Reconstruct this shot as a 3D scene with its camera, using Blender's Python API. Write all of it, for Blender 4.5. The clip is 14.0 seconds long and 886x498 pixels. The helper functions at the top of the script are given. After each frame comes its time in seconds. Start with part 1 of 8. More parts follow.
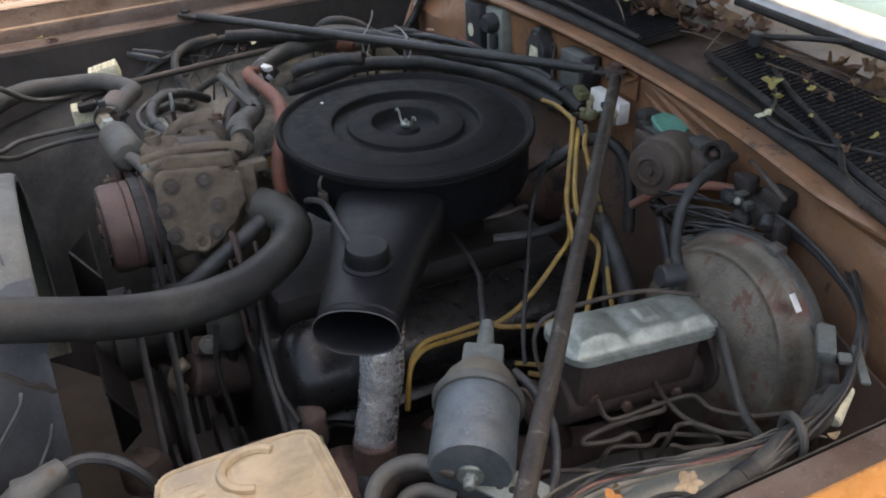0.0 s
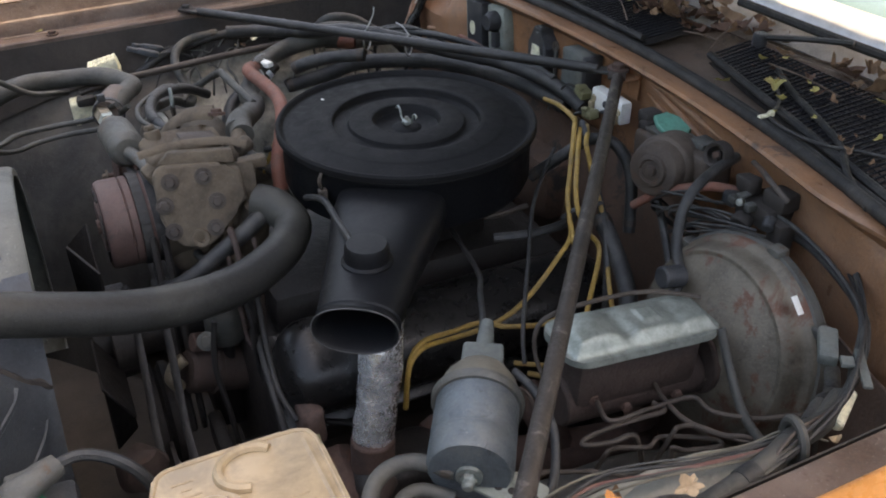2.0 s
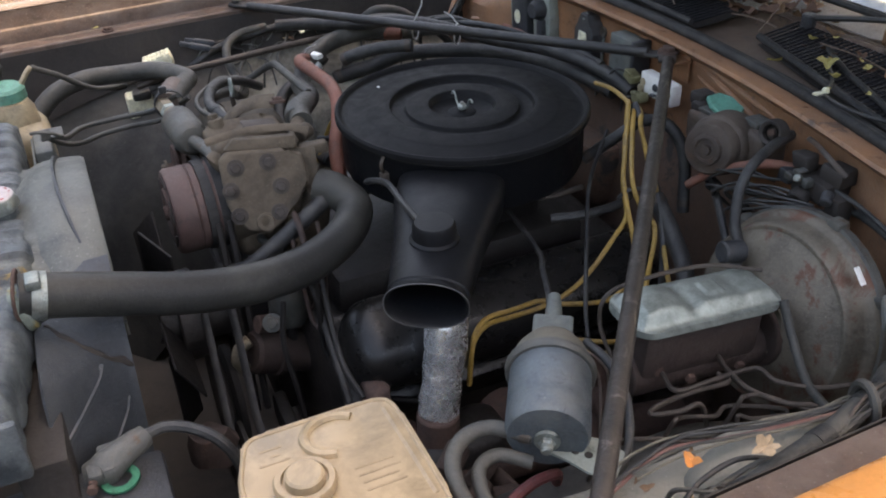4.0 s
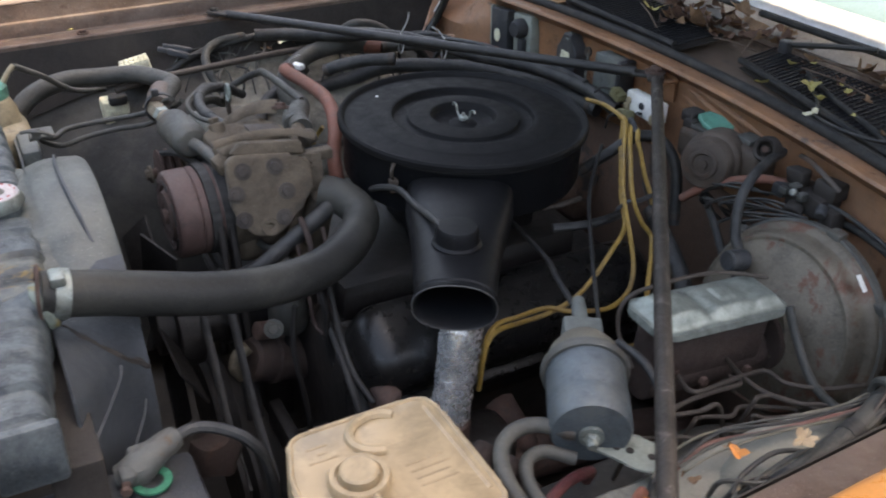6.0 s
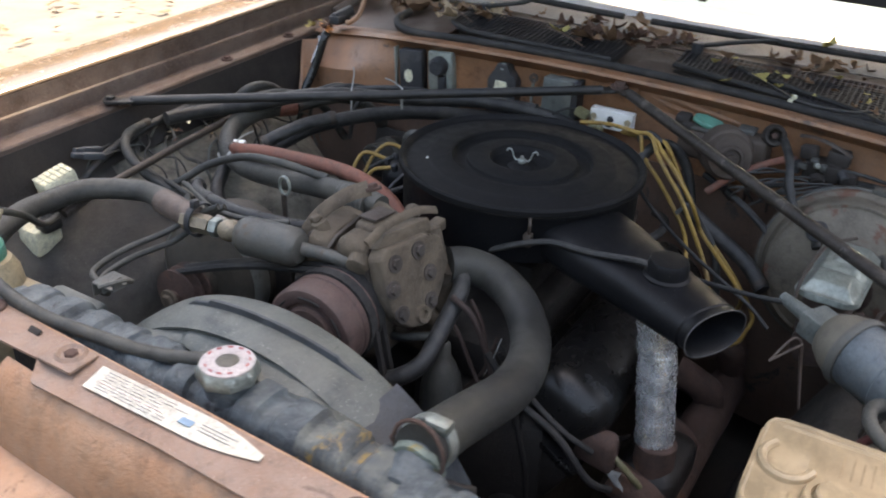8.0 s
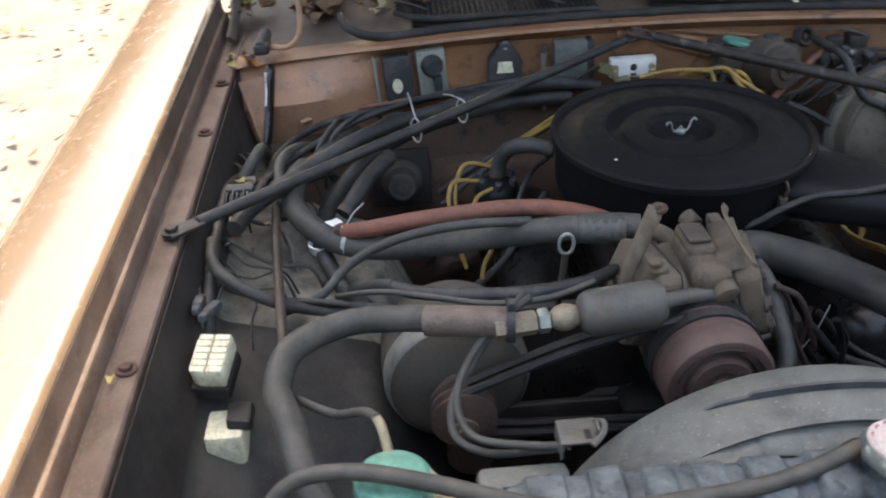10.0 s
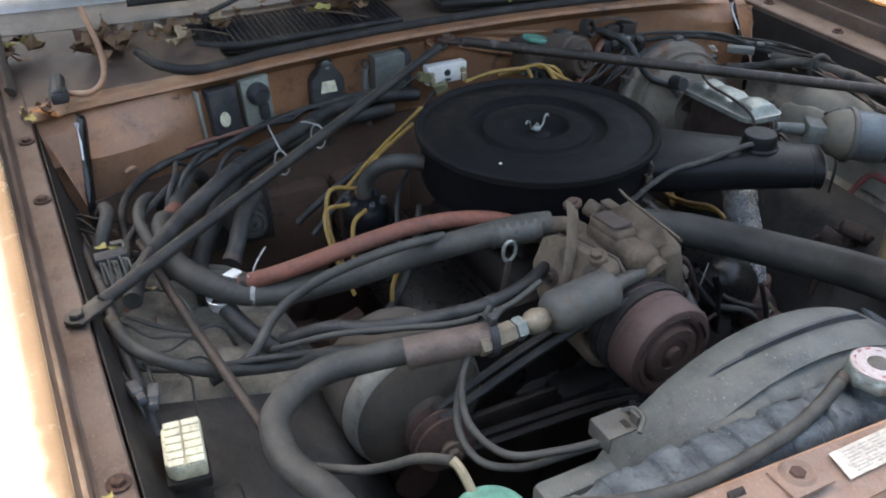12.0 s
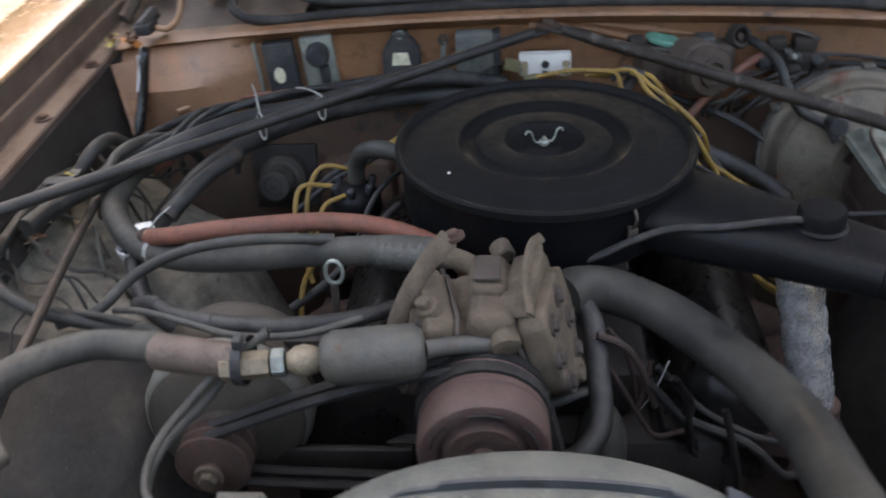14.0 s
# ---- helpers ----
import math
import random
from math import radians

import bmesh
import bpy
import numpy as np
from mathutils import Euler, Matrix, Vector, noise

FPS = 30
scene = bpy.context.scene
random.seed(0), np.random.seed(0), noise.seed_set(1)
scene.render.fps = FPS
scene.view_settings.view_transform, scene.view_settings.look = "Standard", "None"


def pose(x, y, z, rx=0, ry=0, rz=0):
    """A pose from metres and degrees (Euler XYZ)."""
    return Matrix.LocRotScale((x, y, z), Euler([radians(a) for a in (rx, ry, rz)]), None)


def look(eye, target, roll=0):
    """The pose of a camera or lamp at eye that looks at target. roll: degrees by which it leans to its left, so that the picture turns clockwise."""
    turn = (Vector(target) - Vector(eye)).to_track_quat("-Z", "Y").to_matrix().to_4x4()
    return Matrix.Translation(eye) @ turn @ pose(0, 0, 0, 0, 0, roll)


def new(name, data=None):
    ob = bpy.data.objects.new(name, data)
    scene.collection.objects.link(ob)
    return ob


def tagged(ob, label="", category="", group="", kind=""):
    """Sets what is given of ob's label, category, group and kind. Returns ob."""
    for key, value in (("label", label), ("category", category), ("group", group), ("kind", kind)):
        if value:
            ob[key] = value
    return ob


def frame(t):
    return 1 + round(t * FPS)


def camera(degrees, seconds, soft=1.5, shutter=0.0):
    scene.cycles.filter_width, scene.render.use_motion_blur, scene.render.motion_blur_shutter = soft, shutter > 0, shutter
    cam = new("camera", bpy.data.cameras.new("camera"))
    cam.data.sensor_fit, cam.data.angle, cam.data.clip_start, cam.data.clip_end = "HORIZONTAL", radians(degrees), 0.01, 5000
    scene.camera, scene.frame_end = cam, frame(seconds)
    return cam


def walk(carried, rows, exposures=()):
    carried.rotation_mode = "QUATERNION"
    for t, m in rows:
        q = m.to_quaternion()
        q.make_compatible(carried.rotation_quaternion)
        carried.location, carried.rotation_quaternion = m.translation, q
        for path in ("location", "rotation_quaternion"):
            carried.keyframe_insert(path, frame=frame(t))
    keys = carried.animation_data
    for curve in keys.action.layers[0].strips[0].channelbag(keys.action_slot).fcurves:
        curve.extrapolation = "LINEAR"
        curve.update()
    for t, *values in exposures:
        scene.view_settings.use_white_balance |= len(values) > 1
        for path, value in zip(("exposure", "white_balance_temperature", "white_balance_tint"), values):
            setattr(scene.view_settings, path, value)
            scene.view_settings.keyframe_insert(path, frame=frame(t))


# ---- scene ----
cam = camera(52.7, 14.0, 1.9, 0.45)
METRES, EYE, TILT, LEAN, TURN = 3.1, 1.50, -32.2, 0.6, -25.6
EX, EY = -0.48, -1.145
ROWS = [
    (0.0, 0.0, 0.0, 0.0, 0.0, 0.0, -0.0),
    (0.5, 0.0001, 0.0014, 0.0001, -0.17, -0.24, 0.19),
    (1.0, -0.0005, 0.0015, -0.0001, -0.02, -0.28, -0.03),
    (1.5, -0.0016, 0.0015, -0.0, 0.09, -0.33, -0.19),
    (2.0, -0.0008, 0.0023, -0.0001, -0.12, -0.08, -0.57),
    (2.5, 0.0092, 0.0057, 0.0002, 0.67, -1.29, -0.87),
    (3.0, 0.0082, 0.0059, -0.003, 2.96, -2.66, -2.92),
    (3.5, -0.0058, -0.0027, -0.0051, 2.63, -0.63, -1.17),
    (6.0, -0.0602, -0.0103, -0.0171, -4.21, 1.51, -0.56),
    (6.5, -0.0983, -0.0092, -0.0134, -6.58, 2.85, 0.71),
    (7.0, -0.1536, 0.023, 0.0035, -15.07, 2.41, 5.77),
    (7.2, -0.1829, 0.03, 0.0101, -15.99, 2.41, 7.31),
    (7.5, -0.2205, 0.0446, 0.0185, -20.44, 1.82, 9.22),
    (8.0, -0.2947, 0.0676, 0.0361, -31.03, -1.15, 14.44),
    (8.2, -0.3135, 0.0826, 0.0421, -34.46, -2.0, 15.71),
    (8.5, -0.333, 0.1214, 0.0632, -39.25, -3.83, 18.65),
    (9.0, -0.3768, 0.1837, 0.1066, -44.72, -7.25, 23.22),
    (11.5, -0.4442, 0.3824, 0.2537, -91.19, -32.76, 33.23),
    (12.0, -0.4407, 0.3822, 0.2528, -91.67, -32.76, 32.39),
    (12.5, -0.4355, 0.3804, 0.2482, -91.78, -34.5, 33.01),
    (13.0, -0.3963, 0.358, 0.225, -89.04, -34.47, 35.86),
    (13.2, -0.3783, 0.3359, 0.2079, -79.68, -28.79, 33.65),
    (13.5, -0.3529, 0.2977, 0.1762, -69.23, -23.01, 30.88),
    (13.8, -0.3393, 0.2617, 0.1504, -63.06, -19.74, 31.92),
    (14.0, -0.3349, 0.2352, 0.1308, -56.57, -15.37, 30.33),
]
walk(cam, [(t, pose(EX, EY, EYE, TILT, LEAN, TURN) @ pose(METRES * x, METRES * y, METRES * z, 90 + pitch, roll, yaw)) for t, x, y, z, yaw, pitch, roll in ROWS], [(0.0, 2.61, 9300, 13), (2.2, 2.65, 9300, 13), (3.0, 3.14, 9000, 13), (3.6, 2.68, 9100, 14), (6.5, 2.71, 8900, 12), (7.5, 2.71, 8900, 12), (9.0, 2.74, 9000, 12), (11.5, 2.68, 8350, 9), (12.5, 2.69, 8400, 10), (13.4, 2.77, 9400, 13), (14.0, 2.74, 9200, 13)])

# ---- world and light ----
world = bpy.data.worlds.new("world")
scene.world = world
world.use_nodes = True
sky = world.node_tree.nodes.new("ShaderNodeTexSky")
sky.sky_type, sky.sun_disc = "NISHITA", False
sky.sun_elevation, sky.sun_rotation = radians(62), radians(92)
sky.air_density, sky.dust_density = 1.0, 2.5
world.node_tree.links.new(sky.outputs[0], world.node_tree.nodes["Background"].inputs[0])
world.node_tree.nodes["Background"].inputs[1].default_value = 0.15
sun = new("sun", bpy.data.lights.new("sun", "SUN"))
sun.data.energy, sun.data.angle, sun.data.color = 2.2, radians(0.7), (1.0, 0.95, 0.88)
sun.matrix_world = look((2.75, 0.12, 6.07), (0, 0, 0.9))


# ---- tools ----
def finish(bm, sharp=38):
    bmesh.ops.recalc_face_normals(bm, faces=bm.faces)
    lim = radians(sharp)
    for f in bm.faces:
        f.smooth = True
    for e in bm.edges:
        if len(e.link_faces) == 2 and e.calc_face_angle(0) > lim:
            e.smooth = False
    return bm


def mesh_of(name, bm, material, sharp=38):
    finish(bm, sharp)
    me = bpy.data.meshes.new(name)
    bm.to_mesh(me)
    bm.free()
    me.materials.append(material)
    return me


def thing(name, label, category, at=(0, 0, 0), group="", kind=""):
    ob = new(name)
    ob.location = at
    ob.empty_display_size = 0.02
    return tagged(ob, label, category, group, kind)


def part(name, bm, material, parent, label=""):
    ob = new(name, mesh_of(name, bm, material))
    ob.parent = parent
    root = parent
    while root.parent:
        root = root.parent
    if root.type == "EMPTY" and parent is root:
        ob.matrix_parent_inverse = Matrix.Translation(-Vector(root.location))
    return tagged(ob, label)


def single(name, bm, material, label, category, group="", kind=""):
    ob = new(name, mesh_of(name, bm, material))
    return tagged(ob, label, category, group, kind)


def along(p, d, up=(0, 0, 1)):
    """A frame at p whose z axis runs along d and whose y axis lies nearest to up."""
    z = Vector(d).normalized()
    u = Vector(up)
    if abs(z.dot(u)) > 0.98:
        u = Vector((0, 1, 0))
    x = u.cross(z).normalized()
    y = z.cross(x)
    m = Matrix((x, y, z)).transposed().to_4x4()
    return Matrix.Translation(p) @ m


def join(*parts):
    out = bmesh.new()
    for b in parts:
        me = bpy.data.meshes.new("tmp")
        b.to_mesh(me)
        b.free()
        out.from_mesh(me)
        bpy.data.meshes.remove(me)
    return out


def box(c, s, bevel=0.003, m=None, seg=2):
    bm = bmesh.new()
    bmesh.ops.create_cube(bm, size=1.0)
    bmesh.ops.scale(bm, vec=s, verts=bm.verts)
    if bevel:
        bmesh.ops.bevel(bm, geom=list(bm.edges), offset=min(bevel, min(s) * 0.45), segments=seg, affect="EDGES", profile=0.5)
    bmesh.ops.translate(bm, vec=c, verts=bm.verts)
    if m is not None:
        bmesh.ops.transform(bm, matrix=m, verts=bm.verts)
    return bm


def lathe(profile, m=None, seg=32, squash=(1, 1)):
    """Turns (radius, height) pairs round z."""
    bm = bmesh.new()
    rings = []
    for r, h in profile:
        if r < 1e-5:
            rings.append([bm.verts.new((0, 0, h))])
        else:
            rings.append([bm.verts.new((r * squash[0] * math.cos(math.tau * i / seg), r * squash[1] * math.sin(math.tau * i / seg), h)) for i in range(seg)])
    for a, b in zip(rings, rings[1:]):
        for i in range(seg):
            j = (i + 1) % seg
            if len(a) == 1 and len(b) == 1:
                continue
            if len(a) == 1:
                bm.faces.new((a[0], b[i], b[j]))
            elif len(b) == 1:
                bm.faces.new((a[i], b[0], a[j]))
            else:
                bm.faces.new((a[i], b[i], b[j], a[j]))
    if m is not None:
        bmesh.ops.transform(bm, matrix=m, verts=bm.verts)
    return bm


def rod(p0, p1, r, r1=None, seg=20, edge=0.002):
    """A solid round bar with softened ends."""
    p0, p1 = Vector(p0), Vector(p1)
    n = (p1 - p0).length
    r1 = r if r1 is None else r1
    e = min(edge, n * 0.3, r * 0.5, r1 * 0.5)
    return lathe([(0, 0), (r - e, 0), (r, e), (r1, n - e), (r1 - e, n), (0, n)], along(p0, p1 - p0), seg)


def smooth_path(points, sub=6):
    pts = [Vector(p) for p in points]
    if len(pts) == 2:
        return [pts[0].lerp(pts[1], i / 4) for i in range(5)]
    ext = [pts[0] * 2 - pts[1], *pts, pts[-1] * 2 - pts[-2]]
    out = []
    for a, b, c, d in zip(ext, ext[1:], ext[2:], ext[3:]):
        for i in range(sub):
            t = i / sub
            out.append(0.5 * ((2 * b) + (c - a) * t + (2 * a - 5 * b + 4 * c - d) * t * t + (3 * b - a - 3 * c + d) * t ** 3))
    return [*out, pts[-1]]


def tube(points, r, seg=10, sub=6, width=None, cap=True, flat=1.0):
    """A round bar or hose along a smooth line. width: a function of 0..1 that scales the radius."""
    line = smooth_path(points, sub)
    bm = bmesh.new()
    rings, n = [], len(line)
    t0 = (line[1] - line[0]).normalized()
    u = t0.orthogonal().normalized()
    for i, p in enumerate(line):
        t = (line[min(i + 1, n - 1)] - line[max(i - 1, 0)]).normalized()
        u = (u - t * u.dot(t)).normalized()
        v = t.cross(u)
        k = r * (width(i / (n - 1)) if width else 1.0)
        rings.append([bm.verts.new(p + (u * math.cos(math.tau * j / seg) + v * math.sin(math.tau * j / seg) * flat) * k) for j in range(seg)])
    for a, b in zip(rings, rings[1:]):
        for j in range(seg):
            bm.faces.new((a[j], a[(j + 1) % seg], b[(j + 1) % seg], b[j]))
    if cap:
        bm.faces.new(rings[0][::-1])
        bm.faces.new(rings[-1])
    return bm


def prism(poly, h0, h1, m=None, bevel=0.0, seg=1):
    """A flat outline in x and y, raised from h0 to h1."""
    bm = bmesh.new()
    low = [bm.verts.new((x, y, h0)) for x, y in poly]
    top = [bm.verts.new((x, y, h1)) for x, y in poly]
    n = len(poly)
    bm.faces.new(low[::-1])
    bm.faces.new(top)
    for i in range(n):
        bm.faces.new((low[i], low[(i + 1) % n], top[(i + 1) % n], top[i]))
    if bevel:
        bmesh.ops.bevel(bm, geom=list(bm.edges), offset=bevel, segments=seg, affect="EDGES", profile=0.5)
    if m is not None:
        bmesh.ops.transform(bm, matrix=m, verts=bm.verts)
    return bm


def sweep(section, stations, close=False):
    """Lays a section through stations; each is a function point(a, b) -> place."""
    bm = bmesh.new()
    rows = [[bm.verts.new(st(a, b)) for a, b in section] for st in stations]
    for r0, r1 in zip(rows, rows[1:]):
        for i in range(len(section) - (0 if close else 1)):
            j = (i + 1) % len(section)
            bm.faces.new((r0[i], r0[j], r1[j], r1[i]))
    return bm


def grid_sheet(nx, ny, fn):
    bm = bmesh.new()
    v = [[bm.verts.new(fn(i / nx, j / ny)) for j in range(ny + 1)] for i in range(nx + 1)]
    for i in range(nx):
        for j in range(ny):
            bm.faces.new((v[i][j], v[i + 1][j], v[i + 1][j + 1], v[i][j + 1]))
    return bm


def thicken(bm, t):
    bmesh.ops.recalc_face_normals(bm, faces=bm.faces)
    bmesh.ops.solidify(bm, geom=list(bm.faces), thickness=t)
    return bm


def bolt(p, d=(0, 0, 1), size=0.007, washer=True):
    """A hexagon head on a washer."""
    m = along(p, d)
    h = size * 0.8
    head = lathe([(0, -0.002), (size, 0), (size, h * 0.8), (size * 0.85, h), (0, h)], m, 6)
    if washer:
        return join(head, lathe([(0, -0.004), (size * 1.6, -0.003), (size * 1.6, 0.0012), (0, 0.0015)], m, 16))
    return head


def rough_up(bm, amount, scale, seed=0.0):
    for v in bm.verts:
        v.co += noise.noise_vector(v.co * scale + Vector((seed, seed, seed))) * amount
    return bm


# ---- materials ----
def mat(name, color, rough=0.6, metal=0.0, dark=0.6, scale=30.0, dust=0.0, dust_color=(0.16, 0.135, 0.105), spots=0.0,
        spot_color=(0.16, 0.06, 0.03), bump=0.4, grain=260.0, gloss_var=0.12, stretch=(1, 1, 1), spot_scale=9.0, grime=0.0, flecks=0.0, spec=0.5, speck=0.4):
    """Base colour with two scales of variation, grime, dust lying in patches, rust or stain spots, pale flecks and a fine relief."""
    m = bpy.data.materials.new(name)
    m.use_nodes = True
    nt = m.node_tree
    N, L = nt.nodes, nt.links.new
    bsdf = N["Principled BSDF"]
    co = N.new("ShaderNodeTexCoord")
    mp = N.new("ShaderNodeMapping")
    mp.inputs["Scale"].default_value = stretch
    L(co.outputs["Object"], mp.inputs[0])

    def noise_tex(s, detail=4.0, rough_=0.6, warp=0.0):
        n = N.new("ShaderNodeTexNoise")
        n.inputs["Scale"].default_value, n.inputs["Detail"].default_value, n.inputs["Roughness"].default_value = s, detail, rough_
        n.inputs["Distortion"].default_value = warp
        L(mp.outputs[0], n.inputs["Vector"])
        return n.outputs["Fac"]

    def ramp(src, a, b, lo=0.0, hi=1.0):
        r = N.new("ShaderNodeMapRange")
        r.inputs[1].default_value, r.inputs[2].default_value, r.inputs[3].default_value, r.inputs[4].default_value = a, b, lo, hi
        L(src, r.inputs[0])
        return r.outputs[0]

    def mix(fac, a, b):
        x = N.new("ShaderNodeMix")
        x.data_type = "RGBA"
        L(fac, x.inputs[0])
        for k, val in ((6, a), (7, b)):
            if isinstance(val, tuple):
                x.inputs[k].default_value = (*val[:3], 1)
            else:
                L(val, x.inputs[k])
        return x.outputs[2]

    big, fine = noise_tex(scale, 5.0), noise_tex(grain, 4.0, 0.7)
    mid = noise_tex(scale * 3.3, 8.0, 0.72, 0.4)
    col = mix(ramp(big, 0.32, 0.68), tuple(c * dark for c in color), tuple(min(1, c * 1.12) for c in color))
    col = mix(ramp(fine, 0.35, 0.8, 0.0, speck), col, tuple(min(1, c * 1.6 + 0.01) for c in color))
    rgh = ramp(mid, 0.3, 0.7, max(0.05, rough - gloss_var), min(1, rough + gloss_var))
    if grime:
        g = ramp(mid, 0.60 - 0.22 * grime, 0.36 - 0.10 * grime, 0.0, min(1.0, 0.45 + grime * 0.5))
        col = mix(g, col, tuple(0.25 * c + 0.006 for c in color))
    if dust:
        d = ramp(noise_tex(scale * 0.5, 10.0, 0.74, 0.3), 0.60 - 0.42 * dust, 0.74 - 0.26 * dust, 0.0, min(1, 0.4 + dust * 0.6))
        col = mix(d, col, dust_color)
    if spots:
        s = ramp(noise_tex(spot_scale, 8.0, 0.74, 0.5), 0.66 - 0.25 * spots, 0.71 - 0.22 * spots)
        col = mix(s, col, spot_color)
    if flecks:
        f = ramp(noise_tex(420.0, 2.0, 0.5), 0.74 - 0.1 * flecks, 0.79 - 0.1 * flecks, 0.0, 0.75)
        col = mix(f, col, tuple(min(0.7, c * 1.3 + 0.07) for c in dust_color))
    L(col, bsdf.inputs["Base Color"])
    L(rgh, bsdf.inputs["Roughness"])
    bsdf.inputs["Metallic"].default_value = metal
    bsdf.inputs["Specular IOR Level"].default_value = spec
    if bump:
        add = N.new("ShaderNodeMath")
        add.operation = "MULTIPLY_ADD"
        L(mid, add.inputs[0])
        add.inputs[1].default_value = 1.3
        L(fine, add.inputs[2])
        bp = N.new("ShaderNodeBump")
        bp.inputs["Strength"].default_value, bp.inputs["Distance"].default_value = bump, 0.003
        L(add.outputs[0], bp.inputs["Height"])
        L(bp.outputs[0], bsdf.inputs["Normal"])
    return m


M_PAINT = mat("copper_paint", (0.37, 0.19, 0.105), 0.45, dark=0.8, dust=0.5, dust_color=(0.40, 0.27, 0.19), spots=0.12, spot_color=(0.12, 0.07, 0.05), scale=12, grime=0.35, flecks=0.3)
# One paint in two colours: pale for the glaring side, orange for the shaded.
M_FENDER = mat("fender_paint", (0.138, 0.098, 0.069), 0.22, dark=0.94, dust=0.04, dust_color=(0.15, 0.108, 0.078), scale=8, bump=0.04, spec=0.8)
M_FENDERSHADE = mat("fender_paint_shaded_side", (0.40, 0.175, 0.055), 0.3, dark=0.85, dust=0.15, dust_color=(0.36, 0.2, 0.1), scale=8, bump=0.06)
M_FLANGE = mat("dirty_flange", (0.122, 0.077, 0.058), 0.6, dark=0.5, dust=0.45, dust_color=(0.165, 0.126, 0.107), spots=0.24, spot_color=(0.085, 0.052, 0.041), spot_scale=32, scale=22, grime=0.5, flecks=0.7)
M_PANEL = mat("dusty_firewall", (0.36, 0.168, 0.085), 0.36, dark=0.6, dust=0.5, dust_color=(0.205, 0.13, 0.092), spots=0.28, spot_color=(0.10, 0.065, 0.05), scale=9, grime=0.45, flecks=0.3)
M_INNER = mat("inner_apron", (0.027, 0.0235, 0.022), 0.7, dark=0.55, dust=0.3, dust_color=(0.056, 0.046, 0.04), scale=14, grime=0.5, spec=0.3)
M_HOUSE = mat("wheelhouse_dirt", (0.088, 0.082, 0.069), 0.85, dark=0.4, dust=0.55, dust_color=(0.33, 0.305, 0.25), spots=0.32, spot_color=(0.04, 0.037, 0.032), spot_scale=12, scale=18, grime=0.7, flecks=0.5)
M_SPLASH = mat("dark_splash_apron", (0.027, 0.025, 0.023), 0.75, dark=0.45, dust=0.36, dust_color=(0.075, 0.069, 0.058), scale=14, grime=0.7, flecks=0.4)
M_BLACK = mat("black_enamel", (0.0065, 0.007, 0.0085), 0.42, dark=0.75, dust=0.06, dust_color=(0.026, 0.026, 0.026), scale=18, bump=0.1, gloss_var=0.1, grime=0.3, flecks=0.3, spec=0.17)
M_GLOSS = mat("oily_black_enamel", (0.0085, 0.008, 0.008), 0.3, dark=0.7, dust=0.14, dust_color=(0.03, 0.027, 0.025), scale=16, bump=0.08, gloss_var=0.1, grime=0.4, flecks=0.3, spec=0.35)
M_BLOCK = mat("greasy_black", (0.017, 0.0135, 0.012), 0.5, dark=0.5, dust=0.25, dust_color=(0.038, 0.029, 0.024), scale=25, bump=0.5, grime=0.6)
M_HOSE = mat("grey_rubber", (0.040, 0.0405, 0.0375), 0.58, dark=0.5, dust=0.42, dust_color=(0.094, 0.088, 0.074), scale=25, bump=0.4, grime=0.7, flecks=0.15)
M_BIGHOSE = mat("radiator_rubber", (0.027, 0.027, 0.026), 0.52, dark=0.7, dust=0.34, dust_color=(0.070, 0.068, 0.058), scale=14, bump=0.2, grime=0.35, flecks=0.1, spec=0.25)
M_WIRE = mat("dark_wire", (0.021, 0.0215, 0.022), 0.5, dark=0.6, dust=0.32, dust_color=(0.075, 0.07, 0.063), scale=40, grime=0.5)
M_REDHOSE = mat("faded_red_rubber", (0.225, 0.077, 0.050), 0.7, dark=0.7, dust=0.40, dust_color=(0.135, 0.085, 0.066), scale=14, grime=0.4)
M_YELLOW = mat("yellow_plug_lead", (0.36, 0.215, 0.05), 0.5, dark=0.65, dust=0.35, dust_color=(0.17, 0.12, 0.07), scale=30, grime=0.45)
M_CAST = mat("dusty_cast_iron", (0.070, 0.052, 0.038), 0.82, dark=0.42, dust=0.56, dust_color=(0.168, 0.129, 0.091), scale=26, bump=0.6, grime=0.75, flecks=0.3)
M_RUSTRED = mat("rusty_pulley", (0.088, 0.049, 0.042), 0.62, dark=0.6, dust=0.35, dust_color=(0.125, 0.085, 0.07), scale=18, grime=0.55)
M_RUST = mat("rusty_iron", (0.088, 0.05, 0.039), 0.85, dark=0.5, spots=0.35, spot_color=(0.13, 0.065, 0.042), scale=20, bump=0.6, grime=0.6)
M_SHROUD = mat("grey_blue_plastic", (0.070, 0.080, 0.077), 0.5, dark=0.45, dust=0.5, dust_color=(0.135, 0.138, 0.122), scale=20, bump=0.3, grime=0.75, flecks=0.8, spots=0.15, spot_color=(0.045, 0.05, 0.048), spot_scale=30)
M_TANKMETAL = mat("blue_black_tank", (0.05, 0.064, 0.074), 0.5, dark=0.45, dust=0.44, dust_color=(0.165, 0.19, 0.195), spots=0.24, spot_color=(0.02, 0.022, 0.026), spot_scale=34, scale=44, bump=0.5, grime=0.85, flecks=0.6)
M_ZINC = mat("zinc_steel", (0.30, 0.335, 0.315), 0.42, metal=0.7, dark=0.7, dust=0.25, dust_color=(0.24, 0.21, 0.17), scale=25, grime=0.4)
M_CHROME = mat("bright_steel", (0.72, 0.73, 0.74), 0.4, metal=0.5, dark=0.85, scale=30, bump=0.0)
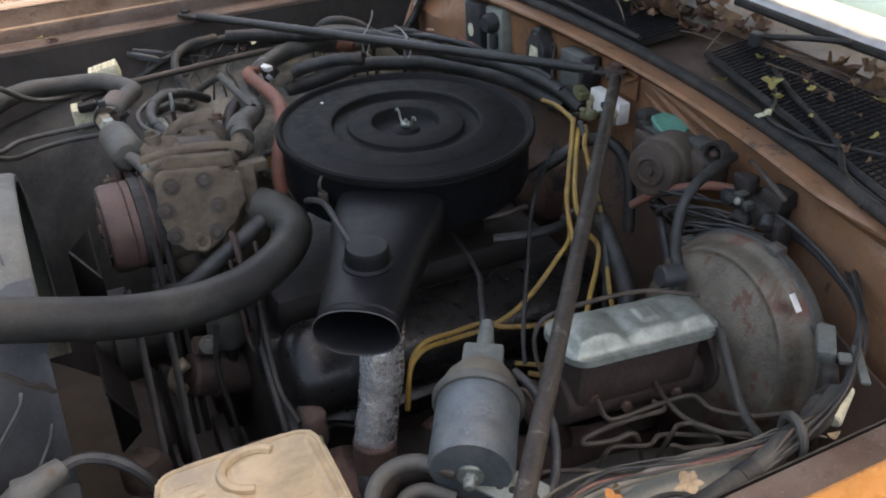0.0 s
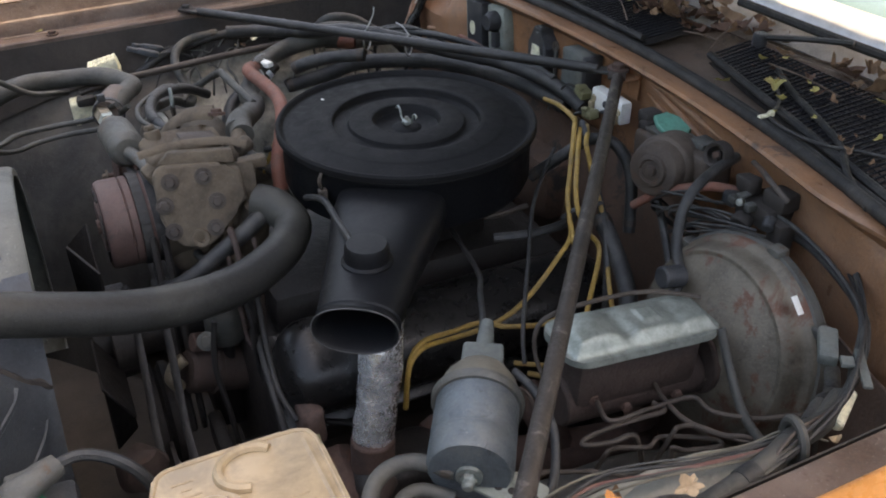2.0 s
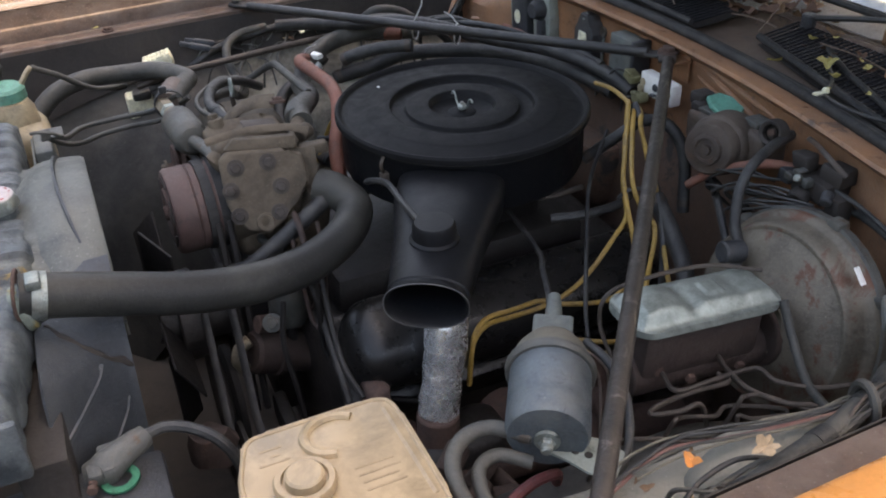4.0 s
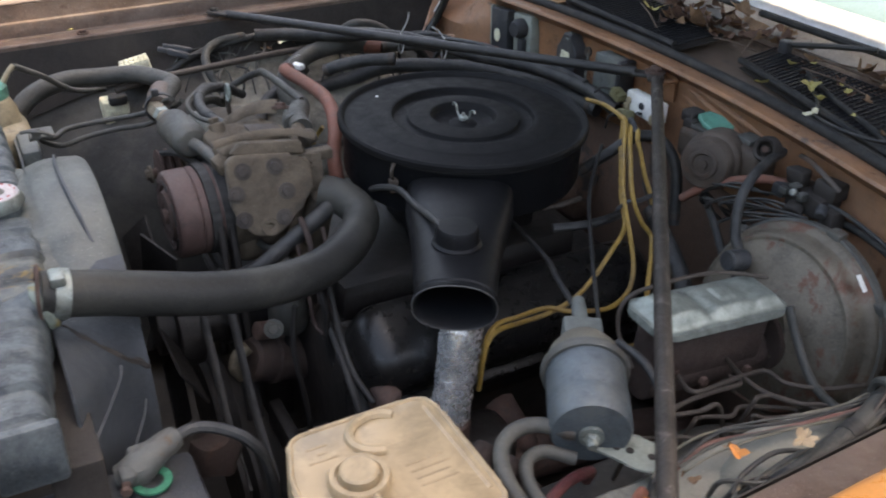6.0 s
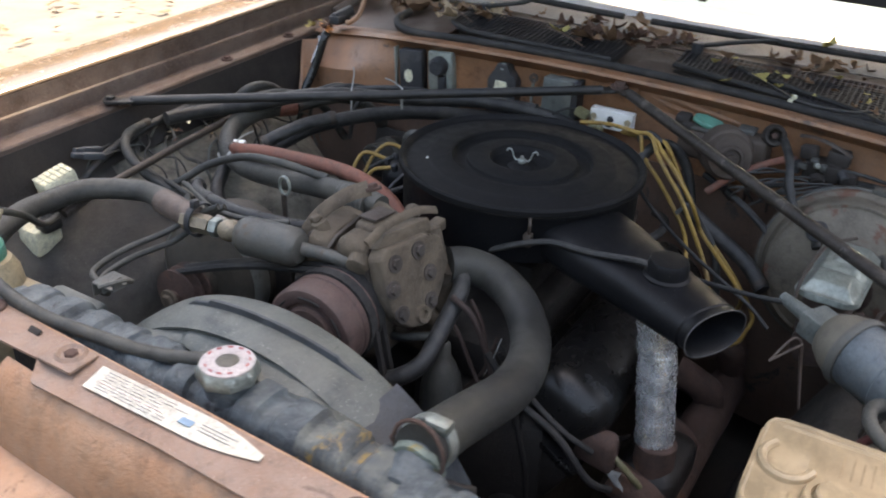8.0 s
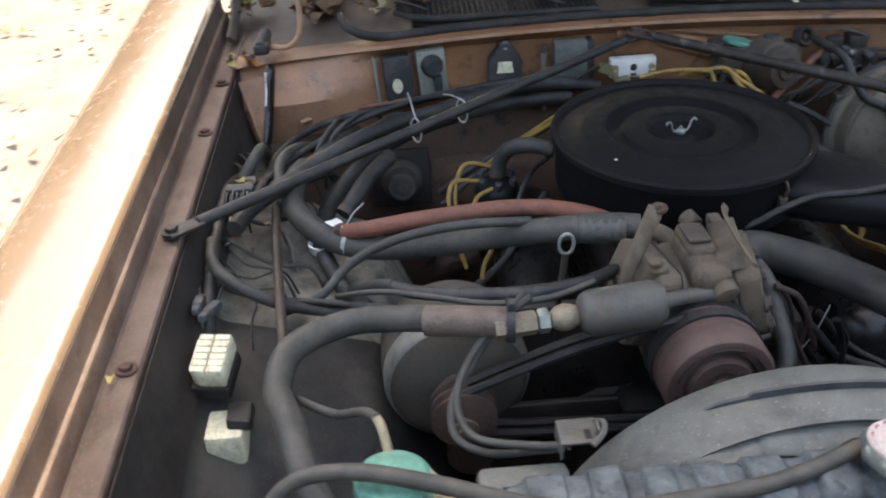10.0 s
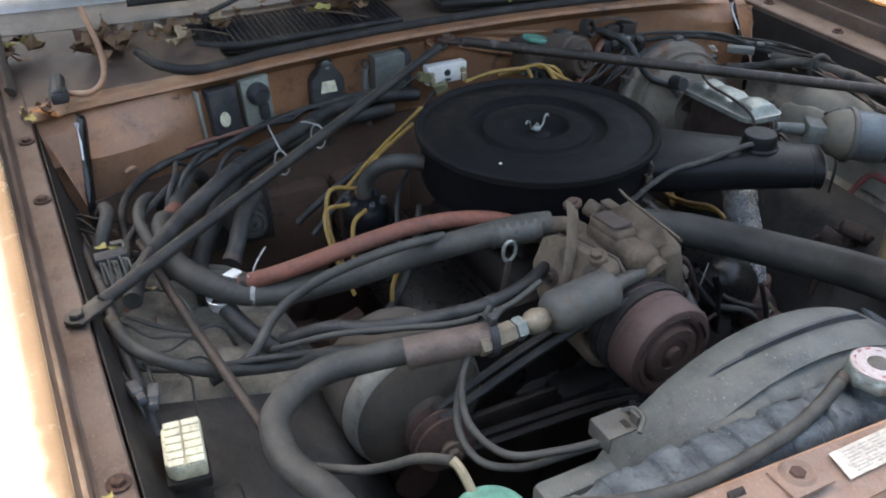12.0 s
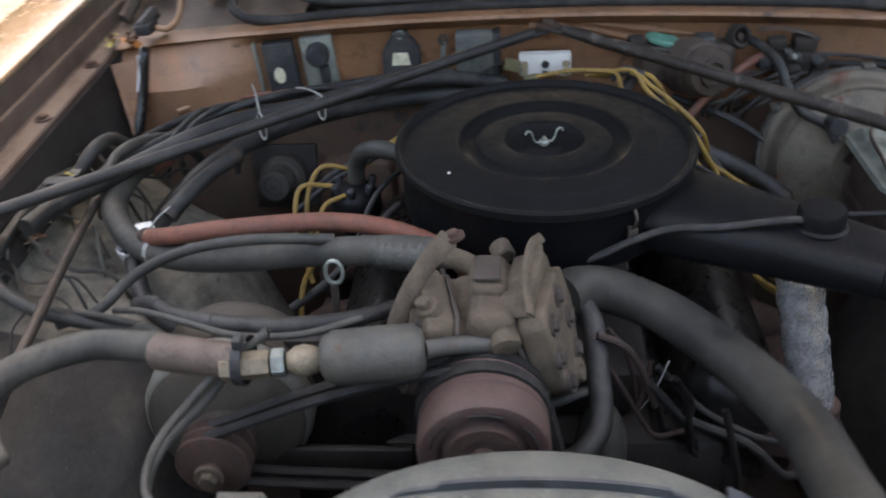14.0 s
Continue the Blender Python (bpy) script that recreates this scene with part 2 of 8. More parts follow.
M_FOIL = mat("aluminium_foil", (0.93, 0.92, 0.90), 0.27, metal=0.78, dark=0.9, scale=40, grain=90, bump=0.16, speck=0.05, gloss_var=0.08)
M_GREYMETAL = mat("dull_grey_zinc", (0.085, 0.088, 0.083), 0.5, metal=0.15, dark=0.5, dust=0.4, dust_color=(0.115, 0.098, 0.076), scale=22, grime=0.8, spots=0.35, spot_color=(0.085, 0.05, 0.032), spot_scale=24, flecks=0.3)
M_BLUEGREY = mat("blue_grey_can", (0.102, 0.123, 0.136), 0.42, metal=0.3, dark=0.55, dust=0.35, dust_color=(0.165, 0.165, 0.15), scale=24, grime=0.75, flecks=0.4, spots=0.15, spot_color=(0.05, 0.055, 0.055), spot_scale=40)
M_BOOST = mat("weathered_booster", (0.135, 0.115, 0.090), 0.5, metal=0.25, dark=0.55, dust=0.35, dust_color=(0.185, 0.155, 0.118), spots=0.45, spot_color=(0.115, 0.052, 0.034), scale=20, spot_scale=13, grime=0.6, flecks=0.4)
M_TAN = mat("yellowed_plastic", (0.40, 0.293, 0.178), 0.42, dark=0.9, dust=0.12, dust_color=(0.33, 0.23, 0.135), scale=6, spots=0.08, spot_color=(0.25, 0.165, 0.09), bump=0.05, speck=0.06, grime=0.15)
M_OLDPLASTIC = mat("dirty_translucent_plastic", (0.34, 0.28, 0.18), 0.5, dark=0.7, dust=0.3, dust_color=(0.2, 0.15, 0.1), scale=16, grime=0.4)
M_GREEN = mat("green_plastic", (0.08, 0.27, 0.205), 0.5, dark=0.7, dust=0.3, dust_color=(0.16, 0.22, 0.18), scale=30, grime=0.3)
M_CREAM = mat("cream_plastic", (0.74, 0.70, 0.50), 0.5, dark=0.8, dust=0.15, dust_color=(0.4, 0.36, 0.24), scale=40, grime=0.25)
M_WHITE = mat("white_paint", (0.78, 0.77, 0.72), 0.5, dark=0.85, dust=0.12, dust_color=(0.4, 0.36, 0.3), scale=30)
M_GREY = mat("grey_plastic", (0.105, 0.118, 0.11), 0.6, dark=0.75, dust=0.3, dust_color=(0.2, 0.185, 0.155), scale=25, grime=0.4)
M_DARKPL = mat("dark_plastic", (0.03, 0.032, 0.036), 0.5, dark=0.7, dust=0.2, dust_color=(0.1, 0.09, 0.08), scale=30, grime=0.4)
M_RUBBER = mat("black_weatherstrip", (0.015, 0.0145, 0.0145), 0.7, dark=0.7, dust=0.3, dust_color=(0.07, 0.062, 0.055), scale=20, grime=0.5)
M_COWL = mat("leaf_stained_cowl", (0.115, 0.073, 0.052), 0.75, dark=0.5, dust=0.42, dust_color=(0.155, 0.115, 0.09), spots=0.3, spot_color=(0.05, 0.04, 0.033), scale=9, grime=0.6, flecks=0.4)
M_GRILLE = mat("black_grille", (0.016, 0.017, 0.021), 0.45, dark=0.8, dust=0.15, dust_color=(0.05, 0.046, 0.04), scale=25, grime=0.4, flecks=0.2, spec=0.2)
M_BROWNPL = mat("brown_box", (0.06, 0.045, 0.038), 0.75, dark=0.55, dust=0.35, dust_color=(0.095, 0.08, 0.068), scale=16, grime=0.6, flecks=0.2)
M_RED = mat("red_plastic", (0.45, 0.04, 0.03), 0.5, scale=40)
M_ORANGE = mat("orange_leaf", (0.62, 0.23, 0.06), 0.6, dark=0.7, scale=40)
M_DRYLEAF = mat("dry_leaf", (0.20, 0.115, 0.065), 0.8, dark=0.5, scale=45)
M_YLEAF = mat("yellow_leaf", (0.42, 0.35, 0.12), 0.7, dark=0.6, scale=40)
M_BARE = mat("bare_worn_rod", (0.056, 0.044, 0.037), 0.55, metal=0.3, dark=0.6, dust=0.35, dust_color=(0.105, 0.082, 0.066), spots=0.25, spot_color=(0.08, 0.045, 0.03), scale=25, grime=0.7, flecks=0.2)
M_BLACKROD = mat("black_rod", (0.02, 0.02, 0.02), 0.45, dark=0.7, dust=0.25, dust_color=(0.065, 0.057, 0.05), scale=25, grime=0.5)
M_SAND = mat("pale_sand", (0.149, 0.138, 0.121), 0.95, dark=0.7, dust=0.3, dust_color=(0.18, 0.167, 0.148), spots=0.16, spot_color=(0.10, 0.065, 0.04), spot_scale=5, scale=3, grain=60, bump=0.4)
M_CRIMP = mat("stained_crimp", (0.15, 0.11, 0.092), 0.55, metal=0.2, dark=0.65, dust=0.3, dust_color=(0.15, 0.128, 0.11), grime=0.5, scale=30)
M_LINER = mat("hood_underside", (0.028, 0.0275, 0.028), 0.8, dark=0.6, dust=0.2, dust_color=(0.045, 0.044, 0.044), scale=8, grime=0.5)
M_TIE = mat("nylon_tie", (0.36, 0.36, 0.34), 0.5, dark=0.7, scale=40, grime=0.3)
M_PINK = mat("faded_cap_print", (0.55, 0.36, 0.35), 0.5, dark=0.8, dust=0.55, dust_color=(0.52, 0.5, 0.48), scale=60)
M_CORRODE = mat("corroded_neck", (0.13, 0.17, 0.145), 0.6, metal=0.2, dark=0.5, dust=0.4, dust_color=(0.26, 0.29, 0.25), spots=0.45, spot_color=(0.27, 0.2, 0.07), scale=30, spot_scale=30, grime=0.5)
M_LOWWALL = mat("darker_lower_firewall", (0.115, 0.062, 0.04), 0.75, dark=0.5, dust=0.45, dust_color=(0.085, 0.062, 0.05), spots=0.35, spot_color=(0.035, 0.028, 0.025), scale=9, bump=0.4, grime=0.7, flecks=0.2)
M_ALU = mat("dull_cast_aluminium", (0.26, 0.27, 0.25), 0.5, metal=0.4, dark=0.7, dust=0.4, dust_color=(0.2, 0.175, 0.14), scale=18, grime=0.55, flecks=0.3)
M_TANKSTAIN = mat("stained_tank_metal", (0.055, 0.065, 0.07), 0.55, dark=0.4, dust=0.36, dust_color=(0.22, 0.22, 0.18), spots=0.4, spot_color=(0.22, 0.145, 0.05), scale=30, spot_scale=22, bump=0.35, grime=0.6, flecks=0.4)
M_DARKLEAF = mat("dark_dead_leaf", (0.10, 0.05, 0.032), 0.8, dark=0.5, scale=45)
M_BLUEBLACK = mat("blue_black_plastic_and_shade", (0.040, 0.047, 0.056), 0.5, dark=0.5, dust=0.34, dust_color=(0.085, 0.092, 0.098), scale=12, grime=0.6, flecks=0.3)
M_LID = mat("dull_black_enamel", (0.0088, 0.009, 0.0098), 0.6, dark=0.8, dust=0.05, dust_color=(0.014, 0.0143, 0.0152), scale=14, bump=0.12, gloss_var=0.14, grime=0.25, flecks=0.2, spec=0.11)
M_GREYGREEN = mat("dusty_grey_green_steel", (0.235, 0.26, 0.23), 0.5, dark=0.65, dust=0.32, dust_color=(0.24, 0.22, 0.18), spots=0.2, spot_color=(0.09, 0.06, 0.04), scale=24, grime=0.6, flecks=0.3)
M_CAPRED = mat("worn_red_print", (0.36, 0.12, 0.12), 0.5, dark=0.8, scale=60, bump=0.0)
M_WEARGLINT = mat("worn_edge_with_glint", (0.013, 0.0135, 0.015), 0.5, dark=0.5, dust=0.3, dust_color=(0.014, 0.014, 0.015), scale=40, bump=0.0, spec=0.06)
M_RIM = mat("worn_rim", (0.06, 0.06, 0.06), 0.45, dark=0.4, scale=30, bump=0.1)
M_LIDZINC = mat("zinc_plated_lid", (0.265, 0.292, 0.262), 0.44, metal=0.5, dark=0.82, dust=0.12, dust_color=(0.25, 0.235, 0.2), scale=16, grime=0.14, bump=0.15)
M_WORNROD = mat("scuffed_black_rod", (0.03, 0.024, 0.021), 0.5, metal=0.2, dark=0.6, dust=0.36, dust_color=(0.072, 0.057, 0.048), spots=0.36, spot_color=(0.115, 0.098, 0.086), spot_scale=48, scale=25, grime=0.6, flecks=0.4)
M_WIPER = mat("brown_dusty_motor", (0.060, 0.042, 0.033), 0.7, dark=0.5, dust=0.45, dust_color=(0.105, 0.082, 0.064), spots=0.3, spot_color=(0.085, 0.05, 0.035), scale=22, grime=0.6, flecks=0.3)
# Rust darkened for the shadow under the lid and low down.
M_SHADERUST = mat("rust_darkened_for_shade", (0.044, 0.026, 0.021), 0.8, dark=0.5, dust=0.3, dust_color=(0.066, 0.045, 0.036), spots=0.3, spot_color=(0.07, 0.035, 0.024), scale=20, bump=0.6, grime=0.6)
M_MOTOR = mat("dark_dusty_motor", (0.052, 0.05, 0.045), 0.55, metal=0.2, dark=0.5, dust=0.4, dust_color=(0.095, 0.083, 0.067), scale=24, grime=0.6, flecks=0.3)
M_SHINY = mat("glossy_black_rubber", (0.012, 0.012, 0.012), 0.16, dark=0.7, dust=0.15, dust_color=(0.05, 0.045, 0.04), scale=25, bump=0.1)
# Grease tone blackened to carry the deep shade low in the bay.
M_SHADEGREASE = mat("grease_black_for_shade", (0.011, 0.0095, 0.009), 0.6, dark=0.5, dust=0.22, dust_color=(0.028, 0.022, 0.019), scale=20, bump=0.4, grime=0.6, spec=0.3)
M_BRASS = mat("tarnished_brass", (0.27, 0.222, 0.162), 0.5, metal=0.35, dark=0.6, dust=0.35, dust_color=(0.2, 0.165, 0.12), scale=45, grime=0.4)
M_BAYFLOOR = mat("bay_floor_bounce_brown", (0.062, 0.051, 0.043), 0.9, dark=0.6, dust=0.4, dust_color=(0.085, 0.071, 0.059), scale=8, grime=0.4)
M_REDCABLE = mat("red_cable_rubber", (0.20, 0.047, 0.045), 0.55, dark=0.6, dust=0.3, dust_color=(0.16, 0.10, 0.085), scale=30, grime=0.4)
M_OLIVE = mat("olive_plastic", (0.2, 0.185, 0.095), 0.5, dark=0.7, dust=0.3, dust_color=(0.17, 0.15, 0.11), scale=40, grime=0.4)


# ---- ground and car body ----
M_SHELF = mat("dusty_shelf_paint", (0.10, 0.060, 0.044), 0.55, dark=0.55, dust=0.5, dust_color=(0.092, 0.069, 0.057), spots=0.25, spot_color=(0.08, 0.055, 0.045), scale=10, grime=0.5, flecks=0.4)
def ground_at(u, v):
    a, b = (u - 0.5) * 2, (v - 0.5) * 2
    x, y = 60 * a * abs(a) ** 1.5, 60 * b * abs(b) ** 1.5
    h = 0.02 * noise.noise(Vector((x * 0.7, y * 0.7, 0))) if max(abs(x), abs(y)) < 30 else 0
    return x, y, h - 0.01


single("ground", grid_sheet(90, 90, ground_at), M_SAND, "pale sandy ground strewn with dry leaves", "ground", kind="structure")


# Unseen ring added to block the low sky and make light fall from above.
def skyline_at(u, v):
    a = math.tau * u
    n = noise.noise(Vector((math.cos(a) * 4, math.sin(a) * 4, v * 3)))
    k = noise.noise(Vector((math.cos(a) * 30, math.sin(a) * 30, v * 12)))
    r = 11.0 + 1.2 * n + 0.5 * k + 1.5 * v * v
    return r * math.cos(a), r * math.sin(a), -0.2 + (5.6 + 1.6 * n + 0.8 * k) * v


M_SKYLINE = mat("dark_skyline", (0.042, 0.052, 0.040), 0.9, dark=0.4, scale=1.5, grain=12, dust=0.3, dust_color=(0.060, 0.066, 0.056), bump=0.5)
single("backdrop", grid_sheet(240, 24, skyline_at), M_SKYLINE, "unseen dark ring added to hold back low sky light", "trees", kind="structure")


def leaf_mesh(bm, p, size, rnd, curl=0.35, lobes=5):
    """One lobed, curled leaf."""
    m = Matrix.Translation(p) @ Euler((rnd.uniform(-0.5, 0.5), rnd.uniform(-0.5, 0.5), rnd.uniform(0, 6.28))).to_matrix().to_4x4()
    n = lobes * 4
    rim = []
    for i in range(n):
        a = math.tau * i / n
        r = size * (0.55 + 0.4 * math.cos(a * lobes / 2) ** 2) * (1.0 if math.cos(a) > -0.7 else 0.6)
        x, y = r * math.cos(a), r * math.sin(a) * 0.62
        rim.append(bm.verts.new(m @ Vector((x, y, curl * size * (0.9 * (y / size) ** 2 * 2 + rnd.uniform(0, 0.35))))))
    mid = bm.verts.new(m @ Vector((0, 0, 0)))
    for i in range(n):
        bm.faces.new((mid, rim[i], rim[(i + 1) % n]))


rnd = random.Random(4)
bm = bmesh.new()
for i in range(1500):
    x, y = rnd.uniform(-2.5, 4.5), rnd.choice((1, 1, 1, 1, -1)) * (1.05 + 5.5 * rnd.random() ** 1.5)
    leaf_mesh(bm, (x, y, 0.012), rnd.uniform(0.02, 0.05), rnd, 0.3, 3)
single("fallen_leaves", bm, M_DRYLEAF, "scattered dry brown leaves lying on the sand", "leaves", kind="stuff")

# Floor added to close the bay from below; its brown lifts the dark gaps.
single("bay_floor", box((-0.2, -0.03, 0.27), (1.5, 1.5, 0.02), 0.004), M_BAYFLOOR, "added floor below the engine, browned to lift the dark", "chassis", kind="structure")
# Unseen panel added to keep outside light from entering at the front.
single("front_closure", join(box((-0.99, -0.03, 0.55), (0.02, 1.7, 0.56), 0.004)), M_INNER, "unseen black panel added to close the bay's front", "panel", kind="structure")
body = thing("car_body", "copper-brown painted body of an old saloon with faded, dusty panels", "car", (0, -0.03, 0))
SLOPE = 0.034


def rail_z(x):
    return 0.931 + SLOPE * x


FENDER = [(0.7785, 0.0645), (0.781, 0.0685), (0.786, 0.0705), (0.80, 0.072), (0.86, 0.068), (0.92, 0.052), (0.945, 0.033), (0.957, 0.003), (0.963, -0.08), (0.955, -0.2), (0.945, -0.38), (0.915, -0.55), (0.86, -0.66)]
FLANGE = [(0.708, -0.03), (0.709, -0.003), (0.713, 0.0), (0.760, 0.0), (0.765, 0.003), (0.767, 0.024), (0.7695, 0.029), (0.774, 0.031), (0.7755, 0.036), (0.778, 0.062), (0.786, 0.0625)]


def narrow(a):
    """The passenger flange is narrower than the driver's."""
    return 0.716 + (a - 0.708) * 0.632 if a < 0.765 else a - 0.0130


def rail(section, side, x0, x1, n=24):
    mid = -0.033
    sts = []
    for i in range(n + 1):
        x = x0 + (x1 - x0) * i / n
        sts.append(lambda a, b, x=x: (x, (narrow(a) if side > 0 else 2 * mid - a), rail_z(x) + b))
    return thicken(sweep(section, sts), 0.0025)


def apron(side):
    """The inner wing: falls from the rail, then bulges over the wheel."""
    mid = -0.033

    def at(u, v):
        x = -0.95 + 1.44 * u
        swell = math.exp(-((x + 0.12) / 0.46) ** 4)
        drop = 0.045 * min(1, max(0, v - 0.15) * 4) if side < 0 else 0
        y = 0.706 - (0.009 * min(v * 6, 1) + 0.32 * max(0, v - 0.12) ** 1.0 * swell + 0.06 * v)
        z = rail_z(x) - 0.012 - (0.09 + 0.10 * (1 - swell)) * min(v * 6, 1) - (0.10 + 0.5 * (1 - swell)) * max(0, v - 0.16) - 0.55 * max(0, v - 0.7) ** 1.3 * 2
        return x, (y + 0.0108 * max(0.0, 1 - v / 0.16) if side > 0 else 2 * mid - y), z - drop
    def collar(u, v):
        x, y, z = at(u, 0.14 * v)
        return x, y - side * 0.0035, z + 0.003
    cut = 0.4 if side > 0 else 0.52
    halves = [rough_up(grid_sheet(20, n, lambda u, v, a=a, b=b, h=h: at(a + 0.5 * u, b + h * v)), 0.0016, 14) for a, b, h, n in ((0.0, 0.0, cut, 15), (0.5, 0.0, cut, 15), (0.0, cut, 1 - cut, 15), (0.5, cut, 1 - cut, 15))]
    return halves, thicken(grid_sheet(30, 4, collar), 0.002)


for side in (1, -1):
    part("fender", rail(FENDER, side, -1.15, 0.95), M_FENDER if side > 0 else M_FENDERSHADE, body, "copper fender, paler colour for its sunlit glare" if side > 0 else "copper fender, deeper orange for its shaded side")
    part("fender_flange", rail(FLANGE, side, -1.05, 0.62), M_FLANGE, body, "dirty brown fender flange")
    wing, skirt = apron(side)
    part("splash_apron", wing[0], M_SPLASH if side > 0 else M_HOUSE, body, "front half of the inner fender")
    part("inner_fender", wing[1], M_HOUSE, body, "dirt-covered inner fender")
    part("splash_apron", wing[2], M_SPLASH, body, "darker lower apron")
    part("wheelhouse", wing[3], M_HOUSE if side > 0 else M_SPLASH, body, "dirt-covered wheelhouse" if side > 0 else "darker wheelhouse")
    part("rail_skirt", skirt, M_INNER, body, "black inner skirt")
    for x in (-0.65, -0.44, 0.125, 0.32):
        part("bolt", bolt((x, 0.731 if side > 0 else -0.803, rail_z(x) + 0.0015), (0, 0, 1), 0.0075), M_RUST, body, "rusty hexagon bolt")


def lip_x(y):
    return 0.368 - 0.22 * (y + 0.0) ** 2


def wall_x(a, b, y, k, g):
    """The passenger corner leans back above a crease that climbs towards the middle of the car."""
    def plain(a, b):
        return lip_x(y) + a + 0.05 * k + 0.11 * k * max(0, (b - 0.94) / 0.052) ** 1.5 - g * max(0, min(1, (0.975 - b) / 0.05)) * (1 if b > 0.8 else 0.6)
    crease = max(0.918, 0.985 - 0.80 * (y - 0.455))
    if y > 0.455 and crease < b < 0.986:
        low = plain(float(np.interp(crease, (0.93, 0.965, 0.977, 0.981, 0.986), (0.026, 0.022, 0.008, 0.0, -0.004))), crease)
        top = lip_x(y) + 0.16 * k
        return low + (top - low) * (b - crease) / (0.986 - crease)
    return plain(a, b)


def fire_wall():
    """The firewall and its rolled lip, one sheet bowed back in the middle."""
    sec = [(0.15, 0.25), (0.05, 0.52), (0.03, 0.70), (0.026, 0.83), (0.026, 0.89), (0.026, 0.905), (0.026, 0.918), (0.026, 0.93), (0.025, 0.942), (0.0235, 0.954), (0.022, 0.965), (0.008, 0.977), (0.0, 0.981), (-0.004, 0.986), (-0.002, 0.9905), (0.006, 0.992), (0.045, 0.990), (0.05, 0.986)]
    sts = []
    for i in range(121):
        y = -0.775 + 1.492 * i / 120
        k = max(0.0, (y - 0.40) / 0.31, (-0.47 - y) / 0.31)
        k = k * k * (3 - 2 * k)
        bulge = 0.035 * math.exp(-((y - 0.56) / 0.10) ** 2)
        sts.append(lambda a, b, y=y, k=k, g=bulge: (wall_x(a, b, y, k, g), y, b - 0.045 * k * max(0, (b - 0.7) / 0.29)))
    return thicken(sweep(sec, sts), 0.0022)


for y0, z0, y1, z1 in ((-0.075, 0.958, -0.235, 0.922), (-0.065, 0.942, -0.21, 0.902), (-0.085, 0.965, -0.26, 0.945)):
    part("pressed_fold", tube([(lip_x(y0 + (y1 - y0) * k) + 0.025, y0 + (y1 - y0) * k, z0 + (z1 - z0) * k) for k in (0, 0.25, 0.5, 0.75, 1)], 0.0065, 10, 4, lambda t: 0.35 + 0.65 * math.sin(math.pi * t)), M_PANEL, body, "pressed fold in the firewall")
part("firewall", fire_wall(), M_PANEL, body, "copper-brown firewall with dust and scratches")
def edge_pt(y):
    k = max(0.0, (y - 0.40) / 0.31, (-0.47 - y) / 0.31)
    k = min(1.0, k)
    k = k * k * (3 - 2 * k)
    return lip_x(y) + 0.16 * k, 0.9905 - 0.045 * k


for y0, y1 in ((0.385, 0.7575), (-0.838, -0.47)):
    def shelf_at(u, v, y0=y0, y1=y1):
        y = y0 + (y1 - y0) * u
        x, z = edge_pt(max(-0.775, min(0.71, y)))
        x += 0.028
        return x + (0.95 - x) * v, y, z - 0.0035 + 0.034 * v - 0.006 * math.sin(v * 9) * v
    part("shelf", thicken(rough_up(grid_sheet(14, 28, shelf_at), 0.0015, 12), 0.002), M_SHELF, body, "dusty corner shelf below the hood hinge")
for s_ in (1, -1):
    def gp(x, y, z, s_=s_):
        return Vector((x, y if s_ > 0 else -0.066 - y, z))
    bm = bmesh.new()
    a3, b3, c3, d3 = gp(0.337, 0.705, 0.936), gp(0.335, 0.645, 0.948), gp(0.279, 0.662, 0.830), gp(0.274, 0.668, 0.830)
    bm.faces.new([bm.verts.new(p) for p in (a3, b3, c3, d3)])
    part("gusset", thicken(bm, 0.002), M_PANEL, body, "triangular copper gusset plate")
    part("gusset_edge", tube([b3 + Vector((0.012, 0, 0.010)), b3, (b3 + c3) / 2 + Vector((0.004, 0, 0)), c3, c3 + Vector((-0.002, 0, -0.06))], 0.0095, 12, 6, None, True, 0.55), M_SHINY, body, "black rolled gusset edge")
    # Bright strip modelled in place of the glossy edge's highlight.
    part("edge_highlight", tube([b3 + Vector((-0.004, 0.008, 0.006)), b3 + Vector((-0.009, 0.008, -0.01)), b3 * 0.6 + c3 * 0.4 + Vector((-0.008, 0.006, 0))], 0.0032, 8, 6, lambda t: 1.1 - 0.7 * t), M_CHROME, body, "bright strip standing for the gusset edge's highlight")


def cowl_at(u, v):
    y = -0.52 + 0.98 * u
    x = lip_x(y) + 0.045 + 0.36 * v
    z = 0.988 + 0.012 * v + 0.03 * max(0, v - 0.7) - 0.02 * (2 * u - 1) ** 4
    z -= 0.02 * math.exp(-((v - 0.35) / 0.28) ** 4) * (1 if abs(y) < 0.62 else 0.3)
    return x, y, z


part("cowl_panel", thicken(rough_up(grid_sheet(60, 16, cowl_at), 0.0015, 9), 0.002), M_COWL, body, "leaf-stained cowl panel")
seal = [(lip_x(y) + 0.035, y, 0.996) for y in (0.44, 0.3, 0.15, 0.0, -0.15, -0.3, -0.45, -0.6, -0.72)]
part("cowl_seal", tube([(lip_x(0.5) + 0.17, 0.52, 1.0), (lip_x(0.5) + 0.09, 0.5, 1.0), *seal], 0.0085, 10, 5), M_RUBBER, body, "black rubber cowl seal")
part("cowl_seal_lip", tube([(x + 0.017, y, z - 0.002) for x, y, z in seal], 0.004, 8, 5), M_RUBBER, body)


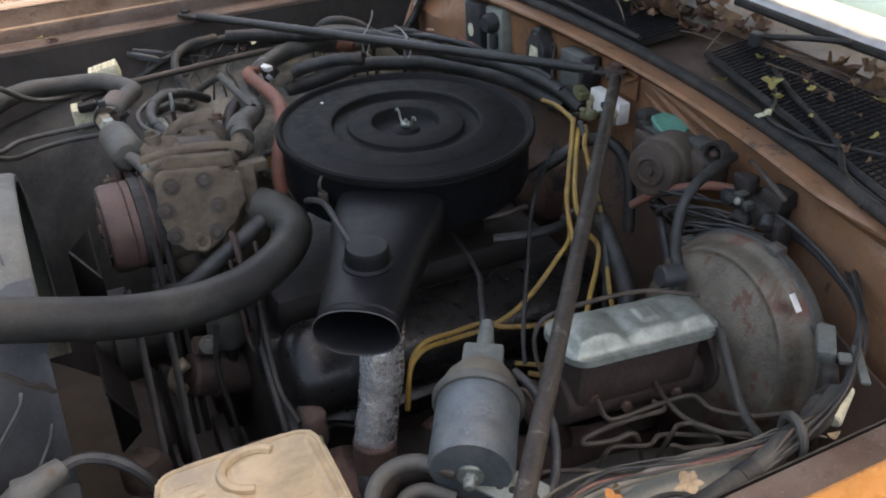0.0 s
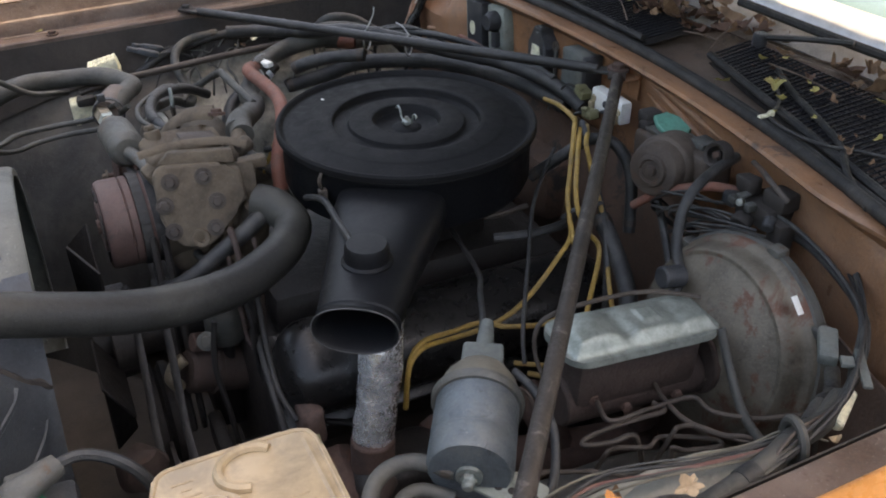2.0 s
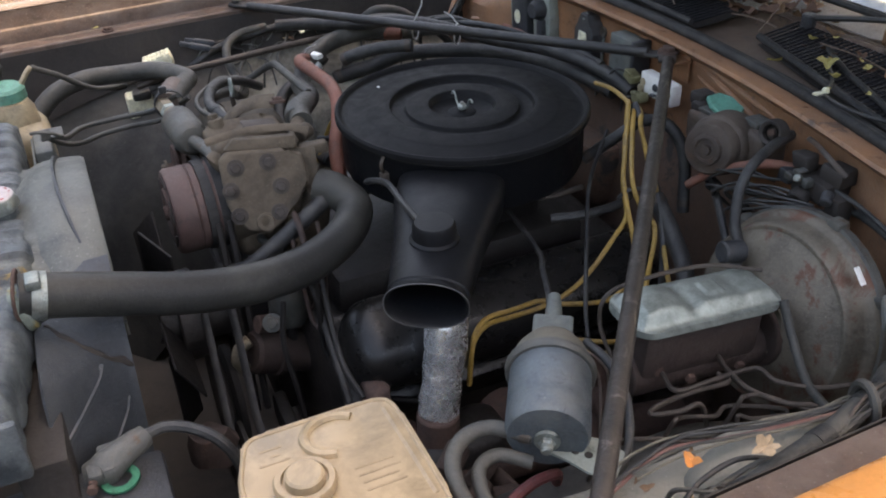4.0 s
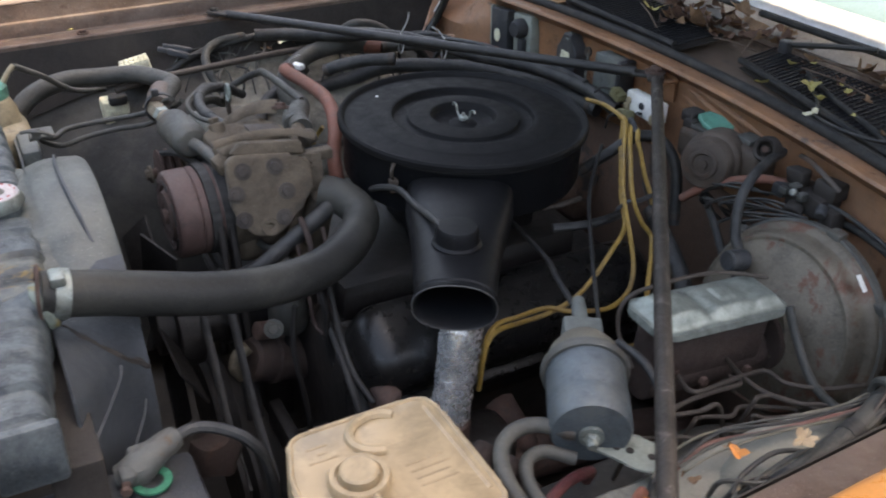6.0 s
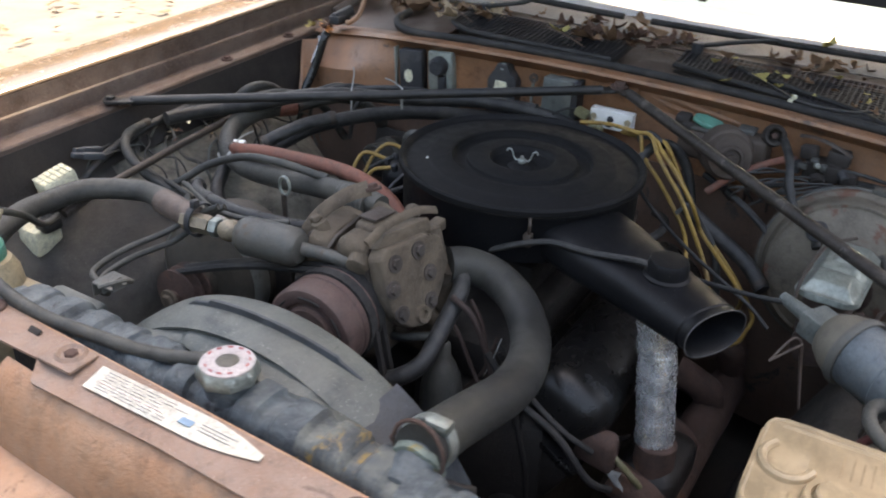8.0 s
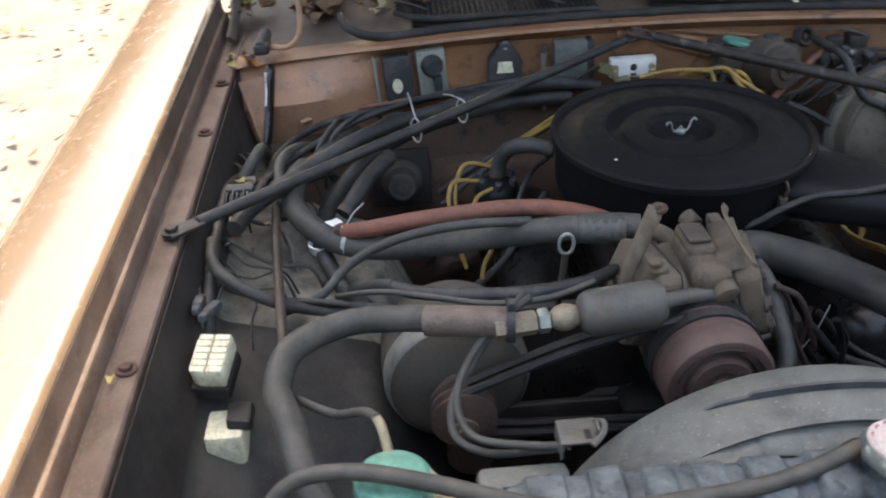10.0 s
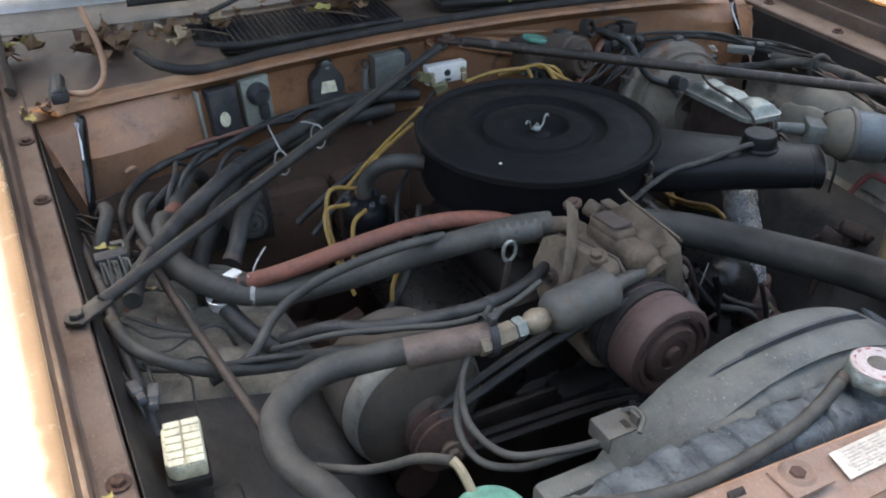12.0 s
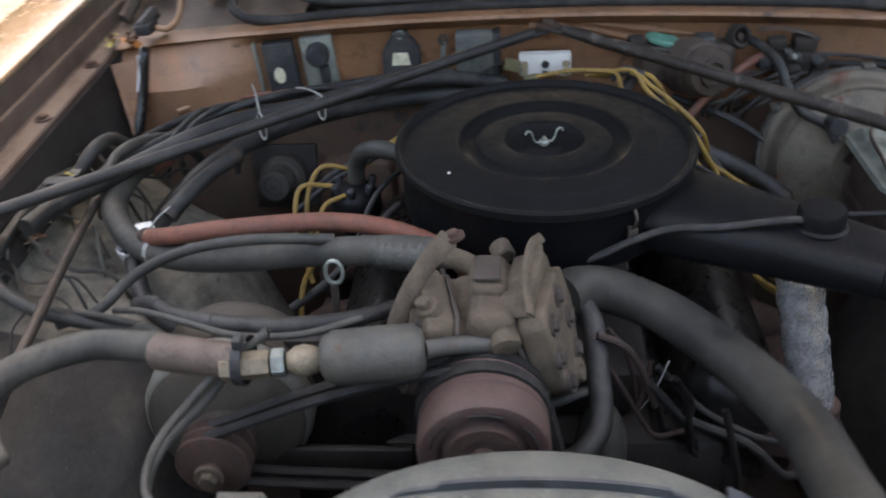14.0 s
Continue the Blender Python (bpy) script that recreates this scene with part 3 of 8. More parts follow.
def grille(y0, y1, front, rear, name_label):
    """A slotted grille: fine bars over a dark well."""
    at = lambda u, v, z: (front(y0 + (y1 - y0) * u) * (1 - v) + rear * v, y0 + (y1 - y0) * u, z + 0.012 * v)
    g = part("cowl_grille", thicken(grid_sheet(24, 4, lambda u, v: at(u, v, 0.981)), 0.001), M_INNER, body, name_label)
    n = int(abs(y1 - y0) / 0.0105)
    bars = []
    for i in range(n + 1):
        bars.append(tube([at(i / n, 0, 0.994), at(i / n, 0.5, 0.994), at(i / n, 1, 0.994)], 0.0017, 4, 1))
    for k in range(16):
        bars.append(tube([at(i / 10, k / 15, 0.9935) for i in range(11)], 0.0009, 4, 1))
    b = part("grille_mesh", join(*bars), M_GRILLE, g, "black slotted grille bars")
    tagged(b, kind="stuff")
    rim = [at(i / 12, 0, 0.995) for i in range(13)]
    part("grille_seal", tube(rim, 0.006, 8, 4), M_RUBBER, g, "black rubber strip at the grille's edge")


part("grille_rail", thicken(grid_sheet(40, 2, lambda u, v: (0.578 + 0.024 * v, 0.45 - 1.12 * u, 1.003 + 0.003 * math.sin(3.14 * v))), 0.002), M_SHELF, body, "copper-brown strip behind the grille")
grille(0.415, 0.03, lambda y: 0.445 + 0.05 * max(0, (y - 0.33) / 0.085) ** 2, 0.576, "black ventilation grille")
grille(-0.08, -0.66, lambda y: 0.495 - 0.27 * max(0, -0.08 - y), 0.575, "black ventilation grille with leaf litter")

# windscreen, its bright trim, and the wipers' well behind the cowl
scr = thing("windscreen", "raked windscreen reflecting pale sky, with bright metal trim", "windscreen", (0.72, 0, 1.02))
# Pale cyan base colour carries the sky's reflection in the glass.
M_GLASS = mat("glass_with_sky_tone", (0.15, 0.235, 0.26), 0.1, dark=0.92, scale=4, bump=0.0, dust=0.1, dust_color=(0.2, 0.25, 0.25))
M_PALE = mat("pale_dusty_scuttle", (0.21, 0.195, 0.175), 0.6, dark=0.6, dust=0.4, dust_color=(0.15, 0.12, 0.1), spots=0.2, spot_color=(0.12, 0.08, 0.06), scale=14)


def bow(y):
    return 0.06 * (y / 0.8) ** 2


part("pane", thicken(grid_sheet(24, 10, lambda u, v: (0.712 + bow(1.6 * u - 0.8) + 0.62 * v, -0.8 + 1.6 * u, 1.058 + 0.42 * v)), 0.005), M_GLASS, scr, "glass pane, pale sky reflection put into its colour")
TRIM = [(0.668, 1.030), (0.676, 1.040), (0.69, 1.0475), (0.704, 1.0535), (0.712, 1.060), (0.716, 1.058)]
part("lower_trim", thicken(sweep(TRIM, [lambda a, b, y=-0.82 + 0.041 * i: (a + bow(y), y, b) for i in range(41)]), 0.002), M_CHROME, scr, "bright metal lower trim")
part("scuttle", thicken(grid_sheet(40, 4, lambda u, v: (0.605 + 0.065 * v + bow(1.7 * u - 0.85), -0.85 + 1.7 * u, 1.008 + 0.020 * v)), 0.002), M_PALE, scr, "pale dusty scuttle strip")
for y0, y1 in ((-0.5, 0.02), (0.08, 0.5)):
    w = thing("windscreen_wiper", "black wiper arm and blade parked at the foot of the windscreen", "wiper", (0.66, y0, 1.02), "windscreen wipers")
    part("blade", tube([(0.635 + 0.1 * y0 * y0, y0, 1.034), (0.63, (y0 + y1) / 2, 1.038), (0.635 + 0.1 * y1 * y1, y1, 1.034)], 0.007, 8), M_RUBBER, w)
    part("arm", tube([(0.575, y1 - 0.12, 1.018), (0.60, y1 - 0.2, 1.035), (0.622, (y0 + y1) / 2, 1.044)], 0.005, 8), M_BLACKROD, w, "black wiper arm")
    part("pivot", rod((0.575, y1 - 0.12, 0.995), (0.575, y1 - 0.12, 1.025), 0.012), M_DARKPL, w)

# bonnet standing open on its rear hinges
hood = thing("hood", "open copper-brown hood seen from below, standing on rear hinges", "hood", (0.62, -0.03, 1.13))
ax, az = -math.cos(radians(60)), math.sin(radians(60))
def skin_at(u, v):
    d = 1.5 * v
    bend = math.exp(-d / 0.05)
    return 0.668 + ax * d + 0.056 * bend + 0.09 * (2 * u - 1) ** 2 * bend, -0.875 + 1.657 * u, 1.155 + az * d - 0.025 * bend


part("outer_skin", thicken(grid_sheet(10, 60, skin_at), 0.004), M_FENDER, hood, "copper hood skin")
inner = [box((0.632 + ax * d, -0.03, 1.135 + az * d), (0.05, 1.48, 0.03), 0.006) for d in (0.02, 1.44)]
inner += [tube([(0.625 + ax * 0.03, y, 1.14 + az * 0.03), (0.625 + ax * 1.43, y, 1.14 + az * 1.43)], 0.03, 8, 4) for y in (-0.72, -0.3, 0.24, 0.66)]
part("liner", thicken(grid_sheet(10, 12, lambda u, v: (0.650 + ax * (0.02 + 1.46 * v), -0.865 + 1.637 * u, 1.150 + az * (0.02 + 1.46 * v))), 0.003), M_LINER, hood, "dark underside")
part("inner_frame", join(*inner), M_LINER, hood, "dark stamped inner frame")
for y in (-0.815, 0.735):
    part("hinge_arm", tube([(0.50, y, 0.96), (0.60, y, 0.985), (0.68, y, 1.05), (0.645, y, 1.15)], 0.012, 8, 6, flat=0.5), M_BROWNPL, hood, "brown hinge arm")
part("rubber_bumper", rod((0.600, -0.085, 1.098), (0.606, -0.085, 1.125), 0.009), M_RUBBER, hood, "black rubber stop")

M_STICKER = mat("yellowed_sticker", (0.58, 0.55, 0.47), 0.5, dark=0.85, dust=0.3, dust_color=(0.42, 0.36, 0.28), scale=40, bump=0.05, grime=0.15)
M_PRINT = mat("faded_grey_print", (0.3, 0.29, 0.27), 0.5, dark=0.8, scale=60, bump=0.0)
M_PRINTBLUE = mat("faded_blue_print", (0.16, 0.25, 0.34), 0.5, dark=0.8, scale=60, bump=0.0)
M_RAIL = mat("worn_copper_rail", (0.25, 0.142, 0.095), 0.5, dark=0.6, dust=0.5, dust_color=(0.27, 0.205, 0.17), spots=0.3, spot_color=(0.12, 0.07, 0.05), scale=18, grime=0.5, flecks=0.5)
# front: radiator support panel
sup = thing("radiator_support", "dusty copper-brown front crossmember above the radiator", "crossmember", (-0.74, 0, 0.9))


def rail_line(y):
    return -0.714 + 0.045 * y - 0.14 * max(0, y - 0.33) - 0.45 * max(0, y - 0.41)


def top_strip(u, v):
    y = -0.60 + 1.07 * u
    k = max(0, min(1, (y + 0.225) / 0.012)) * max(0, min(1, (0.195 - y) / 0.012))
    x = rail_line(y) - (0.031 + 0.015 * min(1, max(0, y / 0.3)) + 0.022 * k - 0.28 * max(0, y - 0.37)) * v
    z = 0.925 - 0.012 * v * k - 0.05 * max(0, abs(y) - 0.40)
    return x, y, z


part("top_rail", thicken(grid_sheet(176, 4, top_strip), 0.003), M_RAIL, sup, "copper top rail with bare patches")
part("rear_lip", thicken(grid_sheet(40, 2, lambda u, v: (rail_line(-0.58 + 1.0 * u) + 0.001, -0.58 + 1.0 * u, 0.924 - 0.025 * v - 0.05 * max(0, abs(-0.58 + 1.0 * u) - 0.40))), 0.002), M_PAINT, sup)


def nose_at(u, v):
    y = -0.225 + 0.47 * u
    a, b = min(1, v / 0.4), max(0, (v - 0.4) / 0.6)
    x = -0.748 - 0.040 * math.sin(a * 1.57) - 0.14 * b - 0.012 * math.sin(u * 3.14)
    z = 0.9085 - 0.085 * (1 - math.cos(a * 1.57)) ** 0.8 - 0.02 * b - 0.05 * b ** 3
    return x, y, z


part("nose_panel", thicken(rough_up(grid_sheet(24, 30, nose_at), 0.0012, 10), 0.003), M_PAINT, sup, "sloping copper nose panel")
for y_ in (0.244, -0.224):
    part("nose_side", thicken(grid_sheet(8, 4, lambda u, v, y_=y_: (-0.748 - 0.16 * u, y_, 0.906 - 0.085 * min(1, 3 * u) - (0.12 - 0.05 * u) * v)), 0.003), M_PAINT, sup)
part("side_bracket", box((-0.80, -0.37, 0.865), (0.10, 0.05, 0.012), 0.003), M_GREYGREEN, sup, "pale green-grey bracket")
part("slot", tube([(-0.718, 0.228, 0.9255), (-0.717, 0.246, 0.9255)], 0.0055, 8, 4, flat=0.3), M_INNER, sup, "dark punched slot")
part("washer", rod((-0.711, 0.318, 0.924), (-0.711, 0.318, 0.928), 0.0165), M_RUST, sup, "rusty round washer")
part("slot", box((-0.742, -0.28, 0.9266), (0.016, 0.013, 0.002), 0.001), M_INNER, sup, "dark punched slot")
part("brace", join(box((-0.757, 0.336, 0.9015), (0.10, 0.042, 0.004), 0.0015, None), box((-0.808, 0.336, 0.888), (0.004, 0.042, 0.03), 0.0015, None)), M_GREYGREEN, sup, "pale bare steel bracket")
for x, y in ((-0.724, 0.170), (-0.711, 0.318), (-0.737, -0.205), (-0.742, -0.342), (-0.75, -0.46)):
    part("bolt", bolt((x, y, 0.924), (0, 0, 1), 0.008), M_RUST, sup, "rusty hexagon bolt")
part("bolt_plate", join(box((-0.728, 0.170, 0.9255), (0.038, 0.050, 0.004), 0.0015), lathe([(0.010, 0.0), (0.014, 0.004), (0.018, 0.0)], Matrix.Translation((-0.724, 0.170, 0.927)), 24)), M_RAIL, sup, "worn copper bolt plate")
def label_at(u, v):
    w = 0.0285 * (1 - 0.75 * max(0, (u - 0.66) / 0.34) ** 1.7)
    return -0.7340 + w * (v - 0.5), 0.126 - 0.223 * u, 0.9205 + 0.26 * w * (v - 0.5) + 0.0036


stk = single("sticker", thicken(grid_sheet(30, 3, label_at), 0.0006), M_STICKER, "yellowed white service sticker with small print on the front crossmember", "sticker")
rs = random.Random(2)
for k in range(7):
    d = (k - 3) * 0.0034
    a = 0.06
    while a < (0.5 if abs(k - 3) > 1 else 0.44):
        b = a + rs.uniform(0.03, 0.09)
        part("print_bar", box((-0.7340 + d, 0.126 - 0.223 * (a + b) / 2, 0.9249 + 0.26 * d), (0.0011, 0.223 * (b - a), 0.0004), 0), M_PRINT if k != 2 else M_PINK, stk)
        a = b + rs.uniform(0.012, 0.03)
for a, b, d in ((0.66, 0.86, 0.004), (0.66, 0.82, 0.0005), (0.66, 0.84, -0.003)):
    part("print_bar", box((-0.7340 + d, 0.126 - 0.223 * (a + b) / 2, 0.9249 + 0.26 * d), (0.0011, 0.223 * (b - a), 0.0004), 0), M_PRINT, stk)
part("print_block", box((-0.7340, 0.126 - 0.223 * 0.585, 0.9245), (0.010, 0.016, 0.0008), 0), M_PRINTBLUE, stk, "blue printed square")

# road wheels and front valance that carry the body
for wx in (-0.33,):
    for s_ in (1, -1):
        wy = -0.033 + s_ * 0.80
        wh = part("tyre", lathe([(0.20, -0.09), (0.29, -0.095), (0.325, -0.08), (0.335, -0.06), (0.335, 0.06), (0.325, 0.08), (0.29, 0.095), (0.20, 0.09)], along((wx, wy, 0.325), (0, 1, 0)), 48), M_RUBBER, body, "black rubber tyre")
        part("rim", lathe([(0, 0.03), (0.05, 0.05), (0.06, 0.03), (0.15, 0.02), (0.19, 0.06), (0.223, 0.085), (0.223, -0.085), (0.19, -0.06), (0, -0.03)], along((wx, wy, 0.325), (0, s_, 0)), 40), M_GREYMETAL, wh, "dull steel rim")
part("front_valance", thicken(grid_sheet(20, 8, lambda u, v: (-1.14 + 0.05 * v - 0.04 * math.sin(u * 3.14), -0.97 + 1.88 * u, 0.84 - 0.52 * v)), 0.003), M_FENDER, body, "copper front valance")


# ---- engine ----
eng = thing("engine", "greasy black V8 engine block with rusty exhaust manifold", "engine", (0, 0, 0.5))
part("block", box((-0.02, 0, 0.52), (0.56, 0.42, 0.36), 0.03), M_BLOCK, eng)
part("intake_manifold", join(box((-0.05, 0, 0.735), (0.42, 0.24, 0.07), 0.02), box((0, 0, 0.79), (0.2, 0.16, 0.06), 0.015)), M_BLOCK, eng, "black cast intake manifold")
part("carburettor", join(rod((0.03, 0, 0.80), (0.03, 0, 0.85), 0.05), box((0, -0.07, 0.83), (0.05, 0.03, 0.03), 0.006), rod((-0.03, 0, 0.80), (-0.03, 0, 0.85), 0.05)), M_GREYMETAL, eng, "dull grey carburettor")
for s in (1, -1):
    m = Matrix.Translation((-0.03, s * 0.212, 0.712 if s < 0 else 0.70)) @ Matrix.Rotation(radians(-s * 32), 4, "X")
    cover = part("valve_cover", join(box((0, 0, 0.002), (0.51, 0.130, 0.112), 0.048, m, 6), box((0, 0, -0.045), (0.525, 0.15, 0.012), 0.004, m)), M_GLOSS, eng, "glossy black valve cover")
    part("cylinder_head", box((0, 0, -0.09), (0.52, 0.15, 0.085), 0.015, m), M_BLOCK, eng)
    for i in range(4):
        part("exhaust_runner", rough_up(tube([(-0.24 + 0.15 * i, s * 0.29, 0.62), (-0.24 + 0.15 * i, s * 0.345, 0.60), (-0.22 + 0.15 * i, s * 0.35, 0.55)], 0.026, 10), 0.003, 30), M_RUST, eng, "rusty exhaust runner")
    part("exhaust_manifold", rough_up(tube([(-0.28, s * 0.352, 0.585), (0.0, s * 0.355, 0.56), (0.24, s * 0.35, 0.50)], 0.034, 12), 0.003, 30), M_RUST, eng, "rusty exhaust manifold")
part("timing_cover", join(box((-0.315, 0.08, 0.58), (0.06, 0.16, 0.26), 0.02), rod((-0.34, 0.05, 0.66), (-0.40, 0.04, 0.67), 0.05)), M_SHADEGREASE, eng)
part("thermostat_housing", join(tube([(-0.25, 0.02, 0.76), (-0.245, 0.0, 0.83), (-0.238, -0.008, 0.855), (-0.238, -0.012, 0.868)], 0.022, 12), box((-0.25, 0.02, 0.755), (0.08, 0.06, 0.02), 0.005)), M_CAST, eng, "grimy thermostat neck")
part("stove_shroud", rough_up(box((-0.17, -0.335, 0.60), (0.14, 0.09, 0.08), 0.03, None, 4), 0.006, 25), M_BLOCK, eng, "grimy heat stove")
fan = part("fan_hub", join(rod((-0.40, 0.03, 0.68), (-0.50, 0.03, 0.68), 0.045), rod((-0.44, 0.03, 0.68), (-0.475, 0.03, 0.68), 0.07)), M_BLOCK, eng, "greasy fan hub")
for i in range(5):
    a = math.tau * i / 5 + 0.3
    m = Matrix.Translation((-0.485, 0.03, 0.68)) @ Matrix.Rotation(a, 4, "X") @ Matrix.Rotation(radians(28), 4, "Z")
    part("fan_blade", box((0, 0, 0.11), (0.004, 0.07, 0.12), 0.0015, m), M_SHADEGREASE, eng)
part("crank_pulley", lathe([(0, 0), (0.085, 0), (0.085, 0.012), (0.072, 0.018), (0.085, 0.024), (0.085, 0.034), (0, 0.034)], along((-0.44, 0.03, 0.50), (1, 0, 0)), 32), M_INNER, eng)
# low accessory drive on the driver's side, deep under the radiator hose
pump = thing("power_steering_pump", "grimy power steering pump low on the engine front", "pump", (-0.37, -0.2, 0.56))
part("pump_body", rough_up(rod((-0.35, -0.17, 0.52), (-0.27, -0.17, 0.52), 0.045), 0.003, 30), M_SHADEGREASE, pump)
part("pump_pulley", lathe([(0, 0), (0.066, 0), (0.066, 0.006), (0.05, 0.013), (0.066, 0.02), (0.066, 0.026), (0, 0.026)], along((-0.455, -0.17, 0.53), (1, 0, 0)), 28), M_SHADEGREASE, pump)
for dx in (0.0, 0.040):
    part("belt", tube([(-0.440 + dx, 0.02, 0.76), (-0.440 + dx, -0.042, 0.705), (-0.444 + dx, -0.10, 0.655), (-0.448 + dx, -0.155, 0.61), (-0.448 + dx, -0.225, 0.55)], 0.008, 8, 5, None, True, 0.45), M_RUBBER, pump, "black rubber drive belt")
part("bracket", rough_up(box((-0.36, -0.13, 0.55), (0.02, 0.10, 0.05), 0.006), 0.003, 30), M_SHADEGREASE, pump)
part("caked_lump", rough_up(lathe([(0.0, -0.03), (0.03, -0.025), (0.034, 0.0), (0.026, 0.02), (0, 0.026)], Matrix.Translation((-0.478, -0.175, 0.60)), 20), 0.010, 40), M_SHADERUST, pump, "rust-brown caked dirt and leaf crumbs")

# ---- air cleaner ----
ac = thing("air_cleaner", "large round black enamelled air cleaner on top of the engine", "air cleaner", (0, 0, 0.85))
LID = [(0, 0.9365), (0.018, 0.9365), (0.022, 0.9335), (0.040, 0.9345), (0.047, 0.938), (0.0505, 0.9455), (0.0525, 0.9475), (0.056, 0.948), (0.083, 0.9465), (0.0865, 0.9455), (0.0885, 0.9405), (0.091, 0.9395), (0.106, 0.940), (0.1085, 0.9415), (0.1105, 0.9480), (0.113, 0.9497), (0.118, 0.9495), (0.145, 0.9478),
       (0.148, 0.9468), (0.151, 0.9455), (0.178, 0.9435), (0.1815, 0.9425), (0.184, 0.9435), (0.1868, 0.9485), (0.1895, 0.9500), (0.1925, 0.9495), (0.1945, 0.947), (0.1945, 0.9395), (0.191, 0.937), (0.186, 0.937)]
part("lid", lathe(LID, None, 96), M_LID, ac, "black pressed lid with raised rings")
part("housing", lathe([(0.187, 0.938), (0.1885, 0.934), (0.1865, 0.930), (0.1865, 0.868), (0.183, 0.860), (0.17, 0.854), (0.06, 0.85), (0, 0.85)], None, 72), M_BLACK, ac, "black sheet-metal housing")
part("stud", rod((0, 0, 0.93), (0, 0, 0.951), 0.0028), M_ALU, ac, "zinc stud")
part("wing_nut", join(rod((0, 0, 0.938), (0, 0, 0.946), 0.007), *[tube([(0.22 * s * d, -0.975 * s * d, h) for d, h in ((0.003, 0.944), (0.010, 0.943), (0.014, 0.948), (0.017, 0.957), (0.022, 0.960), (0.025, 0.956))], 0.0016, 6) for s in (1, -1)]), M_ZINC, ac, "bright wire wing nut")
# Thin lighter rings paint the highlights on the lid's raised, worn edges.
for r_, z_ in ((0.1915, 0.9500), (0.1125, 0.9496), (0.0527, 0.9477)):
    part("highlight_ring", lathe([(r_ - 0.0012, z_), (r_ - 0.0006, z_ + 0.0004), (r_ + 0.0006, z_ + 0.0004), (r_ + 0.0012, z_ - 0.0002)], None, 96), M_WEARGLINT, ac, "lighter edge of the pressing, wear and painted highlight")
part("pale_fleck", lathe([(0, 0.0012), (0.0022, 0.001), (0.0026, 0)], Matrix.Translation((-0.091, 0.120, 0.9482)), 8), M_WHITE, ac, "pale fleck of dropping on the lid")
# snorkel: an oval trunk that runs out from the housing and narrows to a rolled mouth
SN0, SN1 = Vector((-0.066, -0.112, 0.893)), Vector((-0.229, -0.382, 0.889))
mdir = along(SN0, SN1 - SN0)
LEN = (SN1 - SN0).length
secs = []
for h, w, t in ((0, 0.077, 0.036), (0.09, 0.074, 0.036), (0.14, 0.066, 0.0345), (0.19, 0.058, 0.033), (LEN - 0.022, 0.049, 0.030), (LEN - 0.016, 0.0495, 0.0305), (LEN - 0.014, 0.047, 0.029), (LEN - 0.002, 0.048, 0.030), (LEN, 0.050, 0.0315), (LEN + 0.002, 0.049, 0.031), (LEN - 0.002, 0.046, 0.028), (LEN - 0.09, 0.043, 0.026)):
    secs.append((h, w, t))
bm = bmesh.new()
rows = []
for h, w, t in secs:
    row = []
    for i in range(40):
        a = math.tau * i / 40
        ca, sa = math.cos(a), math.sin(a)
        k = 0.72 if h < LEN - 0.03 else 0.88
        row.append(bm.verts.new(mdir @ Vector((math.copysign(abs(ca) ** k, ca) * w, math.copysign(abs(sa) ** k, sa) * t, h))))
    rows.append(row)
for a, b in zip(rows, rows[1:]):
    for i in range(40):
        bm.faces.new((a[i], a[(i + 1) % 40], b[(i + 1) % 40], b[i]))
bm.faces.new(rows[-1])
part("snorkel", bm, M_BLACK, ac, "black intake snorkel with an oval mouth")
part("worn_rim", tube([mdir @ Vector((math.copysign(abs(math.cos(a)) ** 0.88, math.cos(a)) * 0.0496, math.copysign(abs(math.sin(a)) ** 0.88, math.sin(a)) * 0.0312, LEN + 0.0016)) for a in [math.tau * i / 40 for i in range(41)]], 0.0009, 5, 1), M_RIM, ac, "paint worn off the rolled rim")
kn = Vector((-0.181, -0.300, 0.918))
part("vacuum_motor", lathe([(0.031, -0.004), (0.031, 0.004), (0.0275, 0.007), (0.0265, 0.022), (0.024, 0.0265), (0.0, 0.0275)], Matrix.Translation(kn), 32), M_BLACK, ac, "black vacuum motor cap")
part("clip", join(tube([(-0.165, -0.094, 0.905), (-0.172, -0.098, 0.925), (-0.166, -0.095, 0.938)], 0.0025, 6), box((-0.167, -0.095, 0.903), (0.012, 0.012, 0.02), 0.002)), M_BARE, ac, "dull spring clip")
single("vacuum_hose", tube([(-0.188, -0.285, 0.93), (-0.19, -0.262, 0.934), (-0.181, -0.192, 0.92), (-0.177, -0.135, 0.916), (-0.178, -0.09, 0.90), (-0.18, -0.06, 0.885), (-0.172, -0.02, 0.862)], 0.0047, 8), M_WIRE, "thin grey rubber vacuum hose to the air cleaner snorkel", "hose")
duct = thing("heat_duct", "flexible crinkled aluminium foil duct below the snorkel", "duct", (-0.195, -0.325, 0.66))
part("foil_tube", rough_up(tube([(-0.160, -0.294, 0.853), (-0.168, -0.302, 0.81), (-0.178, -0.314, 0.75), (-0.197, -0.330, 0.668)], 0.0272, 32, 34, lambda t: 1.04 - 0.05 * t + 0.006 * math.sin(t * 150 + 2 * math.sin(t * 23)) + 0.03 * noise.noise(Vector((t * 6, 0, 0)))), 0.0026, 44), M_FOIL, duct)
part("collar", rod((-0.199, -0.334, 0.672), (-0.203, -0.338, 0.60), 0.029), M_RUST, duct, "rusty lower collar")

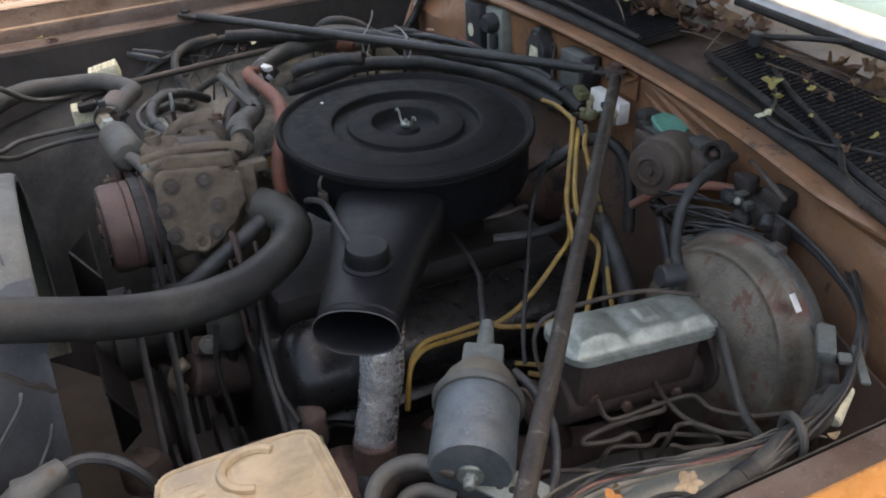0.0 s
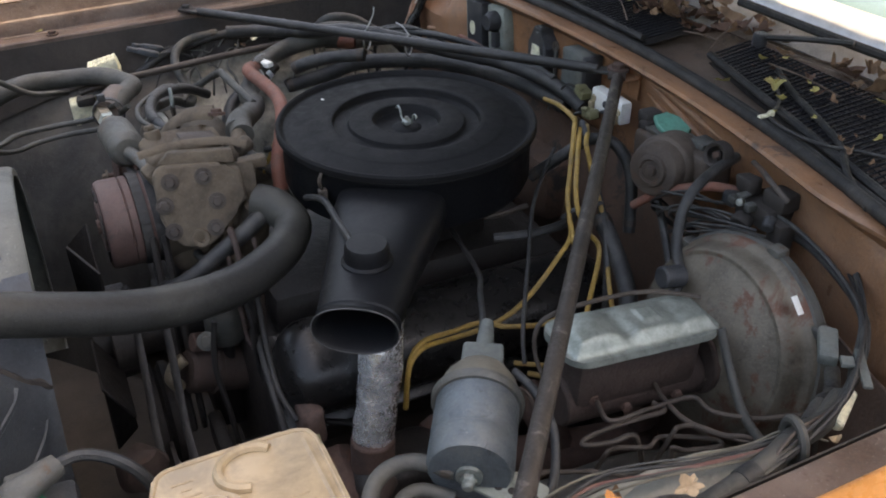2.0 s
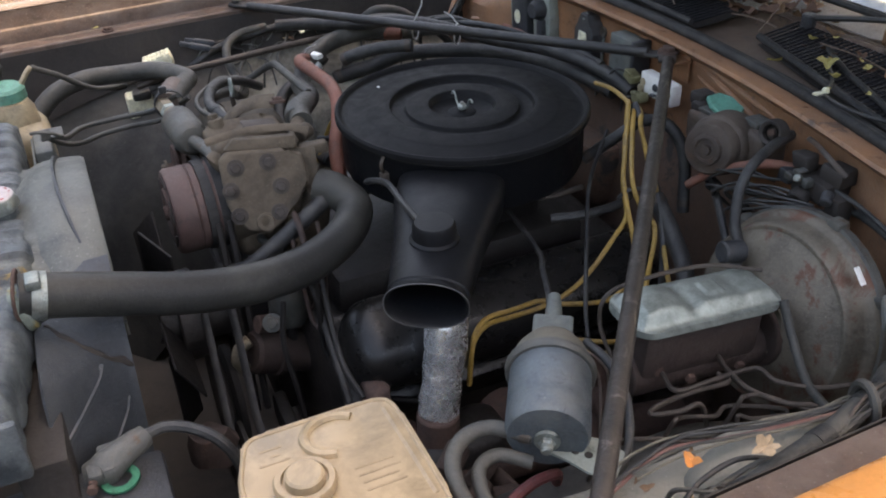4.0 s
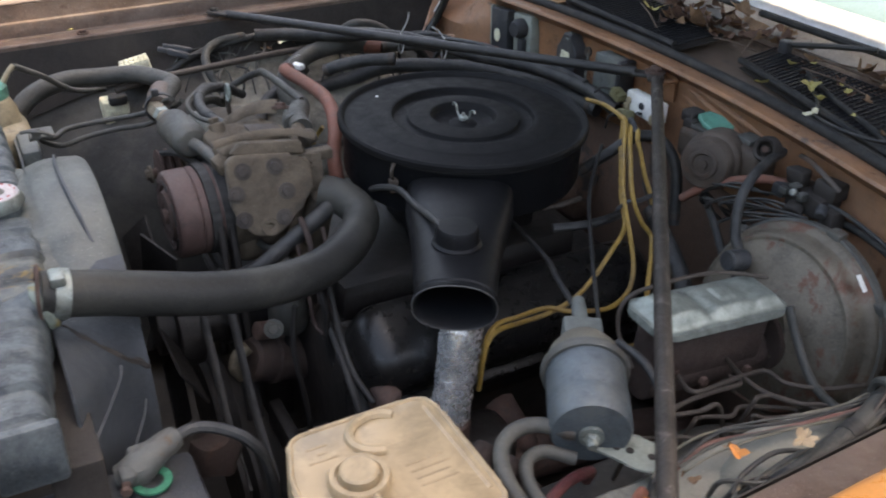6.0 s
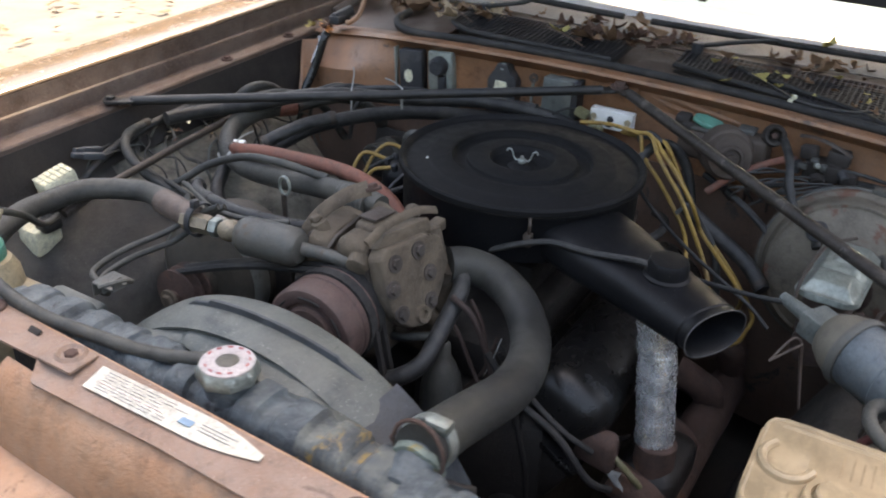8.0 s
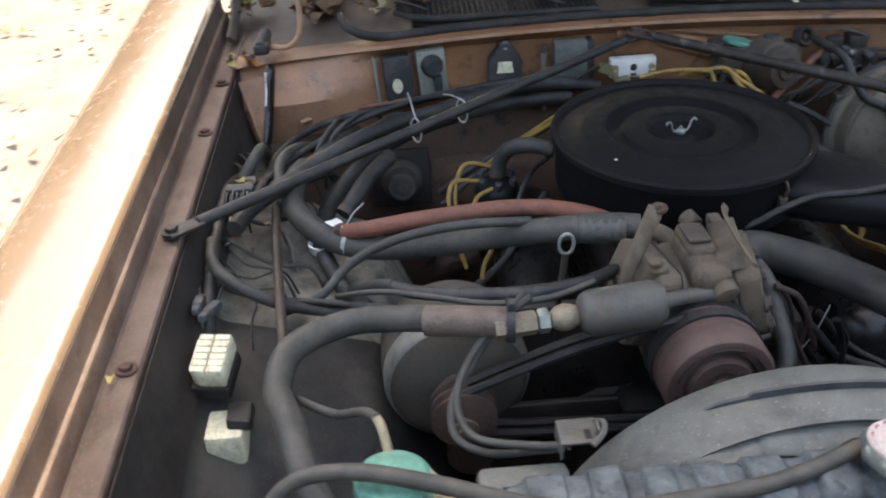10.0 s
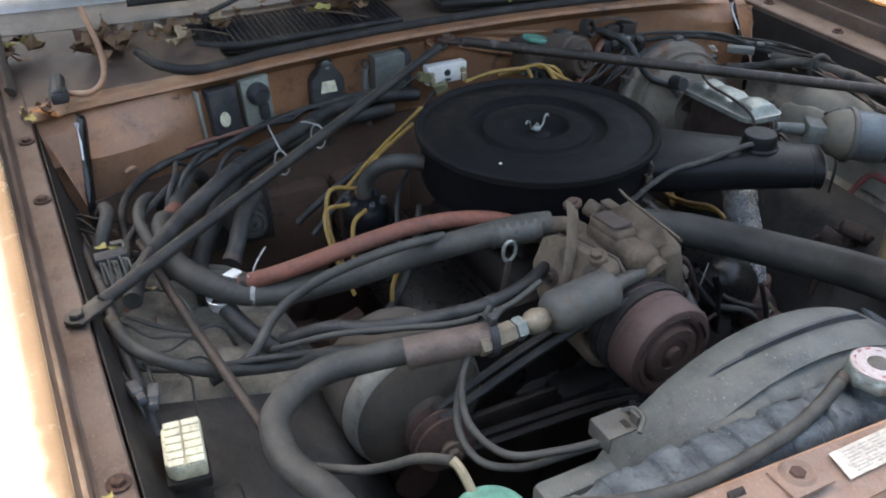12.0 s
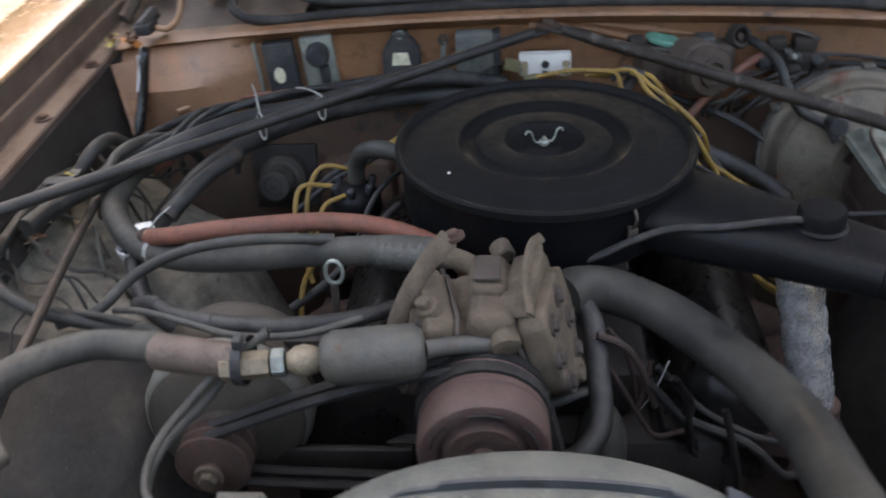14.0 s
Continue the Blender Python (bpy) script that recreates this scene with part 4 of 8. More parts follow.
# ---- upper radiator hose ----
uh = thing("radiator_hose", "thick moulded black rubber upper radiator hose, dusty", "hose", (-0.64, -0.21, 0.9))
HOSE = [(-0.648, -0.212, 0.926), (-0.592, -0.212, 0.912), (-0.540, -0.213, 0.897), (-0.480, -0.216, 0.881), (-0.427, -0.212, 0.868), (-0.366, -0.197, 0.855), (-0.303, -0.170, 0.847), (-0.239, -0.121, 0.847), (-0.206, -0.067, 0.852), (-0.220, -0.030, 0.865), (-0.240, -0.010, 0.868)]
part("rubber", tube(HOSE, 0.0262, 24, 8), M_BIGHOSE, uh)
part("hose_clamp", join(lathe([(0.0265, -0.008), (0.0285, -0.008), (0.0285, 0.008), (0.0265, 0.008)], along((-0.628, -0.212, 0.921), (0.056, 0, -0.014)), 28), box((-0.628, -0.222, 0.948), (0.016, 0.026, 0.012), 0.003)), M_ZINC, uh, "bright steel hose clamp")
part("wire_clamp", tube([(-0.648 + 0.004 * math.sin(i), -0.212 + 0.030 * math.cos(i * 0.7), 0.927 + 0.030 * math.sin(i * 0.7)) for i in range(10)], 0.0022, 6), M_RUST, uh, "rusty wire clamp")

# ---- radiator and fan shroud ----
M_CAPFACE = mat("pale_worn_cap", (0.5, 0.46, 0.46), 0.4, metal=0.3, dark=0.75, dust=0.4, dust_color=(0.44, 0.38, 0.38), scale=70, grime=0.3)
rad = thing("radiator", "radiator with a ribbed blue-black top tank, chalky and stained", "radiator", (-0.655, 0, 0.45))


def tank_at(u, v):
    y = -0.42 + 0.78 * u
    rib = 0.5 + 0.5 * math.sin(y * math.tau / 0.050 + 0.6 * math.sin(y * 31))
    rib = min(1.0, max(0.0, (rib - 0.22) * 6.0)) * (0.75 + 0.4 * noise.noise(Vector((y * 19, 7.7, 0))))
    a = math.pi * v
    side = max(0.0, min(1.0, (y - 0.02) / 0.06))
    rib *= 1 - side * (0.25 + 0.5 * noise.noise(Vector((y * 21, 3.1, 0))))
    end = 1 - 0.5 * max(0.0, (y - 0.315) / 0.045) ** 2
    w, h = (0.032 + 0.0035 * rib) * (0.4 + 0.6 * end), (0.055 + 0.010 * rib) * (0.55 + 0.45 * end)
    shift = -min(0.036, 0.14 * max(0, -y - 0.10))
    return -0.662 + shift + w * -math.copysign(abs(math.cos(a)) ** 0.5, math.cos(a)), y, 0.862 + h * abs(math.sin(a)) ** 0.45


for lo, hi, m, lab in ((0.41, 1.0, M_TANKMETAL, "ribbed blue-black top tank"), (0.255, 0.41, M_TANKSTAIN, "tank top stained chalk-white and rust-yellow"), (0.0, 0.255, M_TANKMETAL, "ribbed blue-black tank end")):
    part("top_tank", thicken(rough_up(grid_sheet(int(260 * (hi - lo)), 16, lambda u, v, lo=lo, hi=hi: tank_at(lo + (hi - lo) * u, v)), 0.001, 25), 0.002), m, rad, lab)
part("tank_end", box((-0.655, 0.354, 0.874), (0.050, 0.014, 0.055), 0.006), M_TANKMETAL, rad)
part("tank_end", box((-0.692, -0.418, 0.885), (0.062, 0.012, 0.07), 0.005), M_TANKMETAL, rad)
core = part("core", box((-0.655, -0.03, 0.64), (0.05, 0.76, 0.42), 0.003), M_INNER, rad, "dark finned core")
part("hose_neck", rod((-0.68, -0.212, 0.898), (-0.62, -0.212, 0.919), 0.0245, 0.0238), M_TANKMETAL, rad, "short hose neck")
part("corroded_ring", rough_up(lathe([(0.024, -0.006), (0.0275, -0.004), (0.0275, 0.003), (0.024, 0.006)], along((-0.645, -0.212, 0.9105), (0.06, 0, 0.021)), 24), 0.002, 70), M_CORRODE, rad, "green corrosion round the neck")
part("filler_neck", rod((-0.666, 0.004, 0.91), (-0.666, 0.004, 0.934), 0.026), M_TANKMETAL, rad)
cap = part("radiator_cap", join(lathe([(0.0, 0.0), (0.0315, 0.0), (0.033, 0.004), (0.032, 0.013), (0.0295, 0.0155), (0.0, 0.016)], Matrix.Translation((-0.666, 0.004, 0.933)), 8), lathe([(0.0300, 0.002), (0.0305, 0.012), (0.0285, 0.017), (0.014, 0.0185), (0.0, 0.0185)], Matrix.Translation((-0.666, 0.004, 0.933)), 32)), M_ZINC, rad, "grey pressed radiator cap")
for i in range(13):
    a0 = math.tau * i / 13
    if i in (4, 9):
        continue
    arc_pts = [(-0.666 + 0.0230 * math.cos(a0 + 0.06 * k), 0.004 + 0.0230 * math.sin(a0 + 0.06 * k), 0.9516) for k in range(5)]
    part("print_mark", tube(arc_pts, 0.0022, 4, 1, flat=0.12), M_CAPRED, cap, "worn red mark")
part("cap_face", lathe([(0.012, 0.0189), (0.0278, 0.0182), (0.0278, 0.0172)], Matrix.Translation((-0.666, 0.004, 0.9333)), 32), M_CAPFACE, cap, "pale worn metal face")
part("cap_button", lathe([(0.0, 0.021), (0.008, 0.0208), (0.012, 0.019), (0.012, 0.017)], Matrix.Translation((-0.666, 0.004, 0.933)), 24), M_GREYMETAL, cap)

sh = thing("fan_shroud", "grey-blue plastic fan shroud, chalky with dust", "fan shroud", (-0.57, 0.04, 0.4))
CY, CZ = 0.035, 0.668


def barrel(u, v, a0=-52, a1=125):
    prof = [(-0.622, 0.270), (-0.612, 0.274), (-0.602, 0.277), (-0.588, 0.2785), (-0.57, 0.278), (-0.551, 0.276), (-0.545, 0.272), (-0.545, 0.262)]
    x, r = prof[int(round(v * (len(prof) - 1)))]
    a = radians(a0 + (a1 - a0) * u)
    return x, CY + r * math.sin(a), CZ + r * math.cos(a)


part("barrel", thicken(grid_sheet(70, 7, barrel), 0.003), M_SHROUD, sh, "round shroud barrel")


def plate_at(u, v):
    y = -0.42 + 0.78 * u
    d = y - CY
    low = CZ + math.sqrt(max(0, 0.25 ** 2 - d * d))
    top = max(0.872, CZ + math.sqrt(max(0, 0.268 ** 2 - d * d)))
    low = min(low, top - 0.03)
    return -0.618, y, top + (low - top) * v


part("front_plate", thicken(grid_sheet(44, 4, lambda u, v: plate_at(0.36 + 0.64 * u, v)), 0.003), M_SHROUD, sh)
COVER = [(-0.645, 0.9195), (-0.642, 0.9245), (-0.625, 0.931), (-0.605, 0.939), (-0.585, 0.946), (-0.572, 0.932)]
sts = []
for i in range(81):
    y = -0.142 + 0.325 * i / 80
    d = y - CY
    fall = 0.285 - math.sqrt(0.285 ** 2 - d * d)
    drop = 0.012 if i in (0, 80) else (0.004 if y > 0.108 or y < -0.072 else 0.0)
    fin = max(0.0, min(1.0, (0.165 - y) / 0.03, (y + 0.125) / 0.05))
    torn = 0.006 * noise.noise(Vector((y * 45, 0.3, 0))) + 0.012 * math.exp(-((y - 0.10) / 0.022) ** 2) + 0.010 * math.exp(-((y + 0.075) / 0.03) ** 2)
    sts.append(lambda a, b, y=y, f=fall, s=drop, h=fin, e=torn: (a + (e if a < -0.63 else 0) + (0.02 * f / 0.05 if a > -0.6 else 0), y, (b if b < 0.955 else 0.946 + (b - 0.946) * h) - f * (1 if a > -0.6 else 0.30 + 0.70 * (a + 0.645) / 0.045) - s - 0.003))
part("top_cover", thicken(sweep(COVER, sts), 0.003), M_SHROUD, sh, "raised shroud top")
# Fin coloured dark in place of the shadow on its face.
part("fin", thicken(sweep([(-0.590, 0.938), (-0.5885, 0.957), (-0.5855, 0.9575), (-0.5835, 0.938)], sts[1:-1]), 0.0012), M_BLUEBLACK, sh, "stiffening fin, dark colour for its shaded face")


def funnel(u, v):
    """The flared side of the shroud: from the square radiator frame in to the round barrel."""
    a = radians(34 + 92 * v)
    front = min(0.43, 0.212 / max(0.05, math.cos(a)), 0.45 / math.sin(a))
    rear = 0.2795 + 0.024 * min(1.0, v * 1.9)
    r = rear + (front - rear) * (1 - u) ** 1.35
    return -0.644 + 0.097 * u - 0.012 * v * u, CY - r * math.sin(a), CZ + r * math.cos(a)


# Blue-black puts the shade of the shroud's lower side into its colour.
part("funnel", thicken(rough_up(grid_sheet(16, 40, funnel), 0.0012, 22), 0.003), M_BLUEBLACK, sh, "flared side of the shroud, blue-black for shade")
part("side_panel", box((-0.60, 0.325, 0.70), (0.03, 0.09, 0.36), 0.008), M_SHROUD, sh)
for a_, b_ in (((0.64, 0.285), (0.0, 0.39)), ((0.86, 0.38), (0.12, 0.52))):
    line = [funnel(a_[0] + (b_[0] - a_[0]) * k ** 1.6, a_[1] + (b_[1] - a_[1]) * k) for k in (0, 0.25, 0.5, 0.75, 1)]
    part("rib", tube([(x, y, z + 0.001) for x, y, z in line], 0.005, 8), M_BLUEBLACK, sh, "raised curved rib")
part("torn_edge", rough_up(tube([(x, y, z + 0.002) for x, y, z in (funnel(0.12, 0.17), funnel(0.35, 0.215), funnel(0.66, 0.262), funnel(0.82, 0.29), funnel(1.0, 0.31))], 0.0042, 6, 8), 0.004, 70), M_INNER, sh, "torn black edging")
cl = thing("hose_clip", "pale grey wire clip on the shroud edge", "clip", (-0.60, 0.30, 0.9))
part("clip_body", join(box((-0.582, 0.270, 0.912), (0.034, 0.038, 0.003), 0.001), box((-0.582, 0.288, 0.903), (0.034, 0.003, 0.020), 0.001), box((-0.590, 0.253, 0.919), (0.014, 0.003, 0.014), 0.001), tube([(-0.57, 0.252, 0.912), (-0.582, 0.246, 0.922), (-0.60, 0.25, 0.925), (-0.61, 0.262, 0.920)], 0.003, 6)), M_GREYMETAL, cl, "bent dull steel plate")
part("clip_slot", box((-0.588, 0.262, 0.9137), (0.012, 0.006, 0.0012), 0), M_INNER, cl, "dark slot")

# ---- air-conditioning compressor ----
cp = thing("compressor", "dust-caked cast-iron air-conditioning compressor with belt pulley", "compressor", (-0.31, 0.05, 0.8))
TL, TR, BT = Vector((-0.373, 0.018, 0.939)), Vector((-0.257, -0.004, 0.931)), Vector((-0.322, -0.024, 0.828))
ex = (TR - TL).normalized()
nrm = ex.cross(BT - TL).normalized()
if nrm.y > 0:
    nrm = -nrm
ey = nrm.cross(ex)
if ey.z < 0:
    ey = -ey
mf = Matrix((ex, ey, nrm)).transposed().to_4x4()
mf.translation = TL
W = (TR - TL).length
out = [(0.0, -0.012), (0.012, 0.0), (W * 0.78, 0.002), (W * 0.80, -0.006), (W, -0.006), (W + 0.008, -0.05), (W * 0.86, -0.075), (W * 0.80, -0.098), (W * 0.55, -0.122), (W * 0.30, -0.116), (W * 0.14, -0.098), (0.006, -0.07)]
CYM = 0.0735
flip = Matrix.Translation((0, 2 * CYM, 0)) @ Matrix.Diagonal((1, -1, 1, 1))
for bank in (mf, flip @ mf):
    bn = (bank.to_3x3() @ Vector((0, 0, 1))).normalized()
    part("cylinder_head", rough_up(prism(out, -0.030, 0.0, bank, 0.005, 3), 0.0016, 45), M_CAST, cp, "thick bolted cylinder head")
    part("valve_plate", rough_up(prism([(a * 1.03 - 0.002 + (0.003 if i % 2 else 0), b * 1.03 + 0.001) for i, (a, b) in enumerate(out)], -0.035, -0.0305, bank, 0.0008), 0.001, 90), M_BROWNPL, cp, "ragged dark gasket edge")
    for u, v in ((0.20, -0.022), (0.58, -0.016), (0.12, -0.055), (0.72, -0.052), (0.2, -0.092), (0.68, -0.09)):
        part("bolt", bolt(bank @ Vector((u * W, v, 0.001)), bn, 0.0076), M_BROWNPL, cp)
    for u, v in ((0.99, -0.02), (0.93, -0.066), (0.68, -0.112), (0.06, -0.088)):
        part("gasket_tab", box((0, 0, 0), (0.012, 0.010, 0.004), 0.001, bank @ Matrix.Translation((u * W, v, -0.033))), M_BROWNPL, cp)
    part("port_boss", lathe([(0.006, 0.0), (0.0065, 0.006), (0.012, 0.007), (0.0135, 0.0)], bank @ Matrix.Translation((0.50 * W, -0.103, 0)), 20), M_CAST, cp)
    part("cylinder_bank", rough_up(prism([(0.010, -0.012), (W * 0.93, -0.006), (W * 0.93, -0.068), (W * 0.5, -0.106), (0.018, -0.082)], -0.080, -0.033, bank, 0.010, 3), 0.004, 26), M_CAST, cp, "lumpy cast cylinder bank")
part("side_bracket", join(prism([(W * 0.83, 0.0), (W + 0.02, -0.002), (W + 0.026, -0.055), (W * 0.84, -0.075)], -0.022, -0.017, mf, 0.0015), rod(mf @ Vector((W + 0.008, -0.02, -0.018)), mf @ Vector((W + 0.008, -0.02, -0.0155)), 0.004), rod(mf @ Vector((W + 0.010, -0.044, -0.018)), mf @ Vector((W + 0.010, -0.044, -0.0155)), 0.004)), M_CAST, cp, "drilled mounting bracket")
part("crankcase", rough_up(join(rod((-0.385, 0.0735, 0.83), (-0.235, 0.07, 0.835), 0.062, None, 28, 0.014), box((-0.31, 0.0735, 0.865), (0.118, 0.085, 0.10), 0.02, None, 4)), 0.003, 28), M_CAST, cp, "lumpy dust-caked crankcase")
part("sump", rough_up(box((-0.31, 0.0735, 0.785), (0.11, 0.10, 0.07), 0.022, None, 4), 0.003, 30), M_CAST, cp, "grimy sump")
part("valley_cover", rough_up(join(box((-0.318, 0.068, 0.922), (0.110, 0.046, 0.032), 0.013, None, 4), box((-0.30, 0.070, 0.936), (0.066, 0.036, 0.020), 0.008, None, 3), rod((-0.378, 0.052, 0.905), (-0.35, 0.060, 0.925), 0.017, 0.013, 16, 0.004)), 0.0035, 38), M_CAST, cp, "dust-caked valley between the banks")
part("valley_plate", box((0, 0, 0), (0.05, 0.028, 0.004), 0.0015, Matrix.Translation((-0.298, 0.072, 0.948)) @ Matrix.Rotation(0.12, 4, "Y")), M_BROWNPL, cp, "flat brown top plate")
part("service_valve", rough_up(join(box((-0.234, 0.020, 0.917), (0.040, 0.018, 0.016), 0.003), rod((-0.245, 0.052, 0.925), (-0.226, 0.060, 0.930), 0.012, None, 14)), 0.001, 60), M_CAST, cp, "dust-caked service valve")
part("service_valve", rough_up(join(rod((-0.350, 0.125, 0.925), (-0.352, 0.132, 0.942), 0.012, None, 14), bolt((-0.353, 0.134, 0.943), (-0.1, 0.3, 1), 0.0085, False)), 0.001, 60), M_CAST, cp, "dust-caked service valve")
part("ledge", rough_up(prism([(0.008, 0), (W * 0.95, 0), (W * 0.92, 0.018), (W * 0.2, 0.016)], -0.045, -0.010, mf, 0.003, 2), 0.0015, 40), M_CAST, cp, "rough cast ledge above the head")
part("flat_bar", tube([(-0.385, 0.03, 0.953), (-0.33, 0.033, 0.958), (-0.27, 0.026, 0.955), (-0.24, 0.014, 0.948)], 0.006, 8, 6, flat=0.35), M_CAST, cp, "dusty flat bar along the head")
PC = Vector((-0.450, 0.076, 0.834))
part("pulley", lathe([(0.0, 0.004), (0.040, 0.004), (0.043, 0.006), (0.0445, 0.002), (0.047, 0.001), (0.0575, 0.001), (0.062, 0.0025), (0.0655, 0.008), (0.0655, 0.034), (0.0635, 0.036), (0.0655, 0.038), (0.0655, 0.046), (0.053, 0.0545), (0.0655, 0.063), (0.067, 0.066), (0.054, 0.0735), (0.067, 0.081), (0.067, 0.085), (0.0, 0.085)], along(PC, (1, 0.03, 0)), 56), M_RUSTRED, cp, "rust-red clutch pulley")
for dx in (0.0545, 0.0735):
    ring = bmesh.new()
    loops = []
    for i in range(112):
        a, cog = math.tau * i / 112, 0.0 if i % 4 < 3 else -0.0011
        loops.append([ring.verts.new(along(PC, (1, 0.03, 0)) @ Vector((r * math.cos(a), r * math.sin(a), h))) for r, h in ((0.056, dx - 0.006), (0.0685 + cog, dx - 0.007), (0.0685 + cog, dx + 0.007), (0.056, dx + 0.006))])
    for p, q in zip(loops, loops[1:] + loops[:1]):
        for i in range(3):
            ring.faces.new((p[i], p[i + 1], q[i + 1], q[i]))
    part("pulley_belt", ring, M_RUBBER, cp, "black cogged rubber belt in its groove")
for a0 in (0.2, 1.3, 2.35, 3.4, 4.4, 5.5):
    part("clutch_slot", tube([PC + Vector((0.0006, 0.0525 * math.cos(a0 + 0.16 * k), 0.0525 * math.sin(a0 + 0.16 * k))) for k in range(5)], 0.0017, 6, 2), M_INNER, cp, "dark curved slot")
part("clutch_plate", join(lathe([(0.0, -0.006), (0.010, -0.006), (0.012, 0.0), (0.020, 0.0), (0.022, -0.002), (0.036, -0.002), (0.039, 0.005)], along(PC, (1, 0.03, 0)), 40), *[bolt(PC + Vector((0.001, 0.03 * math.cos(a), 0.03 * math.sin(a))), (-1, 0, 0), 0.004, False) for a in (0.4, 2.5, 4.6)]), M_RUST, cp, "rusty clutch plate")
part("pipe_fitting", tube([(-0.285, 0.004, 0.835), (-0.29, -0.02, 0.805), (-0.282, -0.03, 0.79)], 0.010, 10), M_CAST, cp)
part("bracket_strap", tube([(-0.262, 0.112, 0.962), (-0.29, 0.128, 0.958), (-0.318, 0.148, 0.94), (-0.335, 0.163, 0.915), (-0.34, 0.172, 0.885)], 0.0105, 10, 6, lambda t: 1.15 - 0.4 * t, True, 0.3), M_CAST, cp, "curved dusty steel strap")
part("strap_bolt", bolt((-0.258, 0.108, 0.962), (0.1, 0.3, 1), 0.008), M_RUST, cp, "rusty strap bolt")

# muffler can on the discharge line
mf_c = thing("discharge_muffler", "cylindrical grey muffler on the air-conditioning line", "muffler", (-0.39, 0.18, 0.9))
a0, a1 = Vector((-0.396, 0.232, 0.911)), Vector((-0.388, 0.132, 0.915))
n = (a1 - a0).length
part("can", lathe([(0, -0.002), (0.014, -0.001), (0.022, 0.003), (0.0268, 0.012), (0.0272, 0.02), (0.0272, n - 0.02), (0.0268, n - 0.01), (0.02, n - 0.001), (0.012, n + 0.001), (0, n + 0.001)], along(a0, a1 - a0), 32), M_GREYMETAL, mf_c, "dull grey can")
part("ball_fitting", lathe([(0.0, -0.034), (0.009, -0.033), (0.0145, -0.025), (0.016, -0.016), (0.0135, -0.006), (0.010, 0.0), (0, 0)], along(a0, a1 - a0), 20), M_BRASS, mf_c, "tarnished ball fitting")
part("union_nut", lathe([(0.0, -0.048), (0.013, -0.048), (0.0145, -0.046), (0.0145, -0.037), (0.013, -0.035), (0.0, -0.035)], along(a0, a1 - a0), 6), M_ZINC, mf_c, "grey zinc union nut")
part("hexagon_sleeve", lathe([(0.0, -0.098), (0.013, -0.098), (0.0142, -0.096), (0.0142, -0.052), (0.013, -0.050), (0.0, -0.050)], along(a0, a1 - a0), 6), M_BRASS, mf_c, "long pale hexagon sleeve")
part("elbow", tube([a1, a1 + Vector((0.012, -0.03, -0.004)), (-0.365, 0.065, 0.905), (-0.34, 0.05, 0.905)], 0.0095, 12), M_GREYMETAL, mf_c)
dh = thing("discharge_hose", "thick grey rubber air-conditioning discharge hose", "hose", (-0.4, 0.31, 0.9))
part("rubber", tube([(-0.392, 0.315, 0.905), (-0.370, 0.38, 0.900), (-0.348, 0.441, 0.890), (-0.333, 0.503, 0.877), (-0.376, 0.562, 0.879), (-0.445, 0.574, 0.880), (-0.513, 0.555, 0.887), (-0.575, 0.535, 0.87), (-0.63, 0.50, 0.82)], 0.0165, 16, 8), M_HOSE, dh)
part("crimp_sleeve", tube([(-0.397, 0.31, 0.909), (-0.385, 0.36, 0.906), (-0.370, 0.405, 0.900)], 0.0185, 16), M_CRIMP, dh, "stained pinkish-grey crimp sleeve")

# ---- alternator ----
M_DUSTBROWN = mat("caked_brown_dust", (0.078, 0.066, 0.053), 0.85, dark=0.55, dust=0.4, dust_color=(0.105, 0.087, 0.068), scale=14, grime=0.3, flecks=0.3)
al = thing("alternator", "brown dusty alternator with twin-groove pulley and belts", "alternator", (-0.33, 0.36, 0.7))
AX = Vector((-0.303, 0.367, 0.765))
ma = along(AX + Vector((-0.045, 0, 0)), (1, 0.06, 0.0))
part("front_shell", lathe([(0.02, -0.012), (0.03, -0.010), (0.034, 0.0), (0.062, 0.004), (0.080, 0.012), (0.090, 0.022), (0.0945, 0.034), (0.0945, 0.05)], ma, 44), M_DUSTBROWN, al, "brown dust-covered front shell")
part("shell_edge", lathe([(0.0885, 0.0195), (0.0915, 0.0215), (0.096, 0.033), (0.096, 0.049), (0.0945, 0.050)], ma, 44), M_ALU, al, "chalky bare aluminium edge of the front shell")
part("stator_ring", lathe([(0.0935, 0.05), (0.0965, 0.052), (0.0965, 0.078), (0.0935, 0.08)], ma, 44), M_DUSTBROWN, al, "dull laminated stator ring")
part("rear_shell", lathe([(0.0945, 0.08), (0.0945, 0.11), (0.088, 0.128), (0.06, 0.15), (0, 0.155)], ma, 44), M_DUSTBROWN, al, "dull dusty rear shell")
part("drive_pulley", lathe([(0, -0.012), (0.008, -0.012), (0.010, 0.0), (0.03, 0.002), (0.041, 0.004), (0.041, 0.008), (0.031, 0.014), (0.041, 0.020), (0.041, 0.023), (0.031, 0.029), (0.041, 0.035), (0.041, 0.038), (0, 0.04)], along(AX + Vector((-0.10, 0, 0)), (1, 0, 0)), 36), M_RUST, al, "rusty twin-groove pulley")
part("shaft_nut", bolt(AX + Vector((-0.112, 0, 0)), (-1, 0, 0), 0.010), M_CAST, al)
